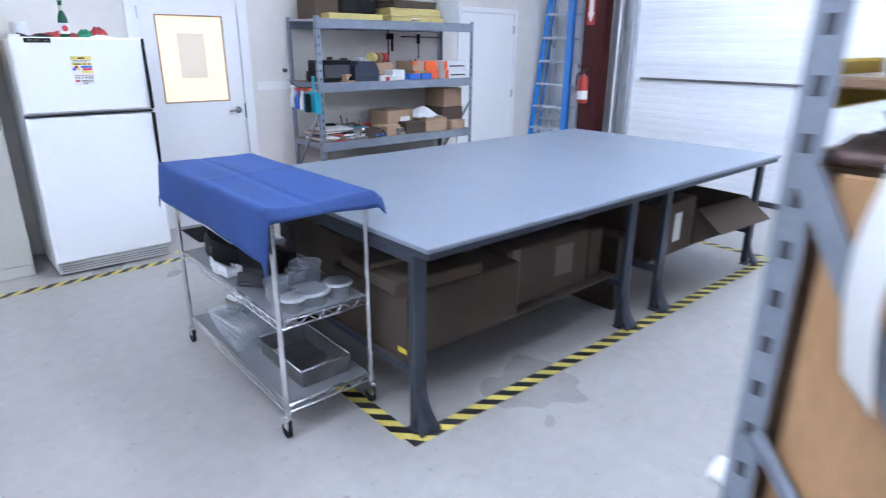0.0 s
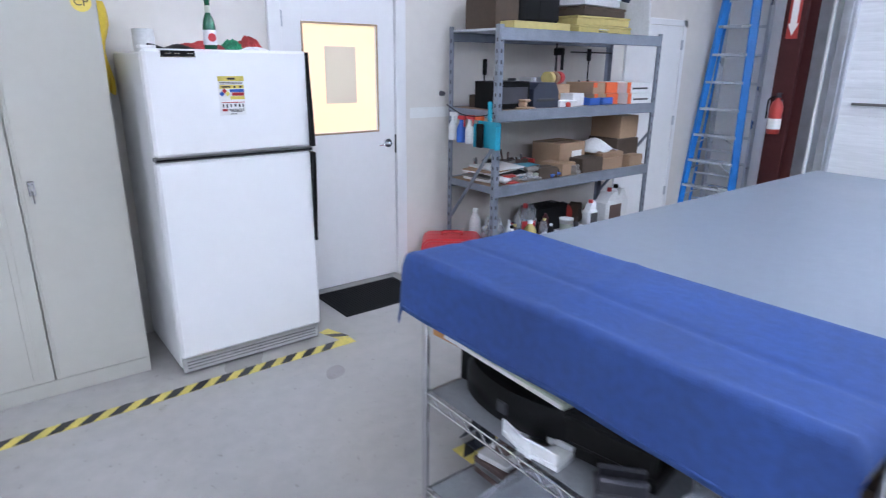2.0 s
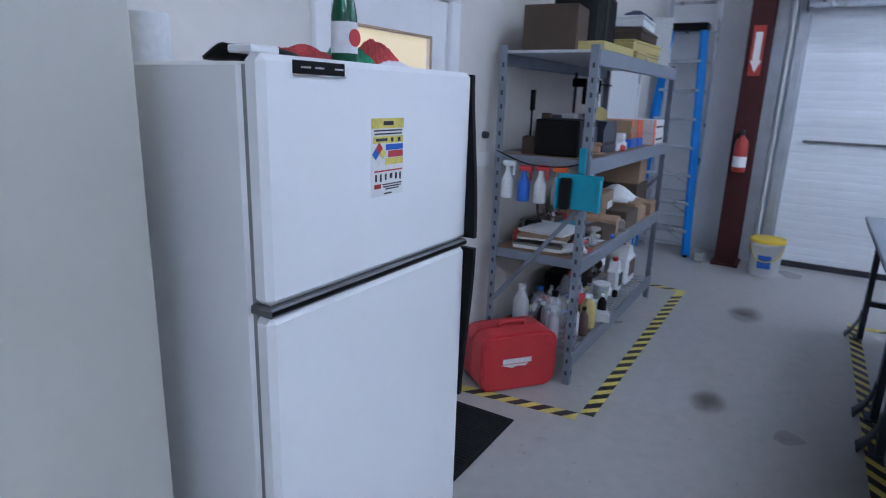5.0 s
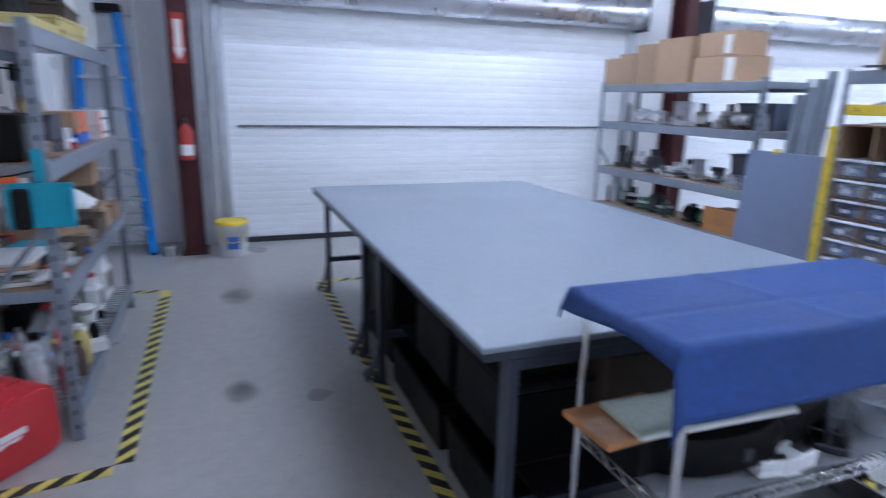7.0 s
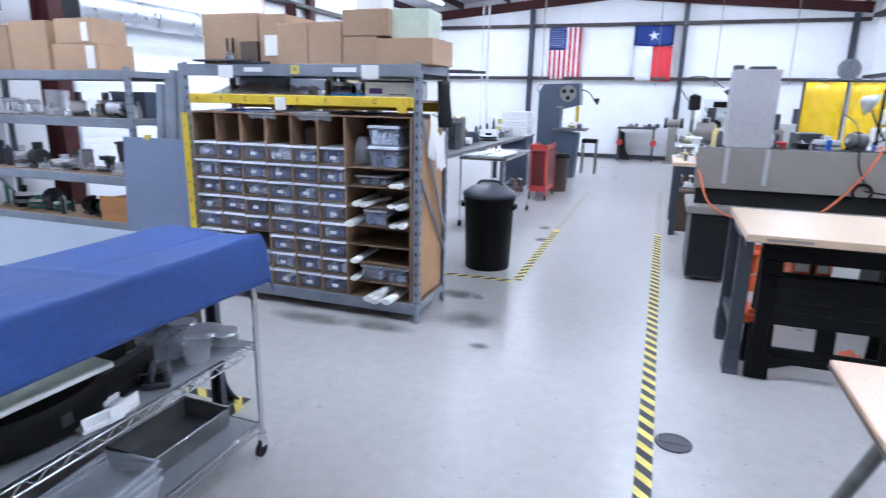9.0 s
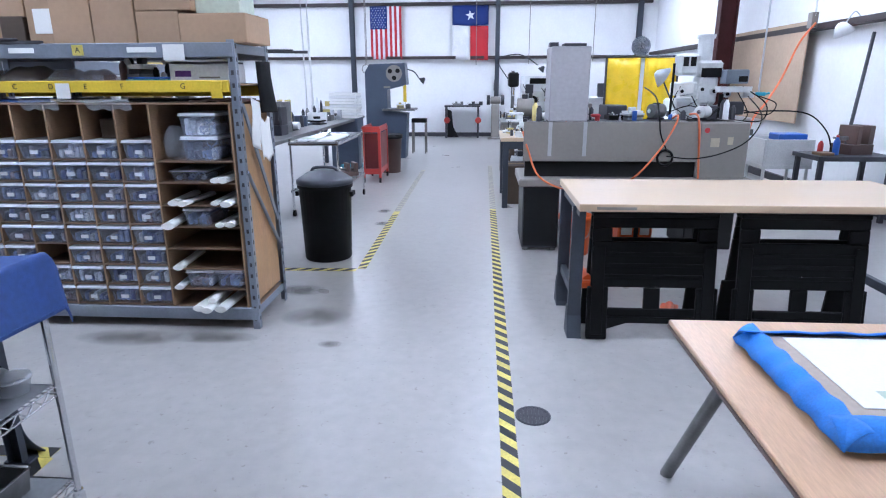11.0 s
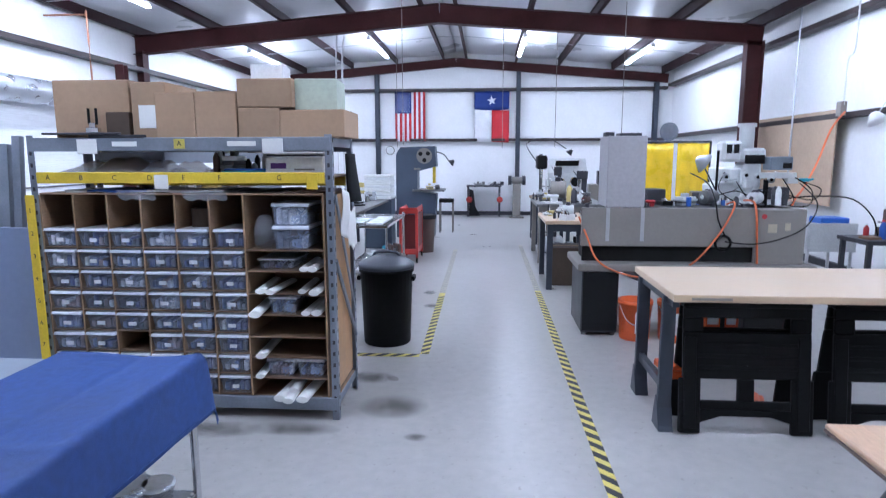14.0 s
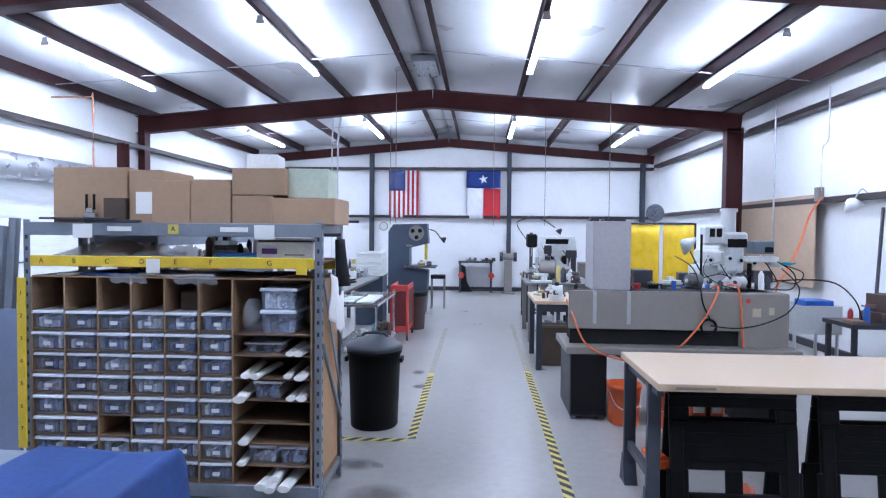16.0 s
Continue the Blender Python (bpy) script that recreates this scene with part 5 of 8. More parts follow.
# ---- ladders, extinguisher, bucket by the column ----
def stepladder(name, m, h, wb, wt, steps, label):
    ob = thing(name, m, label, "ladder")
    lean = 0.16 * h / 2.0
    for s in (-1, 1):
        a, b = Vector((0, s * wb / 2, 0)), Vector((lean, s * wt / 2, h))
        d = (b - a)
        q = Matrix.Translation(a) @ d.to_track_quat("Z", "Y").to_matrix().to_4x4()
        part("rail", Mesh(q).box(-0.04, -0.03, 0, 0.04, 0.026, d.length, 0.006), LADDER_BLUE, ob)
        part("foot", Mesh().box(-0.045, s * wb / 2 - 0.02, 0, 0.045, s * wb / 2 + 0.02, 0.03), BLACK, ob)
        a, b = Vector((0.14, s * wb * 0.42, 0)), Vector((lean + 0.09, s * wt / 2, h * 0.98))
        part("rear_rail", Mesh().cyl(a, b, 0.016, n=6), LADDER_BLUE, ob)
    for i in range(1, steps + 1):
        k = i / (steps + 1)
        w = wb + (wt - wb) * k - 0.02
        part("step", Mesh().box(lean * k - 0.055, -w / 2, h * k - 0.028, lean * k + 0.045, w / 2, h * k, 0.003), ALU, ob)
    for z in (0.12, 0.24, 0.42, 0.7):
        part("rear_bar", Mesh().cyl((0.12, -wb * 0.36, z), (0.12, wb * 0.36, z), 0.013, n=6), ALU, ob)
    for s in (-1, 1):
        for k in (1, 2, 3):
            part("step_brace", Mesh().cyl((lean * k / (steps + 1), s * wb * 0.1, h * k / (steps + 1) - 0.02), (lean * k / (steps + 1), s * wb * 0.44, h * k / (steps + 1) - 0.13), 0.009, n=6), ALU, ob)
    part("top_cap", Mesh().box(lean - 0.07, -wt / 2 - 0.04, h, lean + 0.12, wt / 2 + 0.04, h + 0.07, 0.01), BLACK, ob, "black moulded top cap")
    return ob


stepladder("stepladder", (7.08, 7.58, 0), 2.36, 0.62, 0.34, 7, "blue fibreglass stepladder folded against the wall")
ob = thing("tall_ladder", (7.42, 7.55, 0), "taller aluminium ladder standing behind the stepladder", "ladder")
for s in (-1, 1):
    part("rail", Mesh().box(-0.04, s * 0.24 - 0.015, 0, 0.04, s * 0.24 + 0.015, 3.1, 0.004), ALU, ob)
for i in range(10):
    part("rung", Mesh().cyl((0, -0.23, 0.25 + i * 0.3), (0, 0.23, 0.25 + i * 0.3), 0.016, n=8), ALU, ob)
EX = (6.93, 6.87)
ob = thing("fire_extinguisher", (EX[0] - 0.02, EX[1], 0.98), "red fire extinguisher hung on the column", "extinguisher")
part("cylinder", Mesh().lathe([(0.05, 0.0), (0.062, 0.015), (0.062, 0.27), (0.045, 0.32), (0.02, 0.34), (0.02, 0.36)], n=20), RED_PAINT, ob)
part("label_band", Mesh().lathe([(0.0628, 0.05), (0.0632, 0.055), (0.0632, 0.15), (0.0628, 0.155)], n=20), PAPER, ob, "white instruction label")
part("valve", Mesh().box(-0.03, -0.012, 0.36, 0.05, 0.012, 0.38).box(-0.03, -0.012, 0.39, 0.06, 0.012, 0.405).cyl((0, 0, 0.34), (0, 0, 0.4), 0.016), DARK_STEEL, ob)
part("nozzle_hose", Mesh().tube([(-0.02, 0.02, 0.37), (-0.04, 0.07, 0.33), (-0.03, 0.075, 0.15)], 0.009), BLACK, ob)
part("bracket", Mesh().box(0.05, -0.03, 0.1, 0.08, 0.03, 0.34), DARK_STEEL, ob)
ob = thing("arrow_sign", (6.965, 6.87, 0), "red and white extinguisher arrow sign on the column", "sign")
part("plate", Mesh().box(-0.004, -0.055, 1.9, 0, 0.055, 2.36, 0.001), RED_PAINT, ob)
part("arrow", Mesh().prism([(-0.03, 2.3), (0.03, 2.3), (0.03, 2.04), (0.05, 2.04), (0, 1.93), (-0.05, 2.04), (-0.03, 2.04)], -0.0065, -0.004, "x"), PAPER, ob, "white arrow pointing down")
ob = thing("pail", (6.85, 6.5, 0), "white plastic pail with a yellow lid", "bucket")
part("bucket", Mesh().lathe([(0.125, 0), (0.13, 0.01), (0.148, 0.3), (0.155, 0.3), (0.155, 0.34)], n=24), PLASTIC_W, ob)
part("lid", Mesh().lathe([(0.16, 0.335), (0.162, 0.34), (0.162, 0.365), (0.15, 0.372), (0.14, 0.366)], n=24), YELLOW, ob, "yellow snap-on lid")
part("label_patch", Mesh().box(-0.143, -0.06, 0.09, -0.136, 0.06, 0.22), BLUE, ob)
part("bail", Mesh().tube([(-0.05, 0.15, 0.3), (-0.13, 0.1, 0.2), (-0.155, 0, 0.16), (-0.13, -0.1, 0.2), (-0.05, -0.15, 0.3)], 0.005), YELLOW, ob)
solid("concrete_block", Mesh().box(-0.06, -0.05, 0, 0.06, 0.05, 0.1, 0.01), mat("block_grey", (0.35, 0.35, 0.34), 0.8), "small grey block on the floor", "block", (7.0, 7.12, 0))


# ---- big grey layout table ----
TX0, TX1, TY0, TY1, TZ = 1.987, 5.46, 3.936, 5.876, 0.888
ob = thing("layout_table", ((TX0 + TX1) / 2, (TY0 + TY1) / 2, 0), "very large blue-grey topped steel work table", "table")
hx, hy = (TX1 - TX0) / 2, (TY1 - TY0) / 2
part("tabletop", Mesh().box(-hx, -hy, TZ - 0.022, hx, hy, TZ, 0.004), TABLE_GREY, ob)
part("subtop", Mesh().box(-hx + 0.012, -hy + 0.012, TZ - 0.055, hx - 0.012, hy - 0.012, TZ - 0.022), STEEL_BLUE, ob, "dark edge of the under board")
TCX = (TX0 + TX1) / 2
LEGS = (2.024 - TCX, 3.64 - TCX, 4.04 - TCX, 5.41 - TCX)
for lx in LEGS:
    for s in (-1, 1):
        y = s * (hy - 0.1)
        c = [(-0.034, 0.003), (0.034, 0.003), (0.034, -0.032), (0.029, -0.032), (0.029, -0.003), (-0.029, -0.003), (-0.029, -0.032), (-0.034, -0.032)]
        l = part("leg", Mesh().prism([(lx + px, y + s * py) for px, py in c], 0.01, TZ - 0.055, "z"), STEEL_BLUE, ob)
        # the foot sweeps out from the leg to a flat toe
        g = Mesh().sheet(8, 2, lambda u, v, y=y, s=s, lx=lx: (lx + (v - 0.5) * (0.068 + 0.05 * u * u), y + s * (0.004 + 0.075 * u ** 2.2), 0.2 * (1 - u) + 0.006), 0.006)
        part("foot", g.box(lx - 0.06, y - 0.03, 0, lx + 0.06, y + 0.03, 0.01), STEEL_BLUE, l, "flared steel foot")
    part("cross_rail", Mesh().box(lx - 0.02, -hy + 0.1, TZ - 0.1, lx + 0.02, hy - 0.1, TZ - 0.055), STEEL_BLUE, ob)
    part("low_rail", Mesh().box(lx - 0.02, -hy + 0.1, 0.25, lx + 0.02, hy - 0.1, 0.29), STEEL_BLUE, ob)
# boards coloured dark, the rear one black, in place of the under-table shade
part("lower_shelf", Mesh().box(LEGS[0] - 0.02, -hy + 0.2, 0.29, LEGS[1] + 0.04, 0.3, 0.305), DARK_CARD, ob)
part("lower_shelf", Mesh().box(LEGS[0] - 0.02, 0.302, 0.29, LEGS[1] + 0.04, hy - 0.24, 0.305), MATT_BLACK, ob, "shelf board coloured black to stand for shade")
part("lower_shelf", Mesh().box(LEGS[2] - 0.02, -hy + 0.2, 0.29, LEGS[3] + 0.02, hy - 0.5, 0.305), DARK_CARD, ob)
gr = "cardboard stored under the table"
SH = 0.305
ob = carton(2.39, 4.43, SH, 0.74, 0.6, 0.3, 1, DARK_CARD, "worn brown cardboard box under the table, toned down for shade", group=gr)
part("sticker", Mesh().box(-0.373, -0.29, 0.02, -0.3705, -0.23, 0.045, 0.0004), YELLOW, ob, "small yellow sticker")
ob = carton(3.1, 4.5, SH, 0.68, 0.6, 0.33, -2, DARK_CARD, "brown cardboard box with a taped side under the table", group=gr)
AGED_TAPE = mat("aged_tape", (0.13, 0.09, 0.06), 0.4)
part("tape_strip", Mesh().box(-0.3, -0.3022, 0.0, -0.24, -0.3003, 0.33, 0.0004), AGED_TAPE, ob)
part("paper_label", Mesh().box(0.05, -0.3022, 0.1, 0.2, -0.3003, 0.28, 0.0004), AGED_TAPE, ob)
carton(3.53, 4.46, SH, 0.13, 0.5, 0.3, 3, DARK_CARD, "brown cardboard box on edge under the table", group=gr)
carton(2.6, 5.02, SH, 1.0, 0.56, 0.42, -2, DARK_CARD, "large worn cardboard box toned down for shade under the table", group=gr)
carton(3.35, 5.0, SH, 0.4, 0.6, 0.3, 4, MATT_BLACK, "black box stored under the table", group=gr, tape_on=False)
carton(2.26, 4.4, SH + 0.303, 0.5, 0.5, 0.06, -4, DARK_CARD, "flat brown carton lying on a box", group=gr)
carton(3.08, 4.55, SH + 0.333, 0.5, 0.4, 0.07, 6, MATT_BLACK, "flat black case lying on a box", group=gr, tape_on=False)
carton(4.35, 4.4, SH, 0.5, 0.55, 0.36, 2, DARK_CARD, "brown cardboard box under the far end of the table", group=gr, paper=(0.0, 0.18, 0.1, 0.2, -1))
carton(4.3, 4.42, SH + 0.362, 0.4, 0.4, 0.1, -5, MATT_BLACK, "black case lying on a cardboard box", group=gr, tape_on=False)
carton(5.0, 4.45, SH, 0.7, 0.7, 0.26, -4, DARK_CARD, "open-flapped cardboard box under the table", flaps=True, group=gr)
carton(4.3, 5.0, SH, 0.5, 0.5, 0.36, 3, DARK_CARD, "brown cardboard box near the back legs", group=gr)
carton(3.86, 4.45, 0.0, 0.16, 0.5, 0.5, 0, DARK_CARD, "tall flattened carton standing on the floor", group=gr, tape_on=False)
for x, w in ((2.45, 0.55), (3.05, 0.5)):
    for z in (0.305, 0.636):
        ob = thing("black_tote", (x + (0.04 if z > 0.4 else 0), 5.5, z), "black plastic storage tote on the under shelf" if z < 0.4 else "shallow black plastic tote stacked on another", "tote", "black totes under the table")
        hh = 0.3 if z < 0.4 else 0.11
        part("tub", Mesh().box(-w / 2, -0.16, 0, w / 2, 0.16, hh, 0.015), BLACK, ob)
        part("lid", Mesh().box(-w / 2 - 0.012, -0.172, hh, w / 2 + 0.012, 0.172, hh + 0.03, 0.008), BLACK, ob)
ob = thing("black_tote", (4.1, 5.46, 0), "tall black plastic storage tote standing on the floor", "tote", "black totes under the table")
part("tub", Mesh().box(-0.32, -0.2, 0, 0.32, 0.2, 0.6, 0.02), BLACK, ob)
part("lid", Mesh().box(-0.335, -0.215, 0.6, 0.335, 0.215, 0.64, 0.01), BLACK, ob)
for x, w in ((2.4, 0.6), (3.2, 0.8)):
    ob = thing("black_crate", (x, 5.52, 0), "black plastic crate on the floor under the table", "crate")
    part("crate", tub(w, 0.38, 0.25, 0.012, 0.015), BLACK, ob)
    for y in (-0.194, 0.194):
        part("rim", Mesh().box(-w / 2 - 0.01, y - 0.006, 0.235, w / 2 + 0.01, y + 0.006, 0.25), BLACK, ob)

# ---- wire cart with a blue cover ----
CX0, CX1, CY0, CY1 = 1.508, 1.99, 4.325, 5.545
ob = thing("wire_cart", (CX0, CY0, 0), "chrome wire cart on casters with grey shelf liners", "cart")
cw, cd = CX1 - CX0, CY1 - CY0
SHELVES = (0.16, 0.56, 1.025)
for x in (0.02, cw - 0.02):
    for y in (0.02, cd - 0.02):
        p = part("post", Mesh().cyl((x, y, 0.11), (x, y, 1.04), 0.0127, n=12), CHROME, ob)
        c = part("caster", Mesh().box(x - 0.014, y - 0.02, 0.05, x - 0.01, y + 0.02, 0.1).box(x + 0.01, y - 0.02, 0.05, x + 0.014, y + 0.02, 0.1).cyl((x, y, 0.1), (x, y, 0.115), 0.018), CHROME, ob)
        part("wheel", Mesh().cyl((x - 0.009, y + 0.012, 0.035), (x + 0.009, y + 0.012, 0.035), 0.035, n=18), MATT_BLACK, c, "dark rubber wheel")
for z in SHELVES:
    g = Mesh()
    for y in (0.02, cd - 0.02):
        g.cyl((0.02, y, z), (cw - 0.02, y, z), 0.004, n=6).cyl((0.02, y, z - 0.034), (cw - 0.02, y, z - 0.034), 0.004, n=6)
        n = 10
        for i in range(n):
            a, b = 0.02 + (cw - 0.04) * i / n, 0.02 + (cw - 0.04) * (i + 1) / n
            g.cyl((a, y, z if i % 2 else z - 0.034), (b, y, z - 0.034 if i % 2 else z), 0.003, n=5, caps=False)
    for x in (0.02, cw - 0.02):
        g.cyl((x, 0.02, z), (x, cd - 0.02, z), 0.004, n=6).cyl((x, 0.02, z - 0.034), (x, cd - 0.02, z - 0.034), 0.004, n=6)
        n = 30
        for i in range(n):
            a, b = 0.02 + (cd - 0.04) * i / n, 0.02 + (cd - 0.04) * (i + 1) / n
            g.cyl((x, a, z if i % 2 else z - 0.034), (x, b, z - 0.034 if i % 2 else z), 0.003, n=5, caps=False)
    s = part("shelf_truss", g, CHROME, ob, "chrome wire shelf edge")
    g = Mesh()
    for i in range(1, 40):
        g.cyl((0.022, 0.02 + (cd - 0.04) * i / 40, z), (cw - 0.022, 0.02 + (cd - 0.04) * i / 40, z), 0.0025, n=4, caps=False)
    tagged(part("shelf_wires", g, CHROME, s), kind="stuff")
    if z < 1:
        part("liner", Mesh().box(0.035, 0.03, z + 0.003, cw - 0.035, cd - 0.03, z + 0.006, 0.001), mat("grey_shelf_liner", (0.17, 0.175, 0.185), 0.55, 0, 0.12, 4), ob, "grey plastic shelf liner")


# the cloth: a top with a long hem on both sides and a short one at the ends
def drape(u, v):
    w, d, top = CX1 - CX0 + 0.025, CY1 - CY0 + 0.05, 1.05
    left, right, end = 0.205, 0.05, 0.06
    s = -left + (left + w + right) * u
    q = -end + (d + 2 * end) * v
    x0, y0 = CX0 - 0.015, CY0 - 0.015
    x, z = x0 + min(max(s, 0), w), top
    y = y0 + min(max(q, 0), d)
    wob = math.sin(9.0 * v + 0.6) * 0.5 + math.sin(23 * v) * 0.22
    if s < 0:
        k = -s / left
        # the hem drops lowest near the front corner and is gathered towards the back
        z -= -s * (0.98 - 0.08 * v)
        x -= 0.012 * wob * k + 0.02 * k
    elif s > w:
        k = (s - w) / right
        z -= (s - w) * 0.7
        x += (s - w) * 0.5 * max(0.0, 1 - 3 * v)
        x += 0.012 * wob * k + 0.01 * k
    else:
        z += -0.010 * math.sin(math.pi * s / w) * (0.5 + 0.5 * math.sin(5 * v + 1)) + 0.0025 * math.sin(9 * u + 4 * v) + 0.006 * math.exp(-((s - 0.02) / 0.015) ** 2) * (0.6 + 0.4 * math.sin(17 * v)) + 0.005 * math.exp(-((v - 0.04) / 0.03) ** 2) * (0.5 + 0.5 * math.sin(11 * u)) + 0.004 * math.exp(-((v - 0.5 - 0.1 * u) / 0.012) ** 2) - 0.004 * math.exp(-((u - 0.55) / 0.02) ** 2)
    e = max(-q, 0) + max(q - d, 0)
    if e > 0:
        sgn = -1 if q < 0 else 1
        y += sgn * e * 0.4
        z -= e * 0.8 * (1.0 + 0.35 * math.sin(7 * u + 1.0))
    return (x, y, z)


cover = solid("cart_cover", Mesh().sheet(60, 64, lambda u, v: drape(u, v), -0.004), CLOTH, "plain blue fabric cover draped over the wire cart", "cloth cover")
for k, (va, vb) in enumerate(((0.0, 1.0),)):
    g = Mesh().tube([Vector(drape(0.002, va + (vb - va) * i / 40)) + Vector((-0.003, 0, 0.012)) for i in range(41)], 0.0035)
    part("hem", g, CLOTH, cover, "stitched lower hem")
ZM, ZL = 0.567, 0.167
ZONE = Matrix.Translation((0.012, 0.085, 0))
# things on the cart
for i, (x, y, r, h) in enumerate(((1.72, 4.36, 0.085, 0.05), (1.63, 4.5, 0.06, 0.08), (1.8, 4.55, 0.075, 0.11), (1.62, 4.33, 0.055, 0.05), (1.85, 4.34, 0.06, 0.06), (1.74, 4.52, 0.05, 0.1))):
    ob = thing("clear_tub", (x, y, ZM), "round clear plastic tub with a foil lid" if i in (0, 4) else "small round clear plastic tub", "tub", "tubs on the wire cart")
    part("tub", Mesh().lathe([(r * 0.85, 0), (r, h), (r * 1.05, h), (r * 1.05, h + 0.006), (r * 0.98, h + 0.004), (r * 0.83, 0.004)], n=20), CLEAR, ob)
    if i in (0, 3, 4):
        part("lid", Mesh().lathe([(r * 1.06, h + 0.004), (r * 1.06, h + 0.014), (r * 0.9, h + 0.016)], n=20), ALU, ob)
for y, rz in ((5.0, 8), (5.07, -10)):
    ob = thing("white_bracket_box", (1.58, y - 0.05, ZM, 0, 0, rz), "small open white box on the middle shelf", "box", "white boxes")
    part("tray", Mesh().box(-0.045, -0.07, 0, 0.045, 0.07, 0.02).box(-0.045, -0.07, 0.02, -0.035, 0.07, 0.055).box(0.035, -0.07, 0.02, 0.045, 0.07, 0.04), PLASTIC_W, ob)
ob = thing("black_tray", (1.7, 5.13, ZM, 0, 0, 2), "long black case with a rounded end on the middle shelf", "case")
part("shell", Mesh().lathe([(0.1, 0), (0.125, 0.02), (0.125, 0.1), (0.11, 0.125)], n=28, sy=2.1), BLACK, ob)
part("latch", Mesh().box(-0.132, -0.02, 0.05, -0.12, 0.02, 0.09), DARK_STEEL, ob)
ob = thing("wood_block", (1.74, 5.38, ZM, 0, 0, 4), "orange-brown wooden board on a black block past the cart end", "wood block")
part("block", Mesh().box(-0.07, -0.08, 0.0, 0.08, 0.06, 0.126), MATT_BLACK, ob)
part("board", Mesh().box(-0.09, -0.12, 0.127, 0.12, 0.19, 0.15), ORANGE_WOOD, ob)
ob = thing("grey_panel", (1.71, 5.2, ZM + 0.152, 0, 0, -2), "pale grey-green panel lying across a wooden box", "panel")
part("panel", Mesh().box(-0.1, -0.29, 0, 0.1, 0.27, 0.022, 0.003), PALE_GREEN, ob)
part("edge_strip", Mesh().box(-0.104, -0.285, 0.004, -0.1005, 0.265, 0.018, 0.001), PAPER, ob, "white edge strip")
oddment(1.76, 4.82, ZM, 0.22, 0.3, 0.12, 10, "dark metal machine part on the cart", "machine part", MACHINE_D, 31, "machine_part")
oddment(1.62, 4.72, ZM, 0.1, 0.14, 0.07, 40, "dark metal fixture on the cart", "machine part", DARK_STEEL, 32, "machine_part")
oddment(1.84, 5.05, ZM, 0.16, 0.2, 0.16, -15, "dark brown wooden fixture on the cart", "fixture", BROWN, 33, "machine_part")
for i in range(3):
    ob = thing("storage_tub", (1.66, 5.0, ZL + 0.028 * i, 0, 0, 4 * i - 3), "low clear plastic tub, nested in a stack", "tub", "nested tubs")
    part("tub", tub(0.23, 0.35, 0.075, 0.004, 0.012), CLEAR, ob)
    part("rim", Mesh().box(-0.125, -0.185, 0.07, -0.112, 0.185, 0.077).box(0.112, -0.185, 0.07, 0.125, 0.185, 0.077).box(-0.112, -0.185, 0.07, 0.112, -0.172, 0.077).box(-0.112, 0.172, 0.07, 0.112, 0.185, 0.077), CLEAR, ob)
ob = thing("baking_tray", (1.76, 4.55, ZL), "dark metal tray with raised sides", "tray")
part("tray", tub(0.26, 0.44, 0.088, 0.005, 0.008), IRON, ob)
part("rim", Mesh().tube([(-0.13, -0.22, 0.09), (0.13, -0.22, 0.09)], 0.004).tube([(-0.13, 0.22, 0.09), (0.13, 0.22, 0.09)], 0.004).tube([(-0.13, -0.22, 0.09), (-0.13, 0.22, 0.09)], 0.004).tube([(0.13, -0.22, 0.09), (0.13, 0.22, 0.09)], 0.004), CHROME, ob, "rolled wire rim")
oddment(1.8, 5.33, ZL, 0.2, 0.18, 0.14, 10, "brown wooden box on the bottom shelf", "box", BROWN, 35, "wooden_box")

ZONE = MID
# ---- pigeonhole rack with clear bins ----
BX0, BX1, BY0, BY1, BH = 1.48, 3.44, 2.06, 2.63, 1.835
ob = rack("bin_rack", (BX1, BY1, 0, 0, 0, 180), BX1 - BX0, BY1 - BY0, BH, (1.82, 0.15), "grey slotted steel rack holding plywood pigeonholes", PLY)
RKW = BX1 - BX0
# local: x from the rack's left seen from the front, y into the rack
yb = part("yellow_beam", Mesh().box(0.05, -0.012, 1.535, RKW - 0.05, 0.014, 1.605, 0.004), YELLOW, ob, "yellow beam lettered A to G")
part("mid_deck", Mesh().box(0.012, 0.022, 1.57, RKW - 0.012, 0.55, 1.585), PLY, ob)
part("back_beam", Mesh().box(0.05, 0.54, 1.5, RKW - 0.05, 0.56, 1.58), YELLOW, ob)
for ch, x in zip("ABCDEFG", (0.13, 0.35, 0.57, 0.80, 1.02, 1.25, 1.63)):
    lettering(ch, 0.045, Matrix.Translation((x, -0.0135, 1.57)) @ FACE_NY, yb)
part("end_tag", Mesh().box(1.8, -0.016, 1.50, 1.87, -0.011, 1.6), YELLOW, yb)
part("paper_tag", Mesh().box(0.83, -0.016, 1.5, 0.92, -0.013, 1.59, 0.0005), PAPER, yb)
for x0, x1, z0, z1, c in ((0.34, 0.47, 1.72, 1.81, PAPER), (0.57, 0.73, 1.765, 1.795, PAPER), (0.97, 1.04, 1.75, 1.81, TAPE_Y), (1.31, 1.49, 1.765, 1.795, PAPER), (1.53, 1.66, 1.72, 1.81, PAPER)):
    part("tag", Mesh().box(x0, -0.0095, z0, x1, -0.0065, z1, 0.0005), c, ob, "paper tag on the beam")
lettering("A", 0.045, Matrix.Translation((1.005, -0.0102, 1.78)) @ FACE_NY, ob)
ys = part("yellow_strip", Mesh().box(-0.035, -0.02, 0.35, 0.025, -0.008, 1.46, 0.003), YELLOW, ob, "yellow upright strip numbered 1 to 8")
for i in range(8):
    lettering(str(i + 1), 0.04, Matrix.Translation((-0.005, -0.0215, 1.36 - 0.147 * i)) @ FACE_NY, ys)
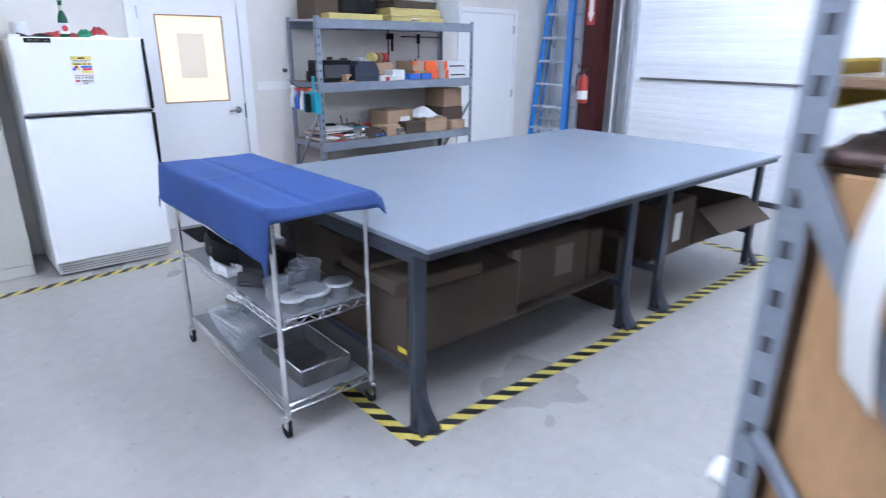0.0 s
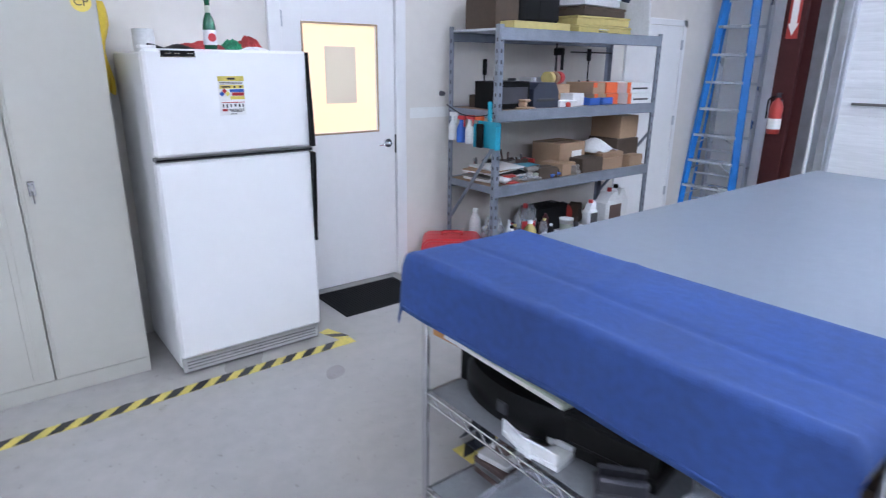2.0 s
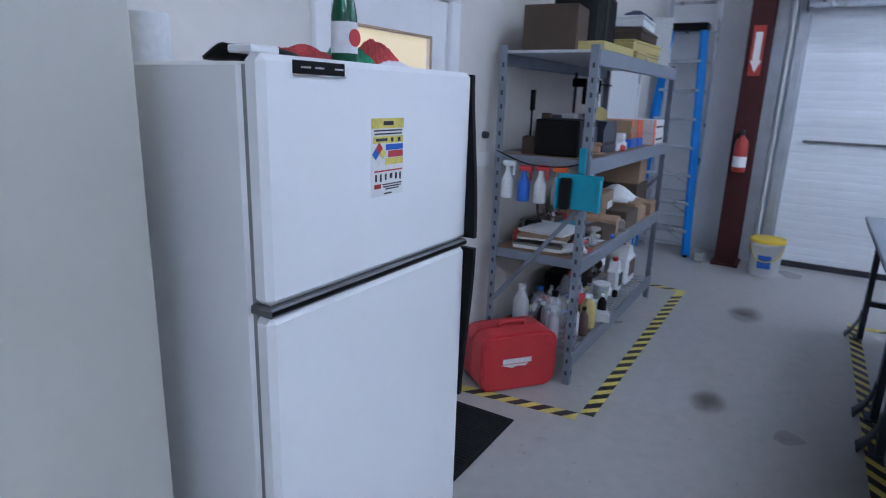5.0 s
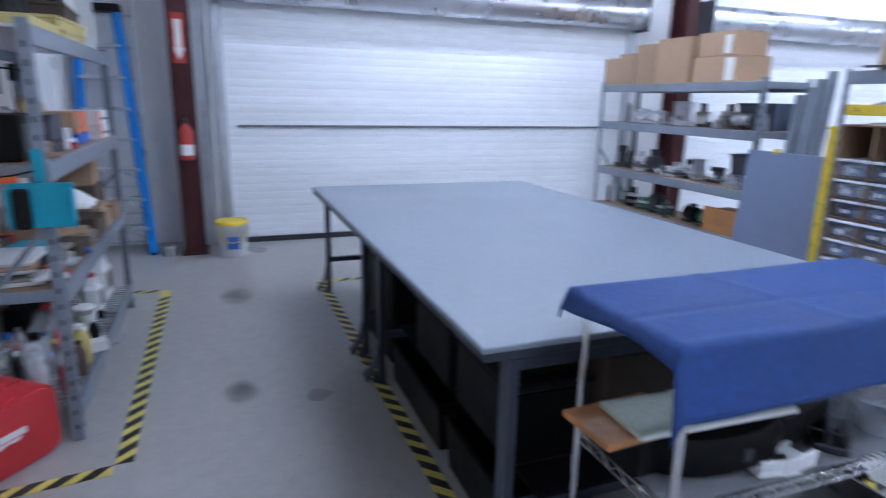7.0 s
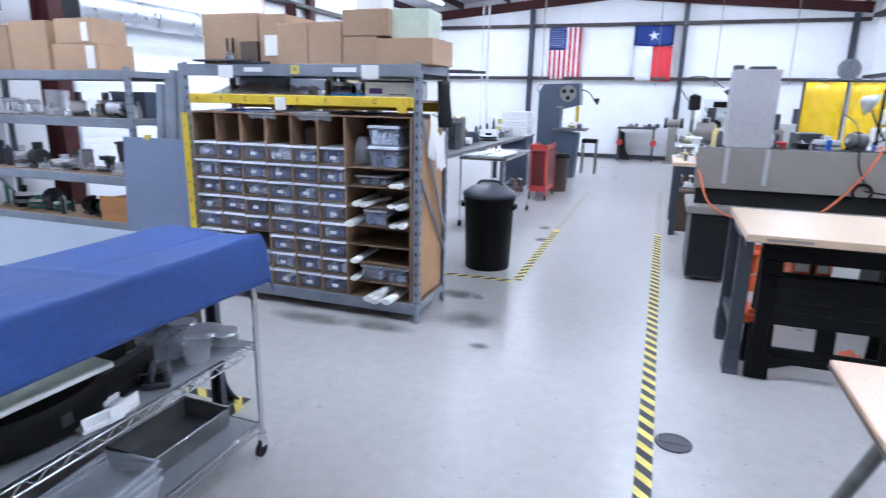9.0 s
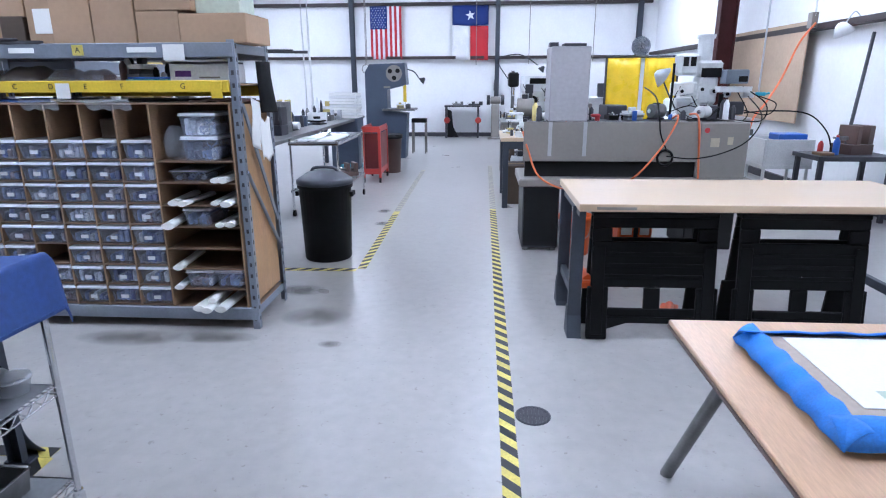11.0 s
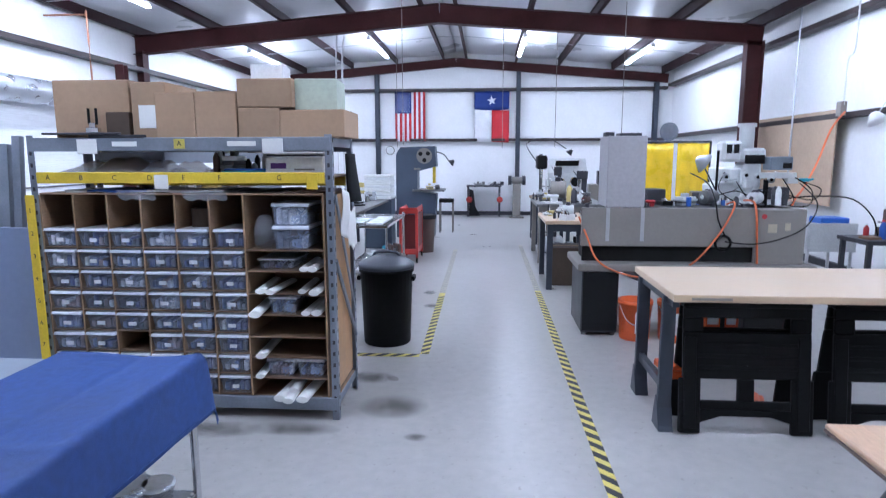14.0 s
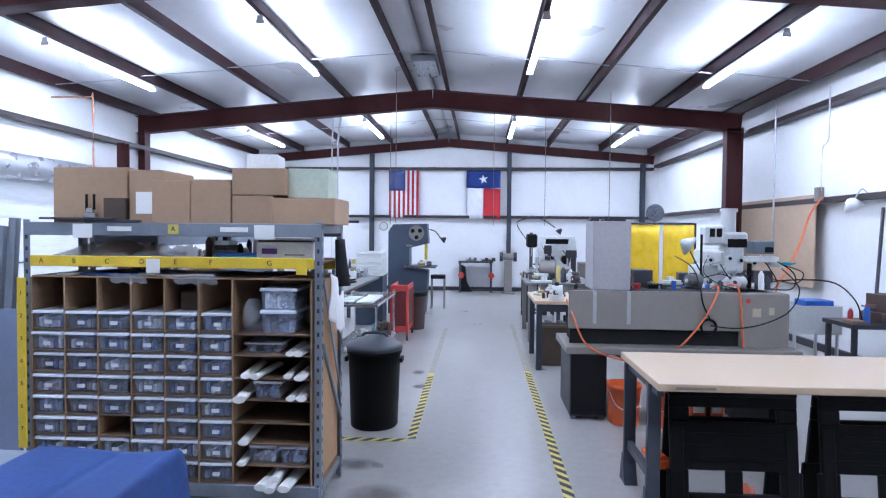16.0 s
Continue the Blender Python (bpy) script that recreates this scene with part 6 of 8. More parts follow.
part("side_panel", Mesh().box(RKW - 0.035, 0.06, 0.17, RKW - 0.023, 0.52, 1.46), mat("orange_plywood", (0.42, 0.245, 0.115), 0.5, 0, 0.12, 1.6, 0.1, stretch=(1, 6, 1)), ob, "plywood side panel")
# plywood carcass
PX0, PX1, PZ0, PZ1, PD = 0.05, RKW - 0.06, 0.152, 1.475, 0.5
NC, NR = 6, 8
CW = 0.2225
rows = [1.13 - 0.1375 * i for i in range(8)]          # floor of each row of bins
ph = thing("pigeonhole_cabinet", (BX1, BY1, 0, 0, 0, 180), "plywood pigeonhole unit with a grid of compartments", "cabinet")
part("top", Mesh().box(PX0, 0.0, PZ1 - 0.012, PX1, PD, PZ1), PLY, ph)
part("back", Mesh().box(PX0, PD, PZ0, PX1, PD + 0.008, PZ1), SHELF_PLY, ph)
for c in range(NC + 1):
    x = PX0 + c * CW
    part("divider", Mesh().box(x - 0.006, 0.0, PZ0, x + 0.006, PD, PZ1 - 0.012, 0.001), PLY, ph)
part("divider", Mesh().box(PX1 - 0.012, 0.0, PZ0, PX1, PD, PZ1 - 0.012, 0.001), PLY, ph)
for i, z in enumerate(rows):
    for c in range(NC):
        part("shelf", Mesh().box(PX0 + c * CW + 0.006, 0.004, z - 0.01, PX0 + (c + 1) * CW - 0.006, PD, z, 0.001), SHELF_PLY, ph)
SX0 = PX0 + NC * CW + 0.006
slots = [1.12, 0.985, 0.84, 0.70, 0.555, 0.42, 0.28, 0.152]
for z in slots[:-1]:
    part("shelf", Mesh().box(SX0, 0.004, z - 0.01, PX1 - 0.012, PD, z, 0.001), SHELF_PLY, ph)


FILLINGS = [mat("navy_parts", (0.05, 0.075, 0.26), 0.4, 0, 0.5, 25, 0.4), mat("steel_blue_parts", (0.2, 0.27, 0.5), 0.4, 0.2, 0.5, 25, 0.4), mat("black_parts", (0.04, 0.045, 0.07), 0.4, 0, 0.4, 25, 0.3), mat("grey_bagged_parts", (0.45, 0.5, 0.62), 0.35, 0, 0.5, 30, 0.4),
            mat("brown_parts", (0.28, 0.2, 0.2), 0.5, 0, 0.5, 25, 0.4), mat("white_bagged_parts", (0.75, 0.78, 0.84), 0.4, 0, 0.4, 30, 0.3)]


def bin_box(x, y, z, w, d, h, group="clear bins in the pigeonholes", label="clear plastic storage bin with a lid and paper label", rz=180.0, tag=True):
    ob = thing("storage_bin", (x, y, z, 0, 0, rz), label, "storage bin", group)
    t = 0.003
    bw, bd = w * 0.94, d * 0.96
    vs = []
    g = Mesh()
    lo, hi = 0.9, 1.0
    P = [(-bw / 2 * lo, -bd / 2 * lo, 0), (bw / 2 * lo, -bd / 2 * lo, 0), (bw / 2 * lo, bd / 2 * lo, 0), (-bw / 2 * lo, bd / 2 * lo, 0), (-bw / 2, -bd / 2, h * 0.86), (bw / 2, -bd / 2, h * 0.86), (bw / 2, bd / 2, h * 0.86), (-bw / 2, bd / 2, h * 0.86)]
    g.add(P, [(0, 3, 2, 1), (0, 1, 5, 4), (1, 2, 6, 5), (2, 3, 7, 6), (3, 0, 4, 7)])
    part("body", g, BIN_BODY, ob)
    part("lid", Mesh().box(-w / 2, -d / 2, h * 0.9, w / 2, d / 2, h, 0.004).box(-w / 2 - 0.002, -d / 2 - 0.004, h * 0.86, w / 2 + 0.002, d / 2, h * 0.9, 0.002), BIN_LID, ob, "whitish snap-on lid")
    rr = random.Random(len(bpy.data.objects))
    main = rr.choice(FILLINGS)
    for k in range(5):
        x0 = -bw * 0.43 + bw * 0.172 * k
        hh = h * rr.uniform(0.3, 0.78)
        part("contents", Mesh().box(x0, -bd * 0.45 + rr.uniform(0, 0.015), 0.005, x0 + bw * 0.16, bd * rr.uniform(0.1, 0.4), hh, 0.008), main if rr.random() < 0.6 else rr.choice(FILLINGS), ob)
    if tag:
        part("paper_label", Mesh(pose(0, 0, 0)).box(-0.024 + 0.012 * (rr.random() - 0.5), -bd / 2 - 0.002, h * 0.27, 0.022, -bd / 2 * 0.955, h * 0.46, 0.0005), mat("bin_label_paper", (0.6, 0.6, 0.62), 0.7) if "bin_label_paper" not in bpy.data.materials else bpy.data.materials["bin_label_paper"], ob)
    return ob


rnd = random.Random(12)
for r in range(NR):
    for c in range(NC):
        if (r, c) == (5, 2):
            continue
        x = BX1 - (PX0 + (c + 0.5) * CW)
        y = BY1 - 0.02 - 0.135 - rnd.uniform(0, 0.02)
        m = pose(x + rnd.uniform(-0.006, 0.006), y, rows[r], 0, 0, 180 + rnd.uniform(-2.5, 2.5))
        bin_box(x, y, rows[r], 0.207, 0.34, 0.118).matrix_basis = ZONE @ m
xx = BX1 - (PX0 + 4.5 * CW)
carton(xx, BY1 - 0.2, rows[0] + 0.116, 0.13, 0.16, 0.125, 180, DARK_CARD, "small brown carton standing on a bin", tape_on=False, name="small_carton")
# right-hand slots: larger tubs and rolled drawings
SXM = BX1 - (SX0 + PX1) / 2
for x, z, h in ((SXM - 0.03, slots[0], 0.15), (SXM - 0.03, slots[0] + 0.152, 0.14), (SXM + 0.04, slots[3], 0.115), (SXM + 0.07, slots[6], 0.12), (SXM - 0.13, slots[6], 0.12)):
    bin_box(x, BY1 - 0.17, z, 0.24 if z > 1 else 0.185, 0.3, h, "tubs in the long slots", "clear plastic tub in a long slot", 180, False)
ob = thing("plastic_bag_roll", (SXM + 0.17, BY1 - 0.12, slots[0], 0, 0, 180), "clear bag of rolled material", "bag")
part("bag", Mesh().lathe([(0.04, 0), (0.07, 0.03), (0.075, 0.12), (0.05, 0.19), (0.03, 0.21)], n=14), CLEAR, ob)
bin_box(SXM + 0.08, BY1 - 0.2, slots[1], 0.25, 0.3, 0.07, "tubs in the long slots", "low white tub in a long slot", 180, False)


def paper_roll(x, z, r, out, rz=0.0):
    ob = thing("paper_roll", (x, BY1 + out, z + r, 0, 0, rz), "white rolled paper drawing sticking out of a slot", "paper roll", "rolled drawings")
    part("roll", Mesh(Matrix.Translation((0, -0.03, -0.25 * r)) @ Matrix.Diagonal((1.35, 1, 0.75, 1))).cyl((0, 0, 0), (0, -0.39, 0), r, n=14).cyl((0, 0.0015, 0), (0, -0.01, 0), r * 0.45, n=10), PAPER, ob)
    return ob


for x, k, r, out, rz in ((-0.12, 1, 0.022, 0.05, 3), (-0.17, 1, 0.025, 0.06, -3), (0.16, 2, 0.025, 0.06, 5), (0.1, 2, 0.022, 0.08, -4), (-0.1, 2, 0.02, 0.04, 3), (-0.19, 2, 0.026, 0.09, 0), (0.18, 3, 0.03, 0.12, 6), (-0.12, 3, 0.022, 0.05, 0), (-0.19, 3, 0.025, 0.05, 2),
                         (0.17, 5, 0.025, 0.08, 4), (0.19, 6, 0.022, 0.06, 5), (0.05, 7, 0.03, 0.12, -4), (-0.02, 7, 0.026, 0.15, 3), (-0.1, 7, 0.03, 0.13, -3), (-0.04, 7, 0.022, 0.1, 2)):
    zz = slots[k] + (0.055 if (x, k) == (-0.04, 7) else 0)
    paper_roll(SXM + x, zz, r, out, rz)
# between the top of the pigeonholes and the yellow beam
for i, (x, w, c) in enumerate(((0.55, 0.42, BLUE), (1.0, 0.5, PLASTIC_W), (1.5, 0.5, BLACK), (0.35, 0.3, PLASTIC_W), (1.78, 0.3, BROWN))):
    ob = thing("flat_packet", (BX1 - x, BY1 - 0.2, PZ1 + 0.0 + 0.001, 0, 0, 180 + i), "flat packet lying on the pigeonholes", "packet", "flat packets")
    part("packet", Mesh().sheet(10, 8, lambda u, v, w=w, i=i: (-w / 2 + w * u, -0.17 + 0.36 * v, 0.016 + 0.004 * math.sin(8 * u + i)), 0.014), c, ob)
for x, w in ((0.72, 0.24), (1.16, 0.28)):
    g = Mesh().sheet(14, 6, lambda u, v, w=w: (-w / 2 + w * u, -0.03 * (1 - v), 0.02 - 0.065 * v * (0.75 + 0.25 * abs(math.sin(9 * u)))), 0.003)
    solid("hanging_bag", g, CLEAR, "clear plastic bag edge hanging over the pigeonholes", "bag", (BX1 - x, BY1 + 0.022, PZ1 + 0.0, 0, 0, 180))
# upper shelf: bags, trays and a printed carton
for i, (x, w, h, c) in enumerate(((0.35, 0.5, 0.09, CLEAR), (0.5, 0.42, 0.11, MACHINE), (0.75, 0.2, 0.09, CLEAR), (0.95, 0.2, 0.085, CLEAR))):
    g = Mesh().sheet(14, 10, lambda u, v, w=w, h=h: (-w / 2 + w * u, -0.2 + 0.4 * v, 0.004 + h * math.sin(math.pi * u) ** 0.7 * math.sin(math.pi * v) ** 0.6 + 0.01 * math.sin(17 * u + 6 * v) * math.sin(math.pi * u)), 0.004)
    solid("filled_bag", g, c, "grey bag of small parts lying on the shelf", "bag", (BX1 - x, BY1 - 0.26, 1.586, 0, 0, 180), "bags of parts")
for x, w, h, c in ((1.1, 0.12, 0.2, BROWN), (1.22, 0.1, 0.17, DARK_STEEL), (1.34, 0.1, 0.13, BLACK), (1.45, 0.14, 0.16, BLACK)):
    oddment(BX1 - x, BY1 - 0.3, 1.586, w, 0.2, h, 180, "dark boxed part on the upper shelf", "part", c, int(x * 100), "boxed_part")
for i in range(3):
    ob = thing("blue_folder", (BX1 - 1.36 - 0.01 * i, BY1 - 0.17, 1.586 + 0.014 * i, 0, 0, 180 + 3 * i), "blue folder in a small pile", "folder", "blue folders")
    part("cover", Mesh().box(-0.14, -0.1, 0, 0.14, 0.1, 0.012), (BLUE, TEAL, BLUE)[i], ob)
ob = carton(BX1 - 1.7, BY1 - 0.2, 1.586, 0.37, 0.26, 0.115, 180, PLASTIC_W, "white printed shipping box", tape_on=False, name="shipping_box")
part("print_bar", Mesh().box(-0.15, -0.133, 0.04, -0.05, -0.1305, 0.075, 0.0003), mat("purple_print", (0.10, 0.03, 0.2), 0.6), ob)
part("print_bar", Mesh().box(0.0, -0.133, 0.03, 0.13, -0.1305, 0.04, 0.0003), MACHINE, ob)
ob = thing("shipping_envelopes", (BX1 - 1.7, BY1 - 0.2, 1.703, 0, 0, 180), "pile of dark and white envelopes", "envelopes")
part("envelope_top", Mesh().box(-0.2, -0.14, 0.012, 0.16, 0.12, 0.022), PAPER, ob)
part("envelope", Mesh().box(-0.18, -0.12, 0, 0.18, 0.13, 0.011), DARK_STEEL, ob)
# on top of the rack
ZT = 1.817
gr = "boxes on top of the bin rack"
carton(3.02, 2.36, ZT, 0.5, 0.44, 0.36, 0, CARD, "large brown cardboard box with worn edges", group=gr)
carton(2.63, 2.4, ZT, 0.22, 0.42, 0.34, 0, CARD, "tall brown box with a white label", group=gr, paper=(0.0, 0.13, 0.13, 0.14, 1))
carton(2.46, 2.44, ZT, 0.25, 0.36, 0.275, 0, CARD, "square brown cardboard box", group=gr)
carton(2.2, 2.44, ZT, 0.26, 0.36, 0.28, 0, CARD, "square brown cardboard box", group=gr)
carton(1.93, 2.44, ZT, 0.26, 0.36, 0.18, 0, CARD, "low brown box under another", group=gr)
carton(1.89, 2.44, ZT + 0.182, 0.34, 0.36, 0.17, 0, CARD, "low brown box stacked on two others", group=gr)
carton(1.6, 2.42, ZT, 0.4, 0.4, 0.165, 0, CARD, "low brown box at the rack end", group=gr)
carton(1.6, 2.4, ZT + 0.167, 0.26, 0.3, 0.19, 4, PALE_GREEN, "pale green printed carton", group=gr, tape_on=False)
carton(1.92, 2.4, ZT + 0.354, 0.2, 0.22, 0.1, 6, PLASTIC_W, "small white carton with black tape", group=gr, tape_on=False)
ob = thing("panel_stack", (3.02, 2.5, ZT), "stack of thin dark panels lying under the boxes", "panels")
carton(2.84, 2.56, ZT + 0.0, 0.15, 0.1, 0.16, 0, DARK_CARD, "small grey-brown carton at the front", group=gr, tape_on=False)
part("panel", Mesh().box(-0.36, 0.075, 0, 0.0, 0.14, 0.02), DARK_STEEL, ob)
part("panel", Mesh().box(-0.2, 0.08, 0.021, 0.3, 0.15, 0.034), DARK_STEEL, ob)
ob = thing("clamp_tool", (3.0, 2.61, ZT + 0.034), "small chrome clamp with black grips", "tool")
part("base", Mesh().box(-0.04, -0.02, 0, 0.04, 0.02, 0.03).box(-0.02, -0.015, 0.03, 0.02, 0.015, 0.06), CHROME, ob)
for x in (-0.025, 0.025):
    part("grip", Mesh().cyl((x, 0, 0.05), (x, 0, 0.15), 0.008), BLACK, ob)
# on the rack's end
ob = thing("hung_papers", (BX0 - 0.012, 2.2, 0), "white papers hung on the end of the rack", "paper")
part("sheet", Mesh().sheet(6, 10, lambda u, v: (-0.01 - 0.035 * u - 0.01 * math.sin(5 * v), 0.3 - 0.05 * u + 0.02 * math.sin(3 * v), 1.5 - 0.3 * v - 0.03 * u), 0.002), PAPER, ob)
part("sheet", Mesh().sheet(6, 10, lambda u, v: (-0.02 - 0.035 * u, 0.2 - 0.1 * u + 0.02 * math.sin(3 * v + 1), 1.36 - 0.26 * v + 0.02 * math.sin(9 * u)), 0.002), PAPER, ob)
solid("hung_bag", Mesh().sheet(8, 10, lambda u, v: (BX0 - 0.03 - 0.05 * math.sin(3.1 * u) * (0.3 + v), 2.12 + 0.22 * u, 1.72 - 0.32 * v), 0.02), MATT_BLACK, "black cloth bag hung on the end of the rack", "bag")
part("brace", Mesh().prism([(0.02, 1.45), (0.05, 1.47), (0.5, 0.66), (0.47, 0.64)], RKW + 0.002, RKW + 0.012, "x"), RACK, bpy.context.scene.objects["bin_rack"], "flat grey diagonal brace")

# ---- blue-grey panel in the gap ----
solid("padded_board", Mesh().box(-0.36, -0.014, 0, 0.36, 0.014, 1.24), PANEL_BLUE, "blue-grey padded board leaning between two racks", "panel", (3.87, 2.6, 0.0, 4, 0, 0))
ob = bpy.context.scene.objects["padded_board"]
part("clip", Mesh().box(0.08, -0.02, 1.22, 0.12, 0.02, 1.265), YELLOW, ob)

ob = thing("spare_rack_posts", (4.02, 2.3, 0, 5, 0, 0), "spare grey slotted rack posts leaning between two racks", "rack parts")
for i in range(4):
    part("post", Mesh().box(-0.14 + 0.075 * i, 0.02 * (i % 2), 0, -0.08 + 0.075 * i, 0.02 * (i % 2) + 0.006, 1.86 - 0.06 * i, 0.001).box(-0.14 + 0.075 * i, 0.02 * (i % 2) - 0.04, 0, -0.134 + 0.075 * i, 0.02 * (i % 2), 1.86 - 0.06 * i, 0.001), RACK, ob)
# ---- rack with machine parts by the roll-up door ----
QX0, QX1, QY0, QY1 = 4.42, 6.75, 1.7, 2.24
for z, w, h, c in ((1.367, 0.4, 0.24, MACHINE_B), (0.837, 0.42, 0.3, DARK_STEEL)):
    ob = thing("parts_bin", (QX0 + 0.27, QY1 - 0.36, z, 0, 0, 3), "dark steel bin of machine parts at the rack end", "bin", "steel bins on the parts rack")
    part("bin", tub(w, 0.26, h, 0.006, 0.02), c, ob)
    part("rim", Mesh().box(-w / 2 - 0.008, -0.14, h - 0.02, w / 2 + 0.008, -0.13, h).box(-w / 2 - 0.008, 0.13, h - 0.02, w / 2 + 0.008, 0.14, h), c, ob)
rack("parts_rack", (QX1, QY1, 0, 0, 0, 180), QX1 - QX0, QY1 - QY0, 1.82, (1.79, 1.37, 0.84, 0.4), "grey steel rack loaded with metal parts and boxes", PLY)
gr = "boxes on the parts rack"
for i, (x, w, h) in enumerate(((6.7, 0.26, 0.3), (6.42, 0.28, 0.34), (6.12, 0.3, 0.42), (5.68, 0.5, 0.45))):
    carton(x, 1.96, 1.787, w, 0.4, h, (2, -2, 3, -1)[i], CARD, "brown cardboard box on the top shelf of the rack", group=gr)
carton(5.1, 1.96, 1.787, 0.56, 0.4, 0.24, 1, CARD, "brown cardboard box with a printed label", group=gr, paper=(-0.18, 0.12, 0.1, 0.2, 1))
carton(5.12, 1.95, 2.03, 0.48, 0.38, 0.22, -3, CARD, "brown cardboard box stacked on another", group=gr, paper=(-0.16, 0.1, 0.08, 0.16, 1))
rnd = random.Random(77)
for z, mats in ((1.367, (ALU, PLASTIC_W, MACHINE, ALU)), (0.837, (ALU, PLASTIC_W, DARK_STEEL, CLEAR)), (0.397, (DARK_STEEL, BLACK, MACHINE_D, GREEN))):
    x = QX0 + 0.15
    while x < QX1 - 0.12:
        w = rnd.uniform(0.1, 0.22)
        if not (z < 0.5 and x < QX0 + 0.55):
            oddment(x, QY1 - rnd.uniform(0.16, 0.3), z, w, rnd.uniform(0.12, 0.2), rnd.uniform(0.07, 0.26), rnd.uniform(-30, 30), "loose metal machine part on the rack", "machine part", rnd.choice(mats), rnd.randint(0, 999), "machine_part")
        x += w + rnd.uniform(0.0, 0.05)
ob = thing("wooden_crate", (QX0 + 0.3, QY1 - 0.2, 0.397, 0, 0, 2), "orange-brown wooden drawer on the low shelf", "drawer")
part("front", Mesh().box(-0.24, 0.15, 0, 0.24, 0.17, 0.24), ORANGE_WOOD, ob)
part("tray", Mesh().box(-0.23, -0.16, 0, 0.23, 0.15, 0.21), ORANGE_WOOD, ob)

ZONE = MID


# ---- maple bench with black sawhorses ----
ob = thing("maple_workbench", (-1.64, 2.52, 0), "maple-topped workbench on grey steel legs", "workbench")
part("benchtop", Mesh().box(-1.1, -0.69, 0.855, 1.08, 0.25, 0.9, 0.004), MAPLE, ob)
part("edge_scuff", Mesh().box(0.75, 0.2505, 0.868, 0.98, 0.252, 0.884, 0.0005), MACHINE, ob, "worn grey label on the front edge")
for x in (-1.0, 1.05):
    for y in (-0.5, 0.08):
        l = part("leg", Mesh().box(x - 0.04, y - 0.003, 0.02, x + 0.04, y + 0.003, 0.855).box(x - 0.04, y - 0.04, 0.02, x - 0.034, y - 0.003, 0.855).box(x + 0.034, y - 0.04, 0.02, x + 0.04, y - 0.003, 0.855), STEEL_BLUE, ob)
        part("foot", Mesh().prism([(y - 0.1, 0.0), (y + 0.06, 0.0), (y + 0.04, 0.03), (y - 0.02, 0.2), (y - 0.05, 0.2)], x - 0.045, x + 0.045, "x"), STEEL_BLUE, l)
    part("low_rail", Mesh().box(x - 0.02, -0.5, 0.24, x + 0.02, 0.08, 0.3), STEEL_BLUE, ob)
    part("top_rail", Mesh().box(x - 0.02, -0.6, 0.81, x + 0.02, 0.2, 0.855), STEEL_BLUE, ob)


def sawhorse(x, y):
    ob = thing("folding_sawhorse", (x, y, 0), "black plastic folding sawhorse standing under the bench", "sawhorse", "folding sawhorses")
    W2 = 0.4
    for s in (-1, 1):
        m = pose(0, s * 0.03, 0.78, s * 7, 0, 0)
        g = Mesh(m)
        T = 0.028

        def slab(x0, z0, x1, z1):
            g.box(x0, -T / 2, z0 - 0.78, x1, T / 2, z1 - 0.78, 0.006)
        # upper panel with a long hand slot, lower panel, two legs
        slab(-W2 + 0.02, 0.34, W2 - 0.02, 0.63), slab(-W2 + 0.02, 0.715, W2 - 0.02, 0.78)
        slab(-W2 + 0.02, 0.63, -0.26, 0.715), slab(0.26, 0.63, W2 - 0.02, 0.715)
        slab(-W2, 0.0, -0.27, 0.34), slab(0.27, 0.0, W2, 0.34)
        if s > 0:
            slab(-0.05, 0.2, 0.05, 0.34), slab(-0.27, 0.15, 0.27, 0.205)
            g.prism([(-0.27, 0.15 - 0.78), (0.27, 0.15 - 0.78), (0.27, 0.07 - 0.78), (0.15, 0.11 - 0.78), (-0.15, 0.11 - 0.78), (-0.27, 0.07 - 0.78)], -T / 2, T / 2, "y")
        p = part("side_frame", g, BLACK, ob)
        r = Mesh(m)
        for z in (0.4, 0.47, 0.54):
            r.box(-0.3, s * T / 2, z - 0.78, 0.3, s * (T / 2 + 0.008), z - 0.755, 0.003)
        for sx in (-1, 1):
            r.box(sx * 0.3, s * T / 2, 0.03 - 0.78, sx * 0.375, s * (T / 2 + 0.01), 0.6 - 0.78, 0.004)
        part("ribs", r, BLACK, p)
        part("rivet", Mesh(m).cyl((0, s * T / 2, -0.36), (0, s * (T / 2 + 0.006), -0.36), 0.006, n=8), CHROME, p)
    part("top_rail", Mesh().box(-W2 + 0.02, -0.05, 0.78, W2 - 0.02, 0.05, 0.81, 0.006), BLACK, ob)
    return ob


sawhorse(-1.06, 2.54)
sawhorse(-1.95, 2.54)
for x, y, rz in ((-0.62, 2.42, 5), (-1.25, 2.25, -20)):
    ob = thing("orange_power_tool", (x - 0.05, y, 0.305 if x > -1 else 0.0, 0, 0, rz), "orange plastic tool under the bench", "tool")
    part("body", Mesh().box(-0.06, -0.14, 0, 0.06, 0.14, 0.05, 0.01), ORANGE, ob)
    part("grip", Mesh().cyl((0, -0.1, 0.05), (0, 0.1, 0.05), 0.03), ORANGE, ob)
ob = thing("orange_level_case", (-0.98, 2.3, 0.0), "orange lettered case strapped under the bench top", "case")
part("case", Mesh().box(-0.12, -0.08, 0.56, 0.1, 0.08, 0.7, 0.01), ORANGE, ob)
part("hanger_strap", Mesh().box(-0.03, -0.082, 0.55, 0.0, -0.08, 0.855, 0.0005).box(-0.03, 0.08, 0.55, 0.0, 0.082, 0.855, 0.0005).box(-0.03, -0.08, 0.552, 0.0, 0.08, 0.558, 0.0005), BLACK, ob)
for a, b in ((0.01, 0.08), (-0.1, -0.04)):
    part("print_bar", Mesh().box(a, 0.08, 0.62, b, 0.083, 0.67, 0.0005), PAPER, ob)

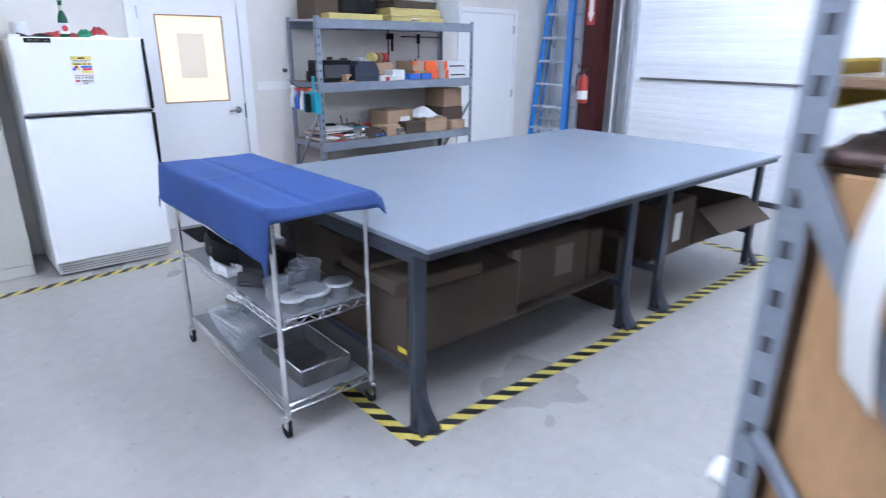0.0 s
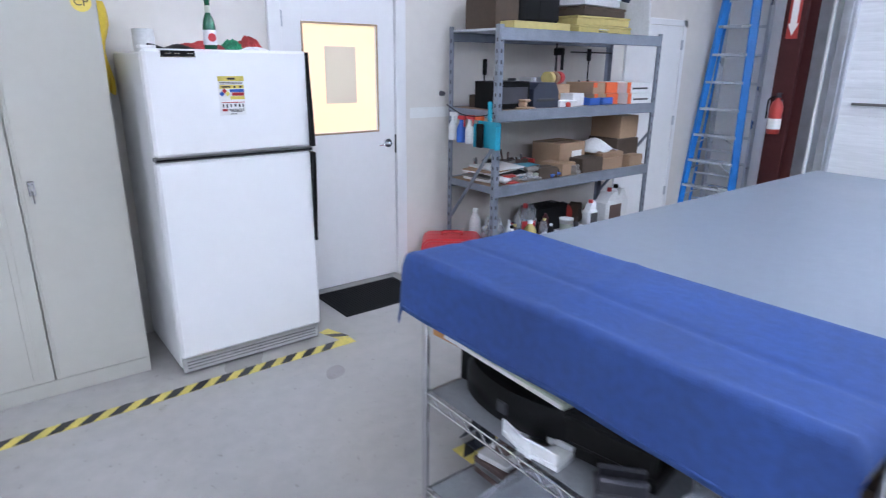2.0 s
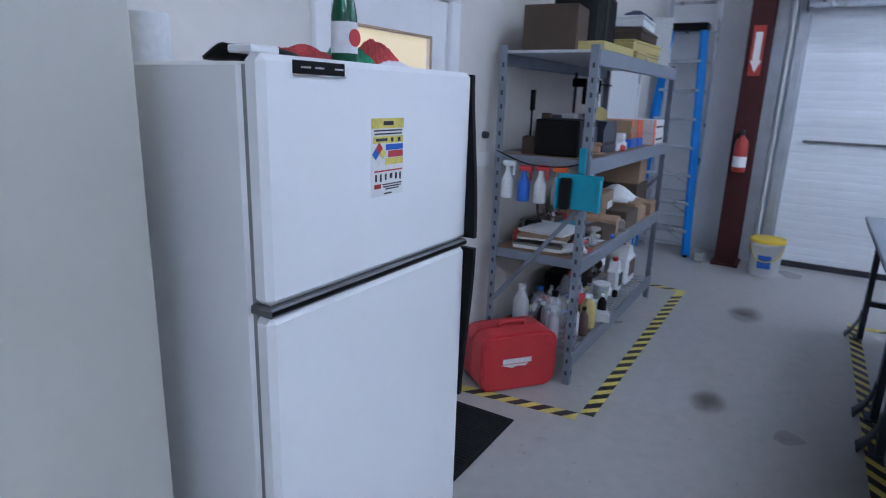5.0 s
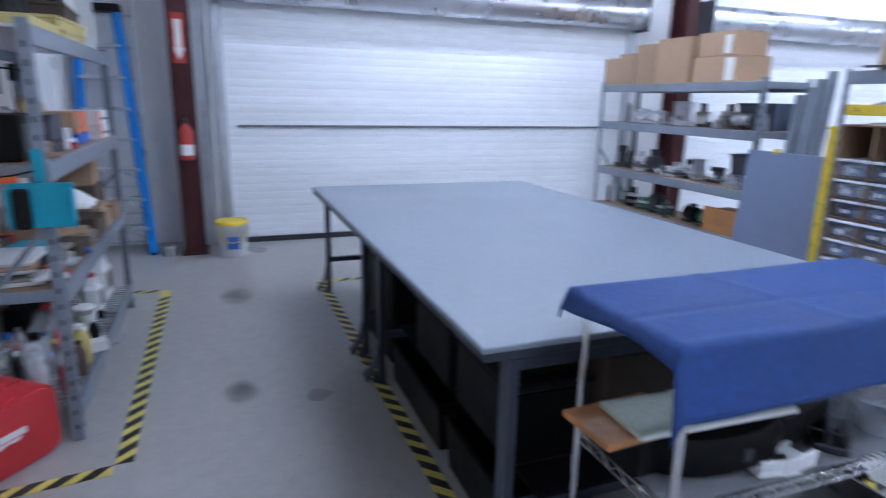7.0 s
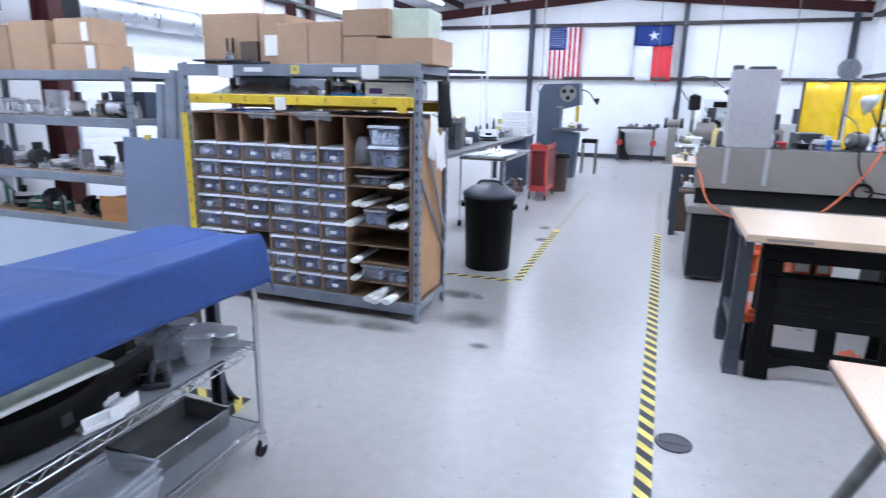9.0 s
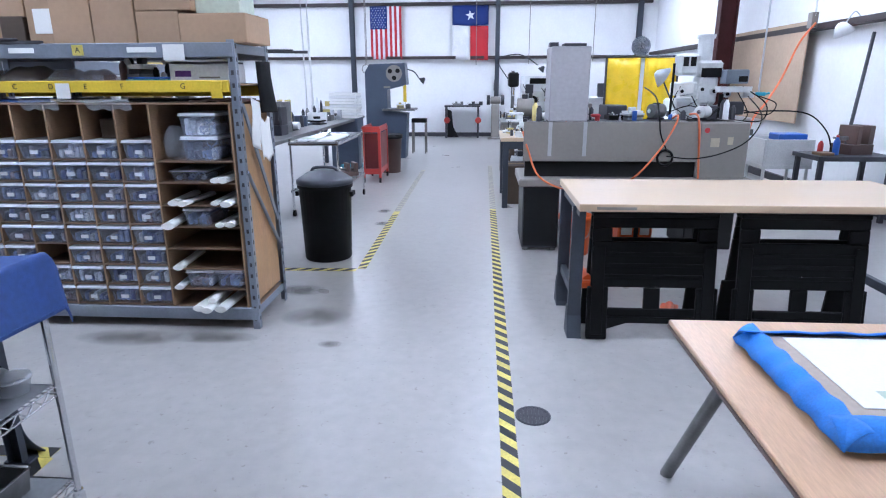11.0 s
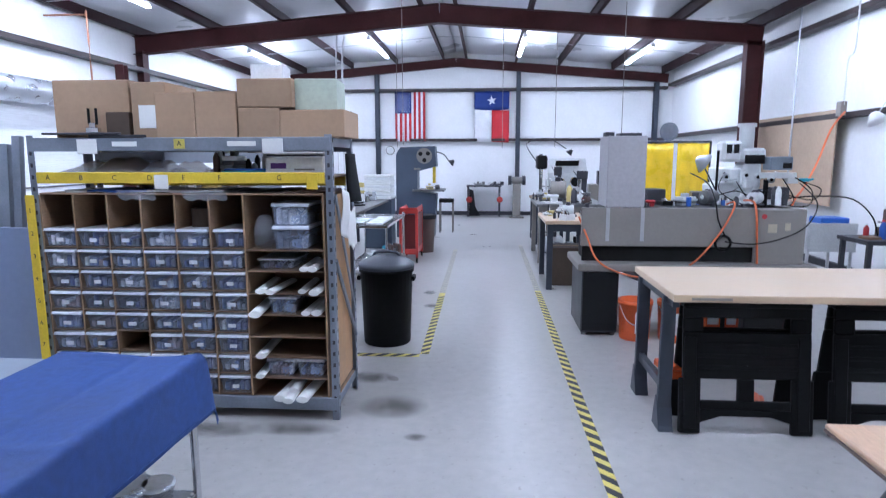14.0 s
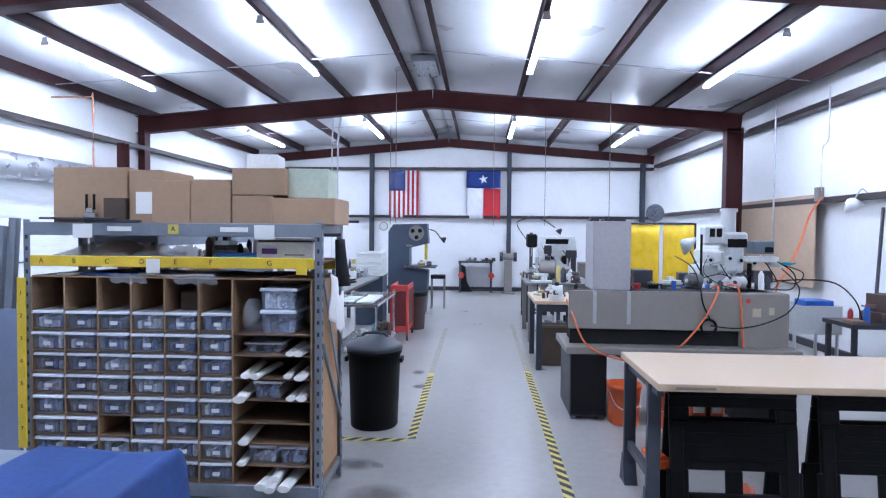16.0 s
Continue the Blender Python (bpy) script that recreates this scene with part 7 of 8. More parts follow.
# ---- folding table with a taped tray ----
FX, FY, FZ = -0.69, 4.12, 0.74
ob = thing("folding_table", (FX, FY, 0), "wood-grain folding table with tubular steel legs", "table")
part("tabletop", Mesh().box(-1.5, 0, FZ - 0.02, 0, 1.85, FZ, 0.004), LAMINATE, ob)
part("edge_band", Mesh().box(-1.5, -0.003, FZ - 0.032, 0.003, 1.85, FZ - 0.021, 0.002), BROWN, ob, "dark edge band")
for y0, y1 in ((0.2, -0.1), (1.35, 1.75)):
    for x in (-0.2, -1.3):
        xx = x + (0.11 if x > -1 else -0.11)
        part("leg", Mesh().cyl((x, y0, FZ - 0.03), (xx, y1, 0.0), 0.026, n=14), IRON, ob)
    part("leg_bar", Mesh().cyl((-0.2, y0 - (y0 - y1) * 0.35, 0.48), (-1.27, y0 - (y0 - y1) * 0.35, 0.48), 0.012, n=8), IRON, ob)
ob = thing("taped_tray", (FX - 0.57, FY + 0.52, FZ, 0, 0, 0), "shallow cardboard tray edged with blue masking tape", "tray")
part("tray", Mesh().box(-0.4, -0.3, 0, 0.4, 0.3, 0.045), CARD, ob)
part("board", Mesh().box(-0.38, -0.27, 0.047, 0.36, 0.26, 0.056), mat("grey_brown_board", (0.42, 0.34, 0.28), 0.6), ob)
g = Mesh().sheet(4, 40, lambda u, v: (0.36 + 0.06 * u + 0.003 * math.sin(30 * v), -0.32 + 0.64 * v, 0.074 - 0.055 * u * u + 0.003 * math.sin(41 * v + 2 * u)), 0.004)
part("tape_edge", g, mat("blue_masking_tape", (0.03, 0.2, 0.68), 0.6, 0, 0.15, 12, 0.1, 0.4, 40), ob, "crinkled blue masking tape")
g = Mesh().sheet(40, 4, lambda u, v: (-0.4 + 0.82 * u, 0.25 + 0.07 * v + 0.003 * math.sin(30 * u), 0.074 - 0.055 * v * v + 0.003 * math.sin(37 * u + v)), 0.004)
part("tape_edge", g, bpy.data.materials["blue_masking_tape"], ob, "crinkled blue masking tape")
g = Mesh().sheet(40, 4, lambda u, v: (-0.4 + 0.82 * u, -0.25 - 0.07 * v - 0.003 * math.sin(30 * u), 0.074 - 0.055 * v * v + 0.003 * math.sin(33 * u + v)), -0.004)
part("tape_edge", g, bpy.data.materials["blue_masking_tape"], ob, "crinkled blue masking tape")
pp = part("paper_sheet", Mesh().box(-0.02, -0.24, 0.058, 0.3, 0.19, 0.06, 0.0005), PAPER, ob, "white printed sheet")
part("print_bar", Mesh().box(0.0, 0.1, 0.0602, 0.22, 0.15, 0.0606, 0.0001), PALE_GREEN, pp)

ZONE = FAR
# ---- trash can ----
ob = thing("trash_can", (1.44, 0.99, 0), "large black plastic trash can with a dark domed lid", "trash can")
part("can", Mesh().lathe([(0.205, 0), (0.212, 0.01), (0.235, 0.66), (0.248, 0.66), (0.248, 0.7), (0.232, 0.7), (0.2, 0.05)], n=32), BLACK, ob)
ld = part("lid", Mesh().lathe([(0.25, 0.69), (0.254, 0.7), (0.254, 0.725), (0.228, 0.745), (0.155, 0.79), (0.08, 0.81), (0.02, 0.815)], n=32), mat("grey_lid_plastic", (0.022, 0.027, 0.038), 0.4), ob, "dark domed lid")
part("lid_handle", Mesh().tube([(-0.12, 0, 0.79), (-0.08, 0, 0.83), (0.08, 0, 0.83), (0.12, 0, 0.79)], 0.014), bpy.data.materials["grey_lid_plastic"], ld)
for s in (-1, 1):
    part("handle", Mesh().box(s * 0.232, -0.06, 0.58, s * 0.262, 0.06, 0.62), BLACK, ob)

# ---- lathe seen from its back ----
ob = thing("lathe", (-0.36, 0.55, 0), "grey metal lathe seen from the back, with splash guard", "lathe")
part("headstock_pedestal", Mesh().box(-0.34, -0.5, 0.03, 0.0, 0.15, 0.62, 0.01), mat("charcoal_paint", (0.035, 0.036, 0.042), 0.5), ob, "dark pedestal cabinet")
part("pedestal_face", Mesh().box(-0.33, 0.15, 0.05, -0.01, 0.156, 0.61), MATT_BLACK, ob)
for x in (-0.3, -0.04):
    part("levelling_foot", Mesh().cyl((x, 0.1, 0), (x, 0.1, 0.03), 0.03), IRON, ob)
part("tailstock_pedestal", Mesh().box(-2.0, -0.5, 0.0, -1.55, 0.02, 0.62, 0.01), MACHINE_D, ob)
part("chip_pan", Mesh().box(-2.1, -0.62, 0.62, 0.04, 0.17, 0.69, 0.01), MACHINE, ob, "grey chip pan")
part("bed", Mesh().box(-1.95, -0.45, 0.69, -0.05, -0.15, 0.88), MACHINE_D, ob)
part("back_guard", Mesh().box(-1.93, -0.02, 0.84, 0.0, 0.02, 1.205, 0.005), MACHINE, ob, "long grey sheet metal splash guard")
part("lower_guard", Mesh().box(-1.9, -0.08, 0.69, -0.02, -0.03, 0.84), MACHINE_D, ob)
part("end_guard", Mesh().prism([(-1.93, 0.69), (-2.0, 0.69), (-2.02, 1.2), (-1.93, 1.205)], -0.5, 0.02, "y"), MACHINE, ob)
part("end_housing", Mesh().box(-2.04, -0.5, 0.55, -1.6, 0.03, 1.2, 0.01), MACHINE, ob)
bd = part("electrical_box", Mesh().box(-0.58, -0.42, 1.207, -0.225, 0.0, 1.87, 0.008), mat("light_grey_sheet_metal", (0.40, 0.39, 0.41), 0.45, 0, 0.04, 2), ob, "tall light grey sheet metal cover")
for x in (-0.58, -0.26):
    part("hanger_strap", Mesh().box(x, 0.022, 0.89, x + 0.035, 0.0235, 1.207, 0.0005), bpy.data.materials["light_grey_sheet_metal"], bd)
part("top_clutter", Mesh().box(-0.55, -0.3, 1.872, -0.35, -0.1, 1.9).box(-0.3, -0.25, 1.872, -0.22, -0.12, 1.91), DARK_STEEL, bd)
part("warning_sticker", Mesh().cyl((-1.66, 0.0305, 1.13), (-1.66, 0.0325, 1.13), 0.024, n=16), RED, ob)
part("paper_sticker", Mesh().box(-1.78, 0.0305, 0.98, -1.7, 0.032, 1.06, 0.0005).box(-1.9, 0.0305, 1.0, -1.85, 0.032, 1.07, 0.0005), mat("faded_sticker", (0.45, 0.38, 0.28), 0.6), ob)
part("cable_coil", Mesh().tube([(-1.3 + 0.07 * math.cos(i * 0.8), 0.035, 0.88 + 0.07 * math.sin(i * 0.8)) for i in range(9)], 0.012), BLACK, ob)
# lathe head details above the guard
part("carriage", Mesh().box(-0.95, -0.42, 0.88, -0.65, -0.12, 1.16, 0.01), MACHINE, ob)
part("handwheel", Mesh().cyl((-0.8, -0.44, 1.0), (-0.8, -0.47, 1.0), 0.09, n=18), CHROME, ob)
for i, (x, w, h, c) in enumerate(((-0.75, 0.12, 0.1, RED), (-0.95, 0.2, 0.05, ALU), (-1.12, 0.1, 0.08, BLUE), (-1.35, 0.24, 0.06, BLUE), (-1.62, 0.12, 0.07, PLASTIC_W))):
    oddment(-0.36 + x + 0.05, 0.55 - 0.26, 1.161 if i == 0 else 0.88, w, 0.12, h + (0 if i == 0 else 0.33), 5 * i, "small tooling item on the lathe", "tooling", c, 60 + i, "tooling")
solid("air_hose", Mesh().tube([(-0.36, 0.4, 1.1), (-0.4, 0.62, 0.95), (-0.5, 0.72, 0.72), (-0.75, 0.74, 0.6), (-1.05, 0.74, 0.58), (-1.35, 0.7, 0.7), (-1.58, 0.66, 0.95), (-1.72, 0.6, 1.17), (-1.76, 0.53, 1.26), (-1.78, 0.3, 1.22)], 0.009), HOSE, "orange rubber air hose looped over the lathe", "hose")
solid("air_hose", Mesh().tube([(-1.98, 0.6, 0.62), (-1.96, 0.6, 0.9), (-1.93, 0.58, 1.24), (-1.94, 0.3, 1.26)], 0.01), HOSE, "orange air hose hanging over the splash guard", "hose")
solid("air_hose", Mesh().tube([(-4.42, -2.6, 2.3), (-4.2, -2.5, 2.05), (-3.9, -2.2, 1.6), (-3.6, -1.9, 1.28), (-3.35, -1.65, 1.05), (-3.3, -1.6, 0.5), (-3.3, -1.58, 0.0)], 0.014), HOSE, "orange air hose dropping from the wall", "hose")
solid("air_hose", Mesh().tube([(-1.05, -0.2, 1.9), (-0.98, -0.1, 1.6), (-0.85, 0.0, 1.38), (-0.8, 0.1, 1.2), (-0.9, 0.12, 1.0)], 0.012), HOSE, "orange coiled hose beside the sheet metal cover", "hose")
solid("power_cable", Mesh().tube([(-2.5, 0.2, 1.42), (-2.52, 0.5, 1.25), (-2.38, 0.62, 1.05), (-2.15, 0.64, 0.93), (-1.9, 0.64, 0.88), (-1.66, 0.63, 0.9)], 0.006), BLACK, "black power cable lying over the guard", "cable")
solid("power_cable", Mesh().tube([(-1.72, -0.6, 1.5), (-1.66, 0.1, 1.42), (-1.6, 0.5, 1.27), (-1.6, 0.6, 1.1), (-1.66, 0.63, 0.95)], 0.007), BLACK, "black power cable hanging over the lathe", "cable")


def pail5(x, y, lb="orange plastic five gallon bucket"):
    ob = thing("orange_bucket", (x, y, 0), lb, "bucket", "orange buckets")
    part("bucket", Mesh().lathe([(0.13, 0), (0.135, 0.01), (0.15, 0.33), (0.158, 0.33), (0.158, 0.37), (0.145, 0.37), (0.12, 0.03)], n=24), ORANGE, ob)
    part("bail", Mesh().tube([(-0.15, 0.03, 0.32), (-0.1, 0.14, 0.2), (0, 0.17, 0.16), (0.1, 0.14, 0.2), (0.15, 0.03, 0.32)], 0.004), GALV, ob)
    part("print_bar", Mesh().box(-0.03, 0.139, 0.08, 0.03, 0.15, 0.28), PAPER, ob)
    return ob


pail5(-0.85, 0.74)
pail5(-1.2, 0.77)
carton(-0.78, 0.2, 0, 0.2, 0.2, 0.2, 0, PLASTIC_W, "white carton behind the bucket", tape_on=False)

# ---- vertical mill ----
ob = thing("milling_machine", (-2.5, -1.2, 0), "pale grey vertical milling machine with control boxes", "milling machine")
part("column", Mesh().box(-0.2, -0.7, 0.0, 0.2, -0.2, 1.35, 0.03), MILL, ob)
part("base", Mesh().box(-0.3, -0.75, 0, 0.3, 0.4, 0.18, 0.02), MILL, ob)
part("knee", Mesh().box(-0.16, -0.2, 0.55, 0.16, 0.25, 0.85, 0.02), MILL, ob)
part("table", Mesh().box(-0.6, -0.02, 0.95, 0.6, 0.22, 1.02).box(-0.2, -0.1, 0.85, 0.2, 0.25, 0.95), IRON, ob)
part("ram", Mesh().box(-0.13, -0.7, 1.38, 0.13, 0.25, 1.55, 0.02), MILL, ob)
hd = part("head", Mesh().box(-0.1, 0.05, 1.3, 0.1, 0.34, 1.62, 0.03).box(-0.14, 0.05, 1.62, 0.14, 0.34, 1.78, 0.03).cyl((0, 0.2, 1.35), (0, 0.2, 1.12), 0.06, n=18), MILL, ob)
part("motor", Mesh().cyl((0.03, 0.18, 1.78), (0.03, 0.18, 2.02), 0.082, n=22).cyl((0.03, 0.18, 2.02), (0.03, 0.18, 2.06), 0.1, n=22), MILL, hd, "round motor housing")
part("step_guard", Mesh().box(0.12, 0.1, 1.62, 0.34, 0.32, 1.86, 0.03), MILL, hd)
part("guard_window", Mesh().box(0.16, 0.321, 1.72, 0.22, 0.325, 1.82).box(0.24, 0.321, 1.72, 0.3, 0.325, 1.82), MACHINE_D, hd)
part("belt_slot", Mesh().box(-0.12, 0.341, 1.6, 0.1, 0.345, 1.7), MATT_BLACK, hd)
part("quill_lever", Mesh().cyl((-0.14, 0.2, 1.45), (-0.3, 0.3, 1.5), 0.01).cyl((0.14, 0.25, 1.42), (0.3, 0.34, 1.4), 0.01), CHROME, hd)
for x, z in ((-0.05, 1.45), (0.08, 1.47), (0.3, 1.45), (-0.2, 1.42)):
    part("dial", Mesh().cyl((x, 0.34, z), (x, 0.37, z), 0.04, n=16), MILL, hd)
    part("dial_cap", Mesh().cyl((x, 0.37, z), (x, 0.375, z), 0.02, n=12), BLACK, hd)
bx = part("drive_box", Mesh().box(-0.36, 0.3, 1.53, -0.12, 0.5, 1.68, 0.01), mat("blue_grey_box", (0.16, 0.19, 0.23), 0.4), ob, "blue-grey control box")
part("box_face", Mesh().box(-0.345, 0.501, 1.55, -0.25, 0.506, 1.61, 0.001), MACHINE_D, bx)
part("box_shelf", Mesh().box(-0.4, 0.3, 1.44, -0.06, 0.52, 1.5).box(-0.46, 0.36, 1.38, -0.34, 0.44, 1.44), MILL, bx)
part("support_arm", Mesh().cyl((-0.1, 0.46, 0.9), (-0.1, 0.46, 1.42), 0.026).cyl((0.42, 0.4, 0.95), (0.42, 0.4, 1.75), 0.014), BLACK, ob)
part("readout", Mesh().box(-0.35, 0.4, 1.2, -0.12, 0.5, 1.34, 0.01), DARK_STEEL, ob)
for i, (x, y, w, h, c) in enumerate(((0.35, 0.1, 0.14, 0.2, PLASTIC_W), (0.5, 0.1, 0.12, 0.1, BLUE), (-0.4, 0.1, 0.2, 0.14, IRON), (0.2, 0.1, 0.16, 0.24, MILL))):
    oddment(-2.5 + x, -1.2 + y, 1.021, w, 0.12, h, 8 * i, "vise and tooling on the mill table", "tooling", c, 90 + i, "tooling")
ob = thing("work_lamp", (-2.2, -1.4, 0), "metal reflector lamp on a bent arm", "lamp")
part("arm", Mesh().tube([(-0.2, 0.2, 1.02), (-0.05, 0.1, 1.3), (0.05, 0.0, 1.55)], 0.01), DARK_STEEL, ob)
part("shade", Mesh(pose(0.05, 0.0, 1.6, 0, 60, 0)).lathe([(0.03, 0.12), (0.05, 0.1), (0.13, 0.0), (0.125, 0.0), (0.045, 0.09)], n=20), ALU, ob)

# coolant lines, cables and small tooling round the mill and lathe
mill = bpy.context.scene.objects["milling_machine"]
for pts, r in (([(-0.25, 0.5, 1.45), (-0.35, 0.6, 1.2), (-0.15, 0.62, 1.1), (0.1, 0.55, 1.2), (0.2, 0.4, 1.4)], 0.006), ([(-0.3, 0.5, 1.5), (-0.55, 0.55, 1.32), (-0.5, 0.6, 1.14), (-0.2, 0.55, 1.15)], 0.007),
               ([(0.3, 0.3, 1.5), (0.42, 0.5, 1.3), (0.15, 0.6, 1.15), (-0.1, 0.55, 1.3)], 0.005), ([(-0.12, 0.5, 1.34), (0.05, 0.6, 1.22), (0.25, 0.55, 1.3), (0.4, 0.3, 1.22)], 0.006), ([(-0.35, 0.45, 1.25), (-0.6, 0.5, 1.2), (-0.68, 0.5, 1.32), (-0.5, 0.45, 1.4)], 0.006)):
    part("loose_cable", Mesh().tube(pts, r), BLACK, mill, "loose black cable")
part("air_fitting", Mesh().box(-0.58, 0.42, 1.4, -0.47, 0.46, 1.44, 0.008).cyl((-0.62, 0.44, 1.43), (-0.58, 0.44, 1.42), 0.012), TEAL, mill, "teal plastic air fitting")
part("coolant_funnel", Mesh(pose(0.2, 0.45, 1.2, 0, -70, 0)).lathe([(0.02, 0.0), (0.025, 0.04), (0.06, 0.1), (0.056, 0.1)], n=16), PLASTIC_W, mill, "white plastic funnel")
part("pull_handle", Mesh().cyl((0.12, 0.36, 1.36), (0.24, 0.44, 1.3), 0.008).cyl((-0.1, 0.36, 1.3), (-0.2, 0.46, 1.26), 0.008).cyl((0.0, 0.36, 1.34), (0.06, 0.48, 1.28), 0.008), CHROME, mill, "chrome pull handle")
solid("power_cable", Mesh().tube([(-2.85, -0.7, 1.22), (-3.2, -0.75, 1.24), (-3.6, -0.82, 1.2), (-3.85, -0.85, 1.0), (-3.95, -0.88, 0.77)], 0.008), BLACK, "black power cable strung from the mill to the stand", "cable")
rnd = random.Random(77)
shop = (DARK_STEEL, BLACK, MILL, IRON, PLASTIC_W, MACHINE_B, PALE_YELLOW, MACHINE, BROWN, ALU)
for x0, y0, x1, y1, z, n in ((-0.8, -2.3, -0.25, -1.3, 0.89, 7), (-1.3, -4.5, -0.3, -3.25, 0.95, 16), (-1.05, -6.3, -0.4, -5.35, 0.9, 8)):
    for i in range(n):
        oddment(rnd.uniform(x0, x1), y0 + (y1 - y0) * (i + 0.5) / n, z, rnd.uniform(0.07, 0.18), rnd.uniform(0.06, 0.13), rnd.uniform(0.04, 0.2), rnd.uniform(-40, 40), "small tooling crowded on the bench", "tooling", rnd.choice(shop), rnd.randint(0, 999), "tooling")
for x, y, w, h, c in ((-0.7, -3.5, 0.4, 0.3, MACHINE_B), (-0.6, -4.2, 0.35, 0.4, MILL), (-1.0, -3.9, 0.3, 0.35, BLACK), (-0.6, -5.8, 0.4, 0.35, DARK_CARD)):
    oddment(x, y, 0, w, w * 0.8, h, 8, "machine part stored under the bench", "machine part", c, int(100 * w + 10 * h), "machine_part")
for i, (x, w, h, c) in enumerate(((-0.66, 0.12, 0.14, IRON), (-0.9, 0.14, 0.1, BLACK), (-1.08, 0.2, 0.12, MILL), (-1.3, 0.16, 0.16, IRON), (-1.52, 0.2, 0.1, BLUE), (-1.75, 0.16, 0.14, PLASTIC_W), (-1.98, 0.14, 0.2, DARK_STEEL))):
    oddment(x - 0.36, 0.14, 1.2, w, 0.14, h, 9 * i, "tooling set on top of the lathe guard", "tooling", c, 500 + i, "tooling")
part("tool_shelf", Mesh().box(-2.0, -0.5, 1.185, -0.6, -0.025, 1.2), MACHINE_D, bpy.context.scene.objects["lathe"])

# ---- yellow welding screen ----
ob = thing("welding_screen", (-2.3, -3.2, 0), "yellow translucent welding curtain on a steel frame", "welding screen")
part("frame", Mesh().cyl((-0.55, 0, 0), (-0.55, 0, 1.92), 0.016).cyl((0.5, 0, 0), (0.5, 0, 1.92), 0.016).cyl((-0.55, 0, 1.91), (0.5, 0, 1.91), 0.016), DARK_STEEL, ob)
part("curtain", Mesh().sheet(30, 8, lambda u, v: (-0.54 + 0.48 * u, 0.008 * math.sin(20 * u), 1.89 - 1.55 * v), 0.003), WELD_YELLOW, ob)
part("curtain", Mesh().sheet(30, 8, lambda u, v: (0.0 + 0.49 * u, 0.012 * math.sin(9 * u + 1), 1.89 - 1.35 * v), 0.003), WELD_YELLOW, ob)
ob = thing("shop_fan", (-2.62, -4.6, 0), "round grey pedestal shop fan", "fan")
part("pole", Mesh().cyl((0, 0, 0.03), (0, 0, 2.0), 0.012).lathe([(0.22, 0), (0.22, 0.02), (0.03, 0.04)], n=20), DARK_STEEL, ob)
g = Mesh()
for k in range(10):
    r = 0.02 + 0.0145 * k
    g.tube([(r * math.cos(a * math.pi / 10), 0.06, 2.12 + r * math.sin(a * math.pi / 10)) for a in range(21)], 0.003, 5)
part("grille", g, GALV, ob)
part("hub", Mesh().cyl((0, -0.12, 2.12), (0, 0.06, 2.12), 0.06, n=16), DARK_STEEL, ob)
part("rear_guard", Mesh(pose(0, 0.0, 2.12, 90, 0, 0)).lathe([(0.07, 0.08), (0.145, 0.02), (0.16, -0.04), (0.155, -0.04)], n=24), MACHINE_B, ob)

# ---- right wall: plywood sheet, conduit, lamp, black stand ----
solid("plywood_sheet", Mesh().box(XL + 0.17, -5.55, 0.95, XL + 0.195, -2.95, 2.36), mat("tan_hardboard", (0.46, 0.34, 0.24), 0.7, 0, 0.08, 1.5, 0.04), "brown board fixed over the wall girt", "board", kind="structure")
solid("conduit", Mesh().cyl((-4.4, -4.0, 1.3), (-4.4, -4.0, 4.05), 0.014), GALV, "grey conduit on the side wall", "conduit", kind="structure")
solid("conduit", Mesh().tube([(-4.45, -2.7, 2.4), (-4.45, -2.7, 3.0), (-4.45, -2.55, 3.15), (-4.45, -2.55, 3.9)], 0.012), PLASTIC_W, "white bent conduit on the side wall", "conduit", kind="structure")
ob = thing("junction_box", (-4.46, -2.75, 2.25), "grey junction box on the wall girt", "junction box")
part("box", Mesh().box(-0.03, -0.06, 0, 0.05, 0.06, 0.2), MACHINE, ob)
ob = thing("wall_lamp", (-4.4, -1.66, 2.1), "white swing-arm lamp clamped to the wall girt", "lamp")
part("shade", Mesh(pose(0.1, 0, 0, 0, 30, 0)).lathe([(0.03, 0.14), (0.06, 0.12), (0.12, 0.0), (0.115, 0.0), (0.05, 0.11)], n=20), WHITE, ob)
part("arm", Mesh().tube([(-0.05, 0, 0.2), (0.02, 0, 0.25), (0.1, 0, 0.13)], 0.008), GALV, ob)
ob = thing("black_stand", (-3.98, -0.9, 0), "black steel stand carrying a dark vise", "stand")
part("top", Mesh().box(-0.55, -0.3, 0.70, 0.3, 0.3, 0.75), DARK_STEEL, ob)
for x in (-0.5, 0.25):
    for y in (-0.25, 0.25):
        part("leg", Mesh().box(x - 0.025, y - 0.025, 0, x + 0.025, y + 0.025, 0.70), DARK_STEEL, ob)
part("low_shelf", Mesh().box(-0.5, -0.27, 0.2, 0.25, 0.27, 0.23), DARK_STEEL, ob)
oddment(-4.2, -0.95, 0.75, 0.3, 0.3, 0.32, 15, "dark cast iron bench vise", "vise", BROWN, 201, "bench_vise")
bottle(-3.95, -0.8, 0.75, 0.22, 0.035, BLUE, RED, "blue spray bottle on the stand")
bottle(-3.86, -0.95, 0.75, 0.16, 0.03, RED, PLASTIC_W, "red bottle on the stand")
carton(-3.82, -0.8, 0.75, 0.16, 0.16, 0.03, 5, PLY, "flat wooden block on the stand", tape_on=False, name="wood_block")
ob = thing("utility_sink", (-3.75, -1.7, 0), "white plastic utility tub with a blue tray", "sink")
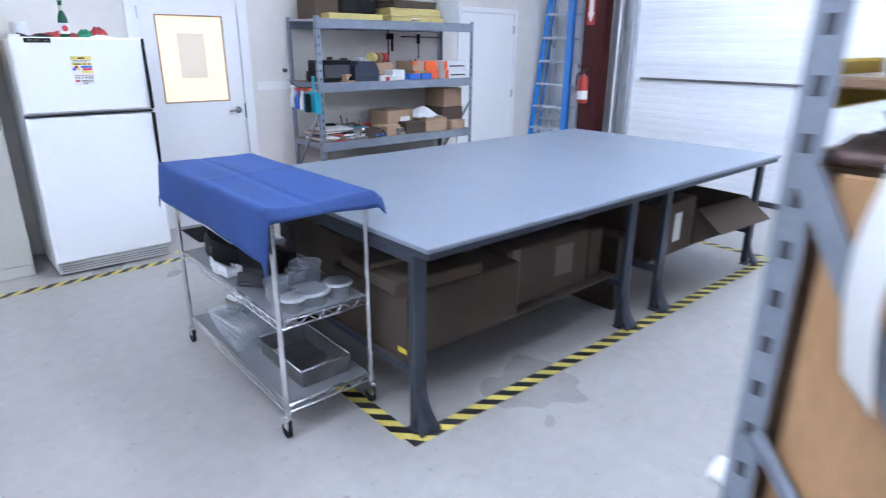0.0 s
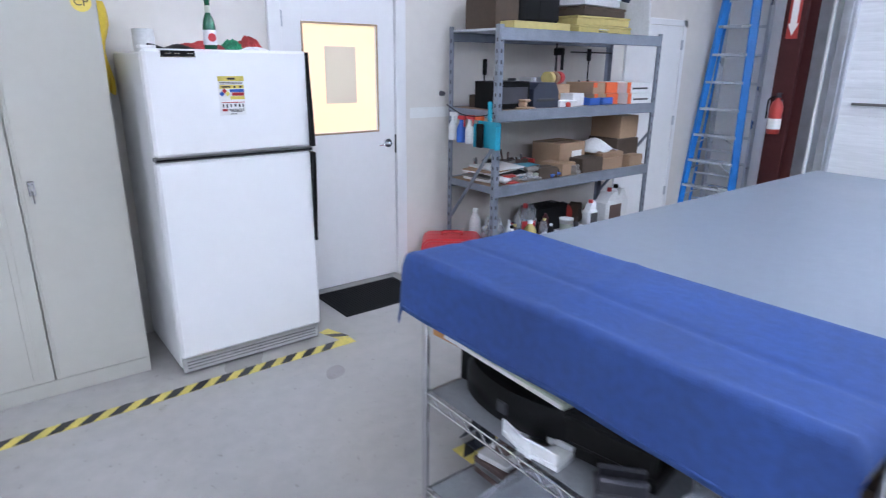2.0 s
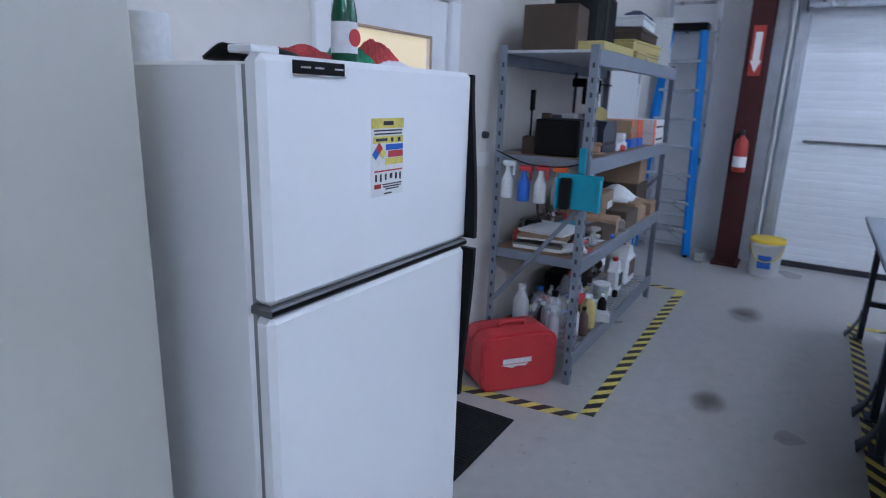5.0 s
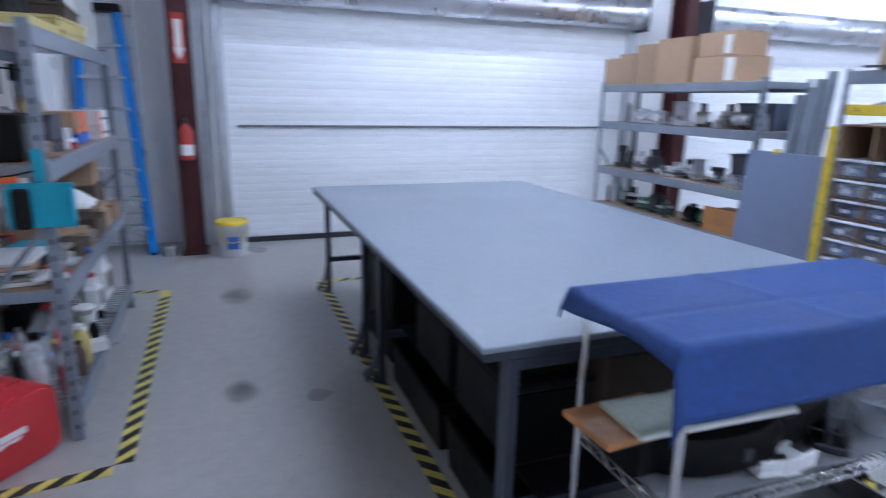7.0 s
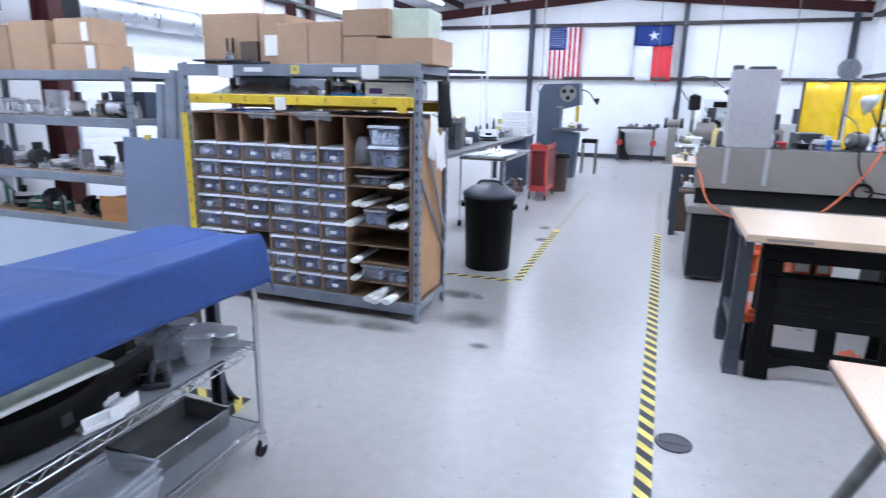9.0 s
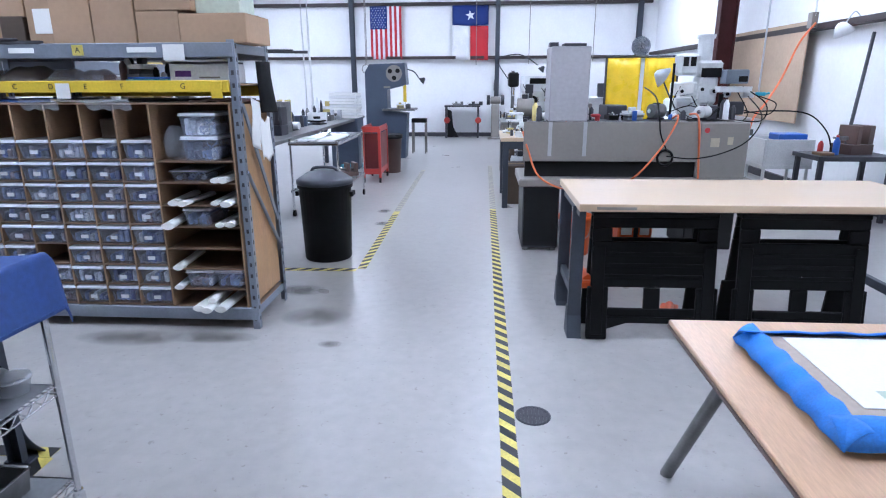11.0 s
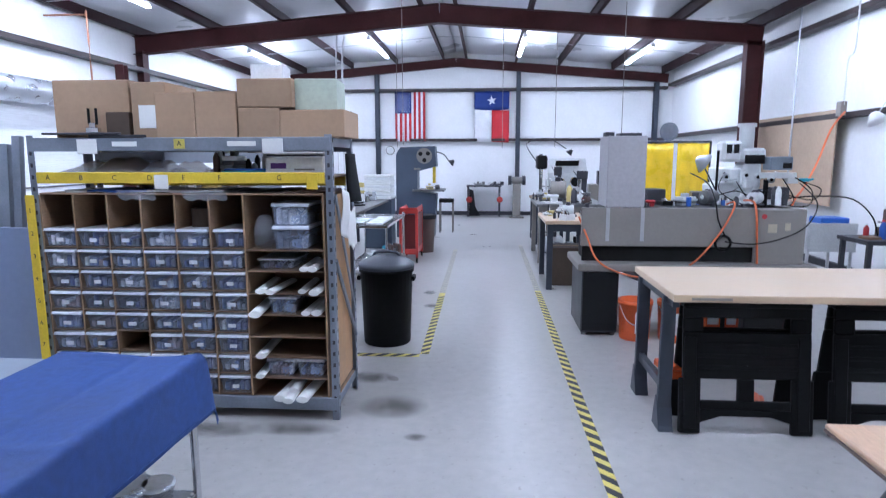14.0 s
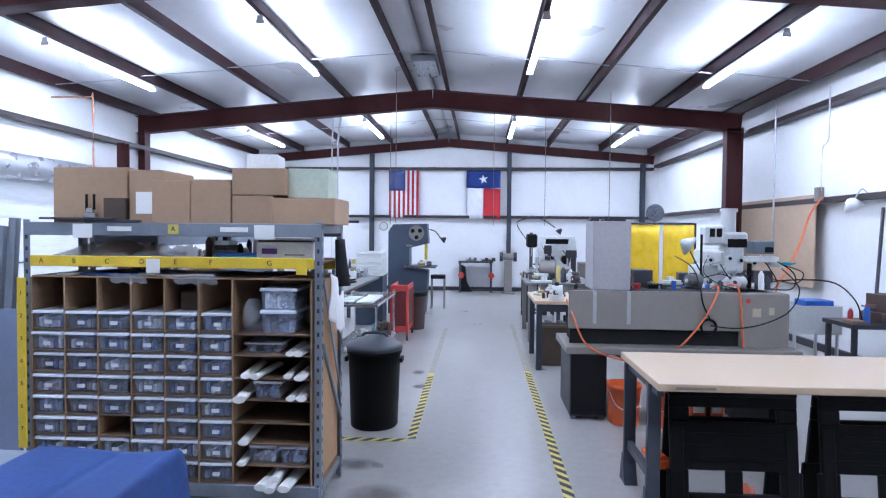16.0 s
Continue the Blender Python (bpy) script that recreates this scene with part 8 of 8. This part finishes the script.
part("basin", Mesh().box(-0.3, -0.28, 0.5, 0.3, 0.28, 0.55).box(-0.3, -0.28, 0.55, -0.27, 0.28, 0.86).box(0.27, -0.28, 0.55, 0.3, 0.28, 0.86).box(-0.27, -0.28, 0.55, 0.27, -0.25, 0.86).box(-0.27, 0.25, 0.55, 0.27, 0.28, 0.86), PLASTIC_W, ob)
for x in (-0.26, 0.26):
    for y in (-0.24, 0.24):
        part("leg", Mesh().cyl((x, y, 0), (x, y, 0.5), 0.02), PLASTIC_W, ob)
part("tray", Mesh().box(-0.24, -0.1, 0.84, 0.1, 0.2, 0.92, 0.01), BLUE, ob)
solid("leaning_rod", Mesh().cyl((-4.1, -0.9, 0.76), (-4.55, -1.5, 2.1), 0.02), DARK_STEEL, "dark rod leaning on the wall", "rod")


# ---- small bench and machines along the aisle ----
def bench(name, x0, y0, x1, y1, z, top, legs, label):
    ob = thing(name, ((x0 + x1) / 2, (y0 + y1) / 2, 0), label, "bench")
    w, d = (x1 - x0) / 2, (y1 - y0) / 2
    part("benchtop", Mesh().box(-w, -d, z - 0.045, w, d, z, 0.004), top, ob)
    for sx in (-1, 1):
        for sy in (-1, 1):
            part("leg", Mesh().box(sx * (w - 0.1), sy * (d - 0.02), 0, sx * (w - 0.03), sy * (d - 0.09), z - 0.045), legs, ob)
    part("apron", Mesh().box(-w + 0.1, d - 0.05, z - 0.14, w - 0.1, d - 0.03, z - 0.045), legs, ob)
    return ob


def machines(spec, seed):
    rnd = random.Random(seed)
    for x, y, z, w, d, h, c, lb, cat in spec:
        oddment(x, y, z, w, d, h, rnd.uniform(-12, 12), lb, cat, c, rnd.randint(0, 999), cat.replace(" ", "_"))


bench("maple_side_bench", -0.85, -2.4, -0.2, -1.25, 0.89, MAPLE, STEEL_BLUE, "maple-topped side bench on steel legs")
machines([(-0.5, -1.5, 0.89, 0.16, 0.16, 0.22, MILL, "small pale green machine on the bench", "bench machine"), (-0.38, -1.6, 0.89, 0.14, 0.1, 0.09, DARK_STEEL, "dark tool on the bench", "hand tool"), (-0.6, -2.1, 0.89, 0.3, 0.2, 0.12, ALU, "metal fixture on the bench", "fixture"), (-0.3, -2.0, 0.89, 0.12, 0.2, 0.05, PLASTIC_W, "white tray on the bench", "tray")], 1)
carton(-0.55, -1.8, 0, 0.5, 0.5, 0.5, 0, DARK_CARD, "brown carton under the side bench")
bench("steel_side_bench", -1.35, -4.6, -0.25, -3.2, 0.95, IRON, MACHINE, "grey steel bench crowded with tooling")
machines([(-0.5, -3.4, 0.95, 0.3, 0.2, 0.14, PLASTIC_W, "white parts tray on the bench", "tray"), (-0.9, -3.5, 0.95, 0.3, 0.25, 0.3, PALE_YELLOW, "tan machine part on the bench", "machine part"), (-0.65, -4.0, 0.95, 0.3, 0.3, 0.4, MACHINE, "grey machine on the steel bench", "bench machine"), (-1.1, -4.2, 0.95, 0.25, 0.25, 0.5, DARK_STEEL, "dark press on the steel bench", "bench machine")], 2)
bench("arbor_press_bench", -1.1, -6.4, -0.35, -5.3, 0.9, PLY, STEEL_BLUE, "worn wooden bench with presses")
ob = thing("drill_press", (-0.55, -5.9, 0.9), "dark drill press on a bench", "drill press")
part("base", Mesh().box(-0.14, -0.2, 0, 0.14, 0.2, 0.04), IRON, ob)
part("column", Mesh().cyl((0, -0.12, 0.04), (0, -0.12, 0.85), 0.035), IRON, ob)
part("head", Mesh().box(-0.1, -0.25, 0.55, 0.1, 0.2, 0.82, 0.03), MACHINE_D, ob)
part("spindle", Mesh().cyl((0, 0.1, 0.55), (0, 0.1, 0.38), 0.02), CHROME, ob)
part("lamp_arm", Mesh().tube([(0.1, 0, 0.7), (0.3, 0, 1.05), (-0.1, 0.1, 1.15), (-0.45, 0.2, 0.95)], 0.01), DARK_STEEL, ob)
part("lamp_shade", Mesh(pose(-0.5, 0.22, 0.85, 0, -40, 0)).lathe([(0.02, 0.1), (0.07, 0.0), (0.065, 0.0)], n=14), DARK_STEEL, ob)
machines([(-0.85, -5.6, 0.9, 0.2, 0.2, 0.6, DARK_STEEL, "dark arbor press on the bench", "arbor press"), (-0.95, -6.1, 0.9, 0.25, 0.2, 0.3, PALE_YELLOW, "tan tool on the bench", "bench machine"), (-0.7, -6.2, 0.9, 0.16, 0.2, 0.35, PLASTIC_W, "white machine on the bench", "bench machine")], 3)
ob = thing("blast_cabinet", (-1.2, -7.2, 0), "white sandblasting cabinet with a window and arm holes", "blast cabinet")
part("housing", Mesh().prism([(-0.3, 0.95), (0.3, 0.95), (0.3, 1.35), (0.02, 1.66), (-0.3, 1.66)], -0.42, 0.42, "x"), MILL, ob)
part("window", Mesh(pose(0, 0.165, 1.51, -42, 0, 0)).box(-0.25, -0.004, -0.14, 0.25, 0.006, 0.14), MACHINE_D, ob, "dark viewing window")
for x in (-0.18, 0.18):
    part("arm_hole", Mesh().cyl((x, 0.3, 1.16), (x, 0.33, 1.16), 0.1, n=20), MATT_BLACK, ob, "black arm hole")
    part("arm_ring", Mesh().cyl((x, 0.3, 1.16), (x, 0.318, 1.16), 0.125, n=20), ALU, ob)
part("stand", Mesh().box(-0.38, -0.26, 0, -0.33, 0.26, 0.95).box(0.33, -0.26, 0, 0.38, 0.26, 0.95).prism([(-0.3, 0.95), (0.3, 0.95), (0.08, 0.45), (-0.08, 0.45)], -0.3, 0.3, "x"), MACHINE, ob)
machines([(-1.9, -6.6, 0, 0.6, 0.6, 1.4, MACHINE, "grey machine cabinet along the wall side", "machine cabinet"), (-3.4, -3.2, 0, 0.6, 0.6, 1.2, MACHINE, "grey machine cabinet near the side wall", "machine cabinet"), (-2.7, -8.0, 0, 0.7, 0.7, 1.5, MILL, "pale machine cabinet near the end wall", "machine cabinet"),
          (-2.5, -2.4, 0, 0.8, 0.5, 1.2, MACHINE, "grey tool cabinet behind the lathe", "tool cabinet"), (-1.7, -2.2, 0, 0.5, 0.5, 1.25, MACHINE_D, "dark machine behind the lathe", "machine cabinet")], 4)
ob = thing("pedestal_grinder", (-0.3, -10.7, 0), "grey pedestal grinder by the end wall", "grinder")
part("pedestal", Mesh().box(-0.2, -0.2, 0, 0.2, 0.2, 0.04).box(-0.11, -0.11, 0.04, 0.11, 0.11, 0.95, 0.02), MACHINE, ob)
part("motor", Mesh().cyl((-0.14, 0, 1.05), (0.14, 0, 1.05), 0.1, n=18), MACHINE, ob)
for s in (-1, 1):
    part("wheel_guard", Mesh().cyl((s * 0.15, 0, 1.05), (s * 0.24, 0, 1.05), 0.13, n=20), DARK_STEEL, ob)
part("post", Mesh().box(-0.04, -0.2, 0.95, 0.04, -0.14, 1.6).box(-0.05, -0.22, 1.3, 0.05, -0.1, 1.5), DARK_STEEL, ob)
ob = thing("welding_bench", (0.62, -11.1, 0), "dark steel bench with ear defenders hung on it", "bench")
part("top", Mesh().box(-0.5, -0.25, 0.86, 0.5, 0.25, 0.9), DARK_STEEL, ob)
for x in (-0.47, 0.43):
    part("leg", Mesh().box(x, -0.22, 0, x + 0.05, 0.22, 0.86), DARK_STEEL, ob)
part("low_bar", Mesh().box(-0.45, 0.15, 0.04, 0.45, 0.19, 0.08), DARK_STEEL, ob)
part("side_plate", Mesh().prism([(0.1, 0.02), (0.42, 0.02), (0.42, 0.8), (0.3, 0.75), (0.25, 0.3)], 0.16, 0.2, "y"), MATT_BLACK, ob)
for x in (-0.45, 0.42):
    part("cable_reel", Mesh().cyl((x, 0.27, 0.5), (x, 0.33, 0.5), 0.085, n=20).cyl((x, 0.33, 0.5), (x, 0.34, 0.5), 0.04, n=12), RED_PAINT, ob, "red coiled cable")
machines([(0.75, -11.1, 0.9, 0.3, 0.2, 0.1, IRON, "metal part on the end bench", "machine part"), (0.25, -11.1, 0.9, 0.4, 0.2, 0.1, DARK_STEEL, "metal part on the end bench", "machine part")], 5)

# ---- band saw and the left side of the aisle ----
ob = thing("band_saw", (2.05, -6.5, 0), "tall dark blue-grey vertical band saw", "band saw")
part("frame", Mesh().prism([(0.4, 0.0), (0.4, 1.75), (0.3, 1.9), (-0.42, 1.92), (-0.45, 1.5), (-0.05, 1.4), (-0.05, 0.98), (-0.45, 0.92), (-0.4, 0.0)], -0.22, 0.22, "y"), MACHINE_B, ob)
wh = part("wheel_cover", Mesh().cyl((-0.2, 0.22, 1.72), (-0.2, 0.235, 1.72), 0.165, n=26), MACHINE, ob, "round grey wheel cover")
for k in range(3):
    a = k * 2.09 + 0.5
    part("cutout", Mesh().cyl((-0.2 + 0.09 * math.cos(a), 0.235, 1.72 + 0.09 * math.sin(a)), (-0.2 + 0.09 * math.cos(a), 0.238, 1.72 + 0.09 * math.sin(a)), 0.045, n=14), MACHINE_D, wh)
part("name_plate", Mesh().box(-0.12, 0.221, 1.43, 0.02, 0.225, 1.47), MACHINE, ob)
part("table", Mesh().box(-0.62, -0.3, 0.98, 0.05, 0.35, 1.02), IRON, ob, "bare cast iron saw table")
part("guide_post", Mesh().box(-0.42, -0.02, 1.15, -0.36, 0.06, 1.5), YELLOW, ob, "yellow blade guide")
part("lamp_arm", Mesh().tube([(-0.45, 0, 1.8), (-0.6, 0.1, 1.75), (-0.7, 0.1, 1.62)], 0.012), DARK_STEEL, ob)
part("lamp_shade", Mesh(pose(-0.74, 0.1, 1.56, 0, -50, 0)).lathe([(0.02, 0.1), (0.08, 0.0), (0.075, 0.0)], n=14), DARK_STEEL, ob)
part("blade", Mesh().box(-0.4, 0.0, 1.0, -0.397, 0.02, 1.2), IRON, ob)
machines([(1.75, -6.4, 1.02, 0.16, 0.2, 0.12, PALE_YELLOW, "yellow fixture on the saw table", "fixture"), (1.58, -6.3, 1.02, 0.1, 0.16, 0.1, IRON, "metal part on the saw table", "fixture")], 6)
ob = thing("saw_stool", (1.45, -7.3, 0), "small grey stand beside the band saw", "stand")
part("seat", Mesh().box(-0.16, -0.16, 0.68, 0.16, 0.16, 0.76), MACHINE_D, ob)
for sx in (-1, 1):
    for sy in (-1, 1):
        part("leg", Mesh().box(sx * 0.13, sy * 0.13, 0, sx * 0.16, sy * 0.16, 0.68), MACHINE, ob)

ob = thing("red_cart", (1.78, -3.5, 0), "red steel service cart with open shelves", "cart")
for z in (0.14, 0.8):
    part("shelf", Mesh().box(-0.14, -0.38, z, 0.14, 0.38, z + 0.03).box(-0.14, -0.38, z + 0.03, -0.125, 0.38, z + 0.09).box(0.125, -0.38, z + 0.03, 0.14, 0.38, z + 0.09).box(-0.125, 0.365, z + 0.03, 0.125, 0.38, z + 0.09), RED_PAINT, ob)
for x in (-0.13, 0.13):
    for y in (-0.36, 0.36):
        part("post", Mesh().box(x - 0.02, y - 0.02, 0.08, x + 0.02, y + 0.02, 0.86), RED_PAINT, ob)
        part("caster", Mesh().cyl((x - 0.012, y, 0.045), (x + 0.012, y, 0.045), 0.045, n=14), BLACK, ob)
DARK_RED = mat("dark_red_enamel", (0.11, 0.012, 0.012), 0.4, 0, 0.12, 4)
for a, b, c, d in ((-0.138, -0.34, -0.128, 0.34), (0.128, -0.34, 0.138, 0.34), (-0.12, 0.33, 0.12, 0.34)):
    part("side_panel", Mesh().box(a, b, 0.2, c, d, 0.78), DARK_RED, bpy.context.scene.objects["red_cart"])
ob = thing("waste_bin", (1.66, -4.35, 0), "dark brown plastic waste bin", "bin")
part("bin", Mesh().lathe([(0.17, 0), (0.2, 0.62), (0.215, 0.62), (0.215, 0.66), (0.19, 0.66), (0.16, 0.03)], n=24), BROWN, ob)
part("liner", Mesh().lathe([(0.219, 0.6), (0.222, 0.665), (0.2, 0.67)], n=24), BLACK, ob)

# wire table with trays behind the trash can
ob = thing("wire_table", (2.0, -1.4, 0), "chrome wire work table with flat trays", "table")
for z in (0.32, 0.88):
    g = Mesh().box(-0.3, -0.75, z - 0.03, 0.3, -0.74, z).box(-0.3, 0.74, z - 0.03, 0.3, 0.75, z).box(-0.3, -0.75, z - 0.03, -0.29, 0.75, z).box(0.29, -0.75, z - 0.03, 0.3, 0.75, z)
    for i in range(1, 30):
        g.box(-0.29, -0.75 + 0.05 * i - 0.003, z - 0.012, 0.29, -0.75 + 0.05 * i + 0.003, z - 0.004, 0.001)
    part("wire_shelf", g, CHROME, ob)
for x in (-0.28, 0.28):
    for y in (-0.73, 0.73):
        part("post", Mesh().cyl((x, y, 0.08), (x, y, 0.92), 0.014), CHROME, ob)
        part("caster", Mesh().cyl((x - 0.012, y, 0.04), (x + 0.012, y, 0.04), 0.04, n=14), BLACK, ob)
rnd = random.Random(8)
for i in range(7):
    ob = thing("label_sheet", (1.88 + 0.24 * (i % 2), -0.85 - 0.22 * (i // 2), 0.882, 0, 0, rnd.uniform(-6, 6)), "flat white tray on the wire table", "tray", "flat trays")
    part("tray", Mesh().box(-0.1, -0.09, 0, 0.1, 0.09, 0.02), (PLASTIC_W, ALU, PLASTIC_W, PALE_GREEN)[i % 4], ob)
for i in range(6):
    ob = thing("label_sheet", (1.82 + 0.2 * (i % 2), -0.76 - 0.24 * (i // 2), 0.322, 0, 0, rnd.uniform(-6, 6)), "flat white tray on the low wire shelf", "tray", "flat trays")
    part("tray", Mesh().box(-0.09, -0.1, 0, 0.09, 0.1, 0.025), (PLASTIC_W, PAPER, TEAL)[i % 3], ob)
for i in range(5):
    oddment(1.82 + 0.1 * (i % 3), -0.85 - 0.28 * i, 0.348, 0.2, 0.2, 0.12 + 0.05 * (i % 2), 10 * i, "loose item on the low wire shelf", "item", (ALU, BLACK, PLASTIC_W, BROWN, TEAL)[i], 300 + i, "stored_item")
# benches and shelving behind
bench("long_bench", 2.35, -5.6, 3.2, 1.2, 0.92, IRON, STEEL_BLUE, "long cluttered steel bench behind the wire table")
rnd = random.Random(21)
cols = (DARK_STEEL, MACHINE, PLASTIC_W, CARD, BLACK, ALU, MACHINE_B, PALE_YELLOW, IRON)
for i in range(34):
    y = 1.0 - 6.4 * i / 34
    oddment(2.55 + 0.4 * rnd.random(), y, 0.92, rnd.uniform(0.14, 0.3), rnd.uniform(0.12, 0.22), rnd.uniform(0.1, 0.42), rnd.uniform(-25, 25), "tool or part on the long bench", "tool", rnd.choice(cols), rnd.randint(0, 999), "bench_item")
ob = thing("parts_tower", (2.55, -4.9, 0), "stack of shallow parts drawers and papers", "drawers")
for i in range(9):
    part("drawer", Mesh().box(-0.25 + 0.01 * (i % 3), -0.25, 0.92 + 0.05 * i + 0.002, 0.25, 0.25, 0.92 + 0.05 * i + 0.045), (PAPER, PLASTIC_W, PAPER)[i % 3], ob)
part("base", Mesh().box(-0.25, -0.25, 0, 0.25, 0.25, 0.92), MACHINE_B, ob)
rack("back_rack", (3.3, -0.2, 0, 0, 0, 90), 2.4, 0.5, 1.75, (0.5, 1.0, 1.4, 1.72), "grey steel rack crowded with tools behind the benches", PLY)
for z in (1.0, 1.4, 1.72):
    for i in range(9):
        oddment(3.3 - 0.24 + rnd.uniform(-0.05, 0.05), 0.0 + 0.25 * i, z - 0.003, rnd.uniform(0.14, 0.22), rnd.uniform(0.14, 0.22), rnd.uniform(0.08, 0.25), rnd.uniform(-20, 20), "tool stored on the back rack", "tool", rnd.choice(cols), rnd.randint(0, 999), "stored_tool")
solid("pipe_lengths", Mesh().cyl((1.75, 0.2, 1.85), (3.3, 0.3, 1.87), 0.014).cyl((1.85, 0.35, 1.86), (3.3, 0.2, 1.88), 0.01), DARK_STEEL, "dark rods lying across the back rack", "rods")

# ---- flags on the end wall ----
FYW = YF + 0.16
ob = thing("striped_flag", (2.78, FYW, 0), "red and white striped flag with a blue canton hung vertically", "flag")
fx0, fx1, fz0, fz1 = -0.44, 0.44, 2.16, 3.56


def rip(x):
    return 0.015 * math.sin(9 * x) + 0.01 * math.sin(21 * x)


for i in range(13):
    a, b = fx0 + (fx1 - fx0) * i / 13, fx0 + (fx1 - fx0) * (i + 1) / 13
    part("stripe", Mesh().sheet(2, 6, lambda u, v, a=a, b=b: (a + (b - a) * u, 0.02 + rip(a + (b - a) * u), fz1 - (fz1 - fz0) * v), 0.004), FLAG_RED if i % 2 == 0 else FLAG_WHITE, ob)
ca = part("canton", Mesh().sheet(12, 6, lambda u, v: (fx1 - 0.475 * u, 0.03 + rip(fx1 - 0.475 * u), fz1 - 0.6 * v), 0.004), NAVY, ob)
st = Mesh()
for i in range(9):
    for j in range(6 if i % 2 == 0 else 5):
        cx, cz = fx1 - 0.05 - (0.0 if i % 2 == 0 else 0.038) - 0.075 * j, fz1 - 0.05 - 0.062 * i
        pts = [(cx + (0.02 if k % 2 == 0 else 0.008) * math.sin(k * math.pi / 5), cz + (0.02 if k % 2 == 0 else 0.008) * math.cos(k * math.pi / 5)) for k in range(10)]
        st.prism(pts, 0.036 + rip(cx), 0.04 + rip(cx), "y")
tagged(part("stars", st, FLAG_WHITE, ca, "small white stars"), kind="stuff")
ob = thing("lone_star_flag", (0.42, FYW, 0), "blue, white and red flag with one star hung vertically", "flag")
bl = part("blue_band", Mesh().sheet(14, 5, lambda u, v: (0.5 - u, 0.02 + rip(0.5 - u), 3.56 - 0.5 * v - 0.03 * math.sin(3 * u) * v), 0.004), NAVY, ob)
part("white_band", Mesh().sheet(8, 6, lambda u, v: (0.5 - 0.5 * u, 0.02 + rip(0.5 - 0.5 * u), 3.06 - 0.9 * v - 0.03 * math.sin(1.5 * u)), 0.004), FLAG_WHITE, ob)
part("red_band", Mesh().sheet(8, 6, lambda u, v: (-0.5 * u, 0.02 + rip(-0.5 * u), 3.04 - 0.9 * v - 0.02 * u), 0.004), FLAG_RED, ob)
pts = [((0.14 if k % 2 == 0 else 0.055) * math.sin(k * math.pi / 5 + 0.15), 3.3 + (0.14 if k % 2 == 0 else 0.055) * math.cos(k * math.pi / 5 + 0.15)) for k in range(10)]
part("star", Mesh().prism(pts, 0.04, 0.05, "y"), FLAG_WHITE, bl, "large white star")
ob = thing("wall_clock", (3.4, YF + 0.02, 1.9), "small round grey wall gauge", "gauge")
part("dial", Mesh().cyl((0, 0, 0), (0, 0.05, 0), 0.13, n=24), MACHINE, ob)
part("face", Mesh().cyl((0, 0.05, 0), (0, 0.054, 0), 0.11, n=24), PLASTIC_W, ob)

# ---- roof fittings, drops and pipes ----
for x, y in ((2.4, -6.2), (2.0, -4.2), (0.2, -7.5), (-0.9, -6.8), (-1.9, -5.0)):
    solid("drop_wire", Mesh().cyl((x, y, 1.9), (x, y, roof(x) + 0.2), 0.006, n=6), MACHINE, "thin electrical drop from the roof", "drop cable")
solid("air_pipe", Mesh().tube([(7.55, -2.9, 3.86), (6.78, -2.9, 3.86), (6.72, -2.9, 3.83), (6.7, -2.9, 3.76), (6.7, -2.9, 1.9)], 0.014), mat("copper_pipe", (0.42, 0.2, 0.12), 0.4, 0.5), "copper-coloured air line running along the side wall", "pipe", kind="structure")
solid("conduit_bundle", Mesh().tube([(3.4, -5.7, 1.0), (3.4, -5.7, 3.6), (3.25, -5.7, 4.3)], 0.02).tube([(3.52, -5.7, 1.0), (3.52, -5.7, 3.7), (3.4, -5.7, 4.3)], 0.015), PLASTIC_W, "white conduits rising to the roof", "conduit", kind="structure")
ob = thing("ridge_vent", (XM, -3.9, RIDGE + 0.02), "galvanised box fitting at the roof ridge", "vent")
part("box", Mesh().box(-0.2, -0.5, 0, 0.2, 0.5, 0.1), GALV, ob)
for i in range(4):
    part("louver", Mesh().box(-0.15 + 0.1 * i, -0.48, -0.02, -0.13 + 0.1 * i, 0.48, 0.0), ALU, ob)
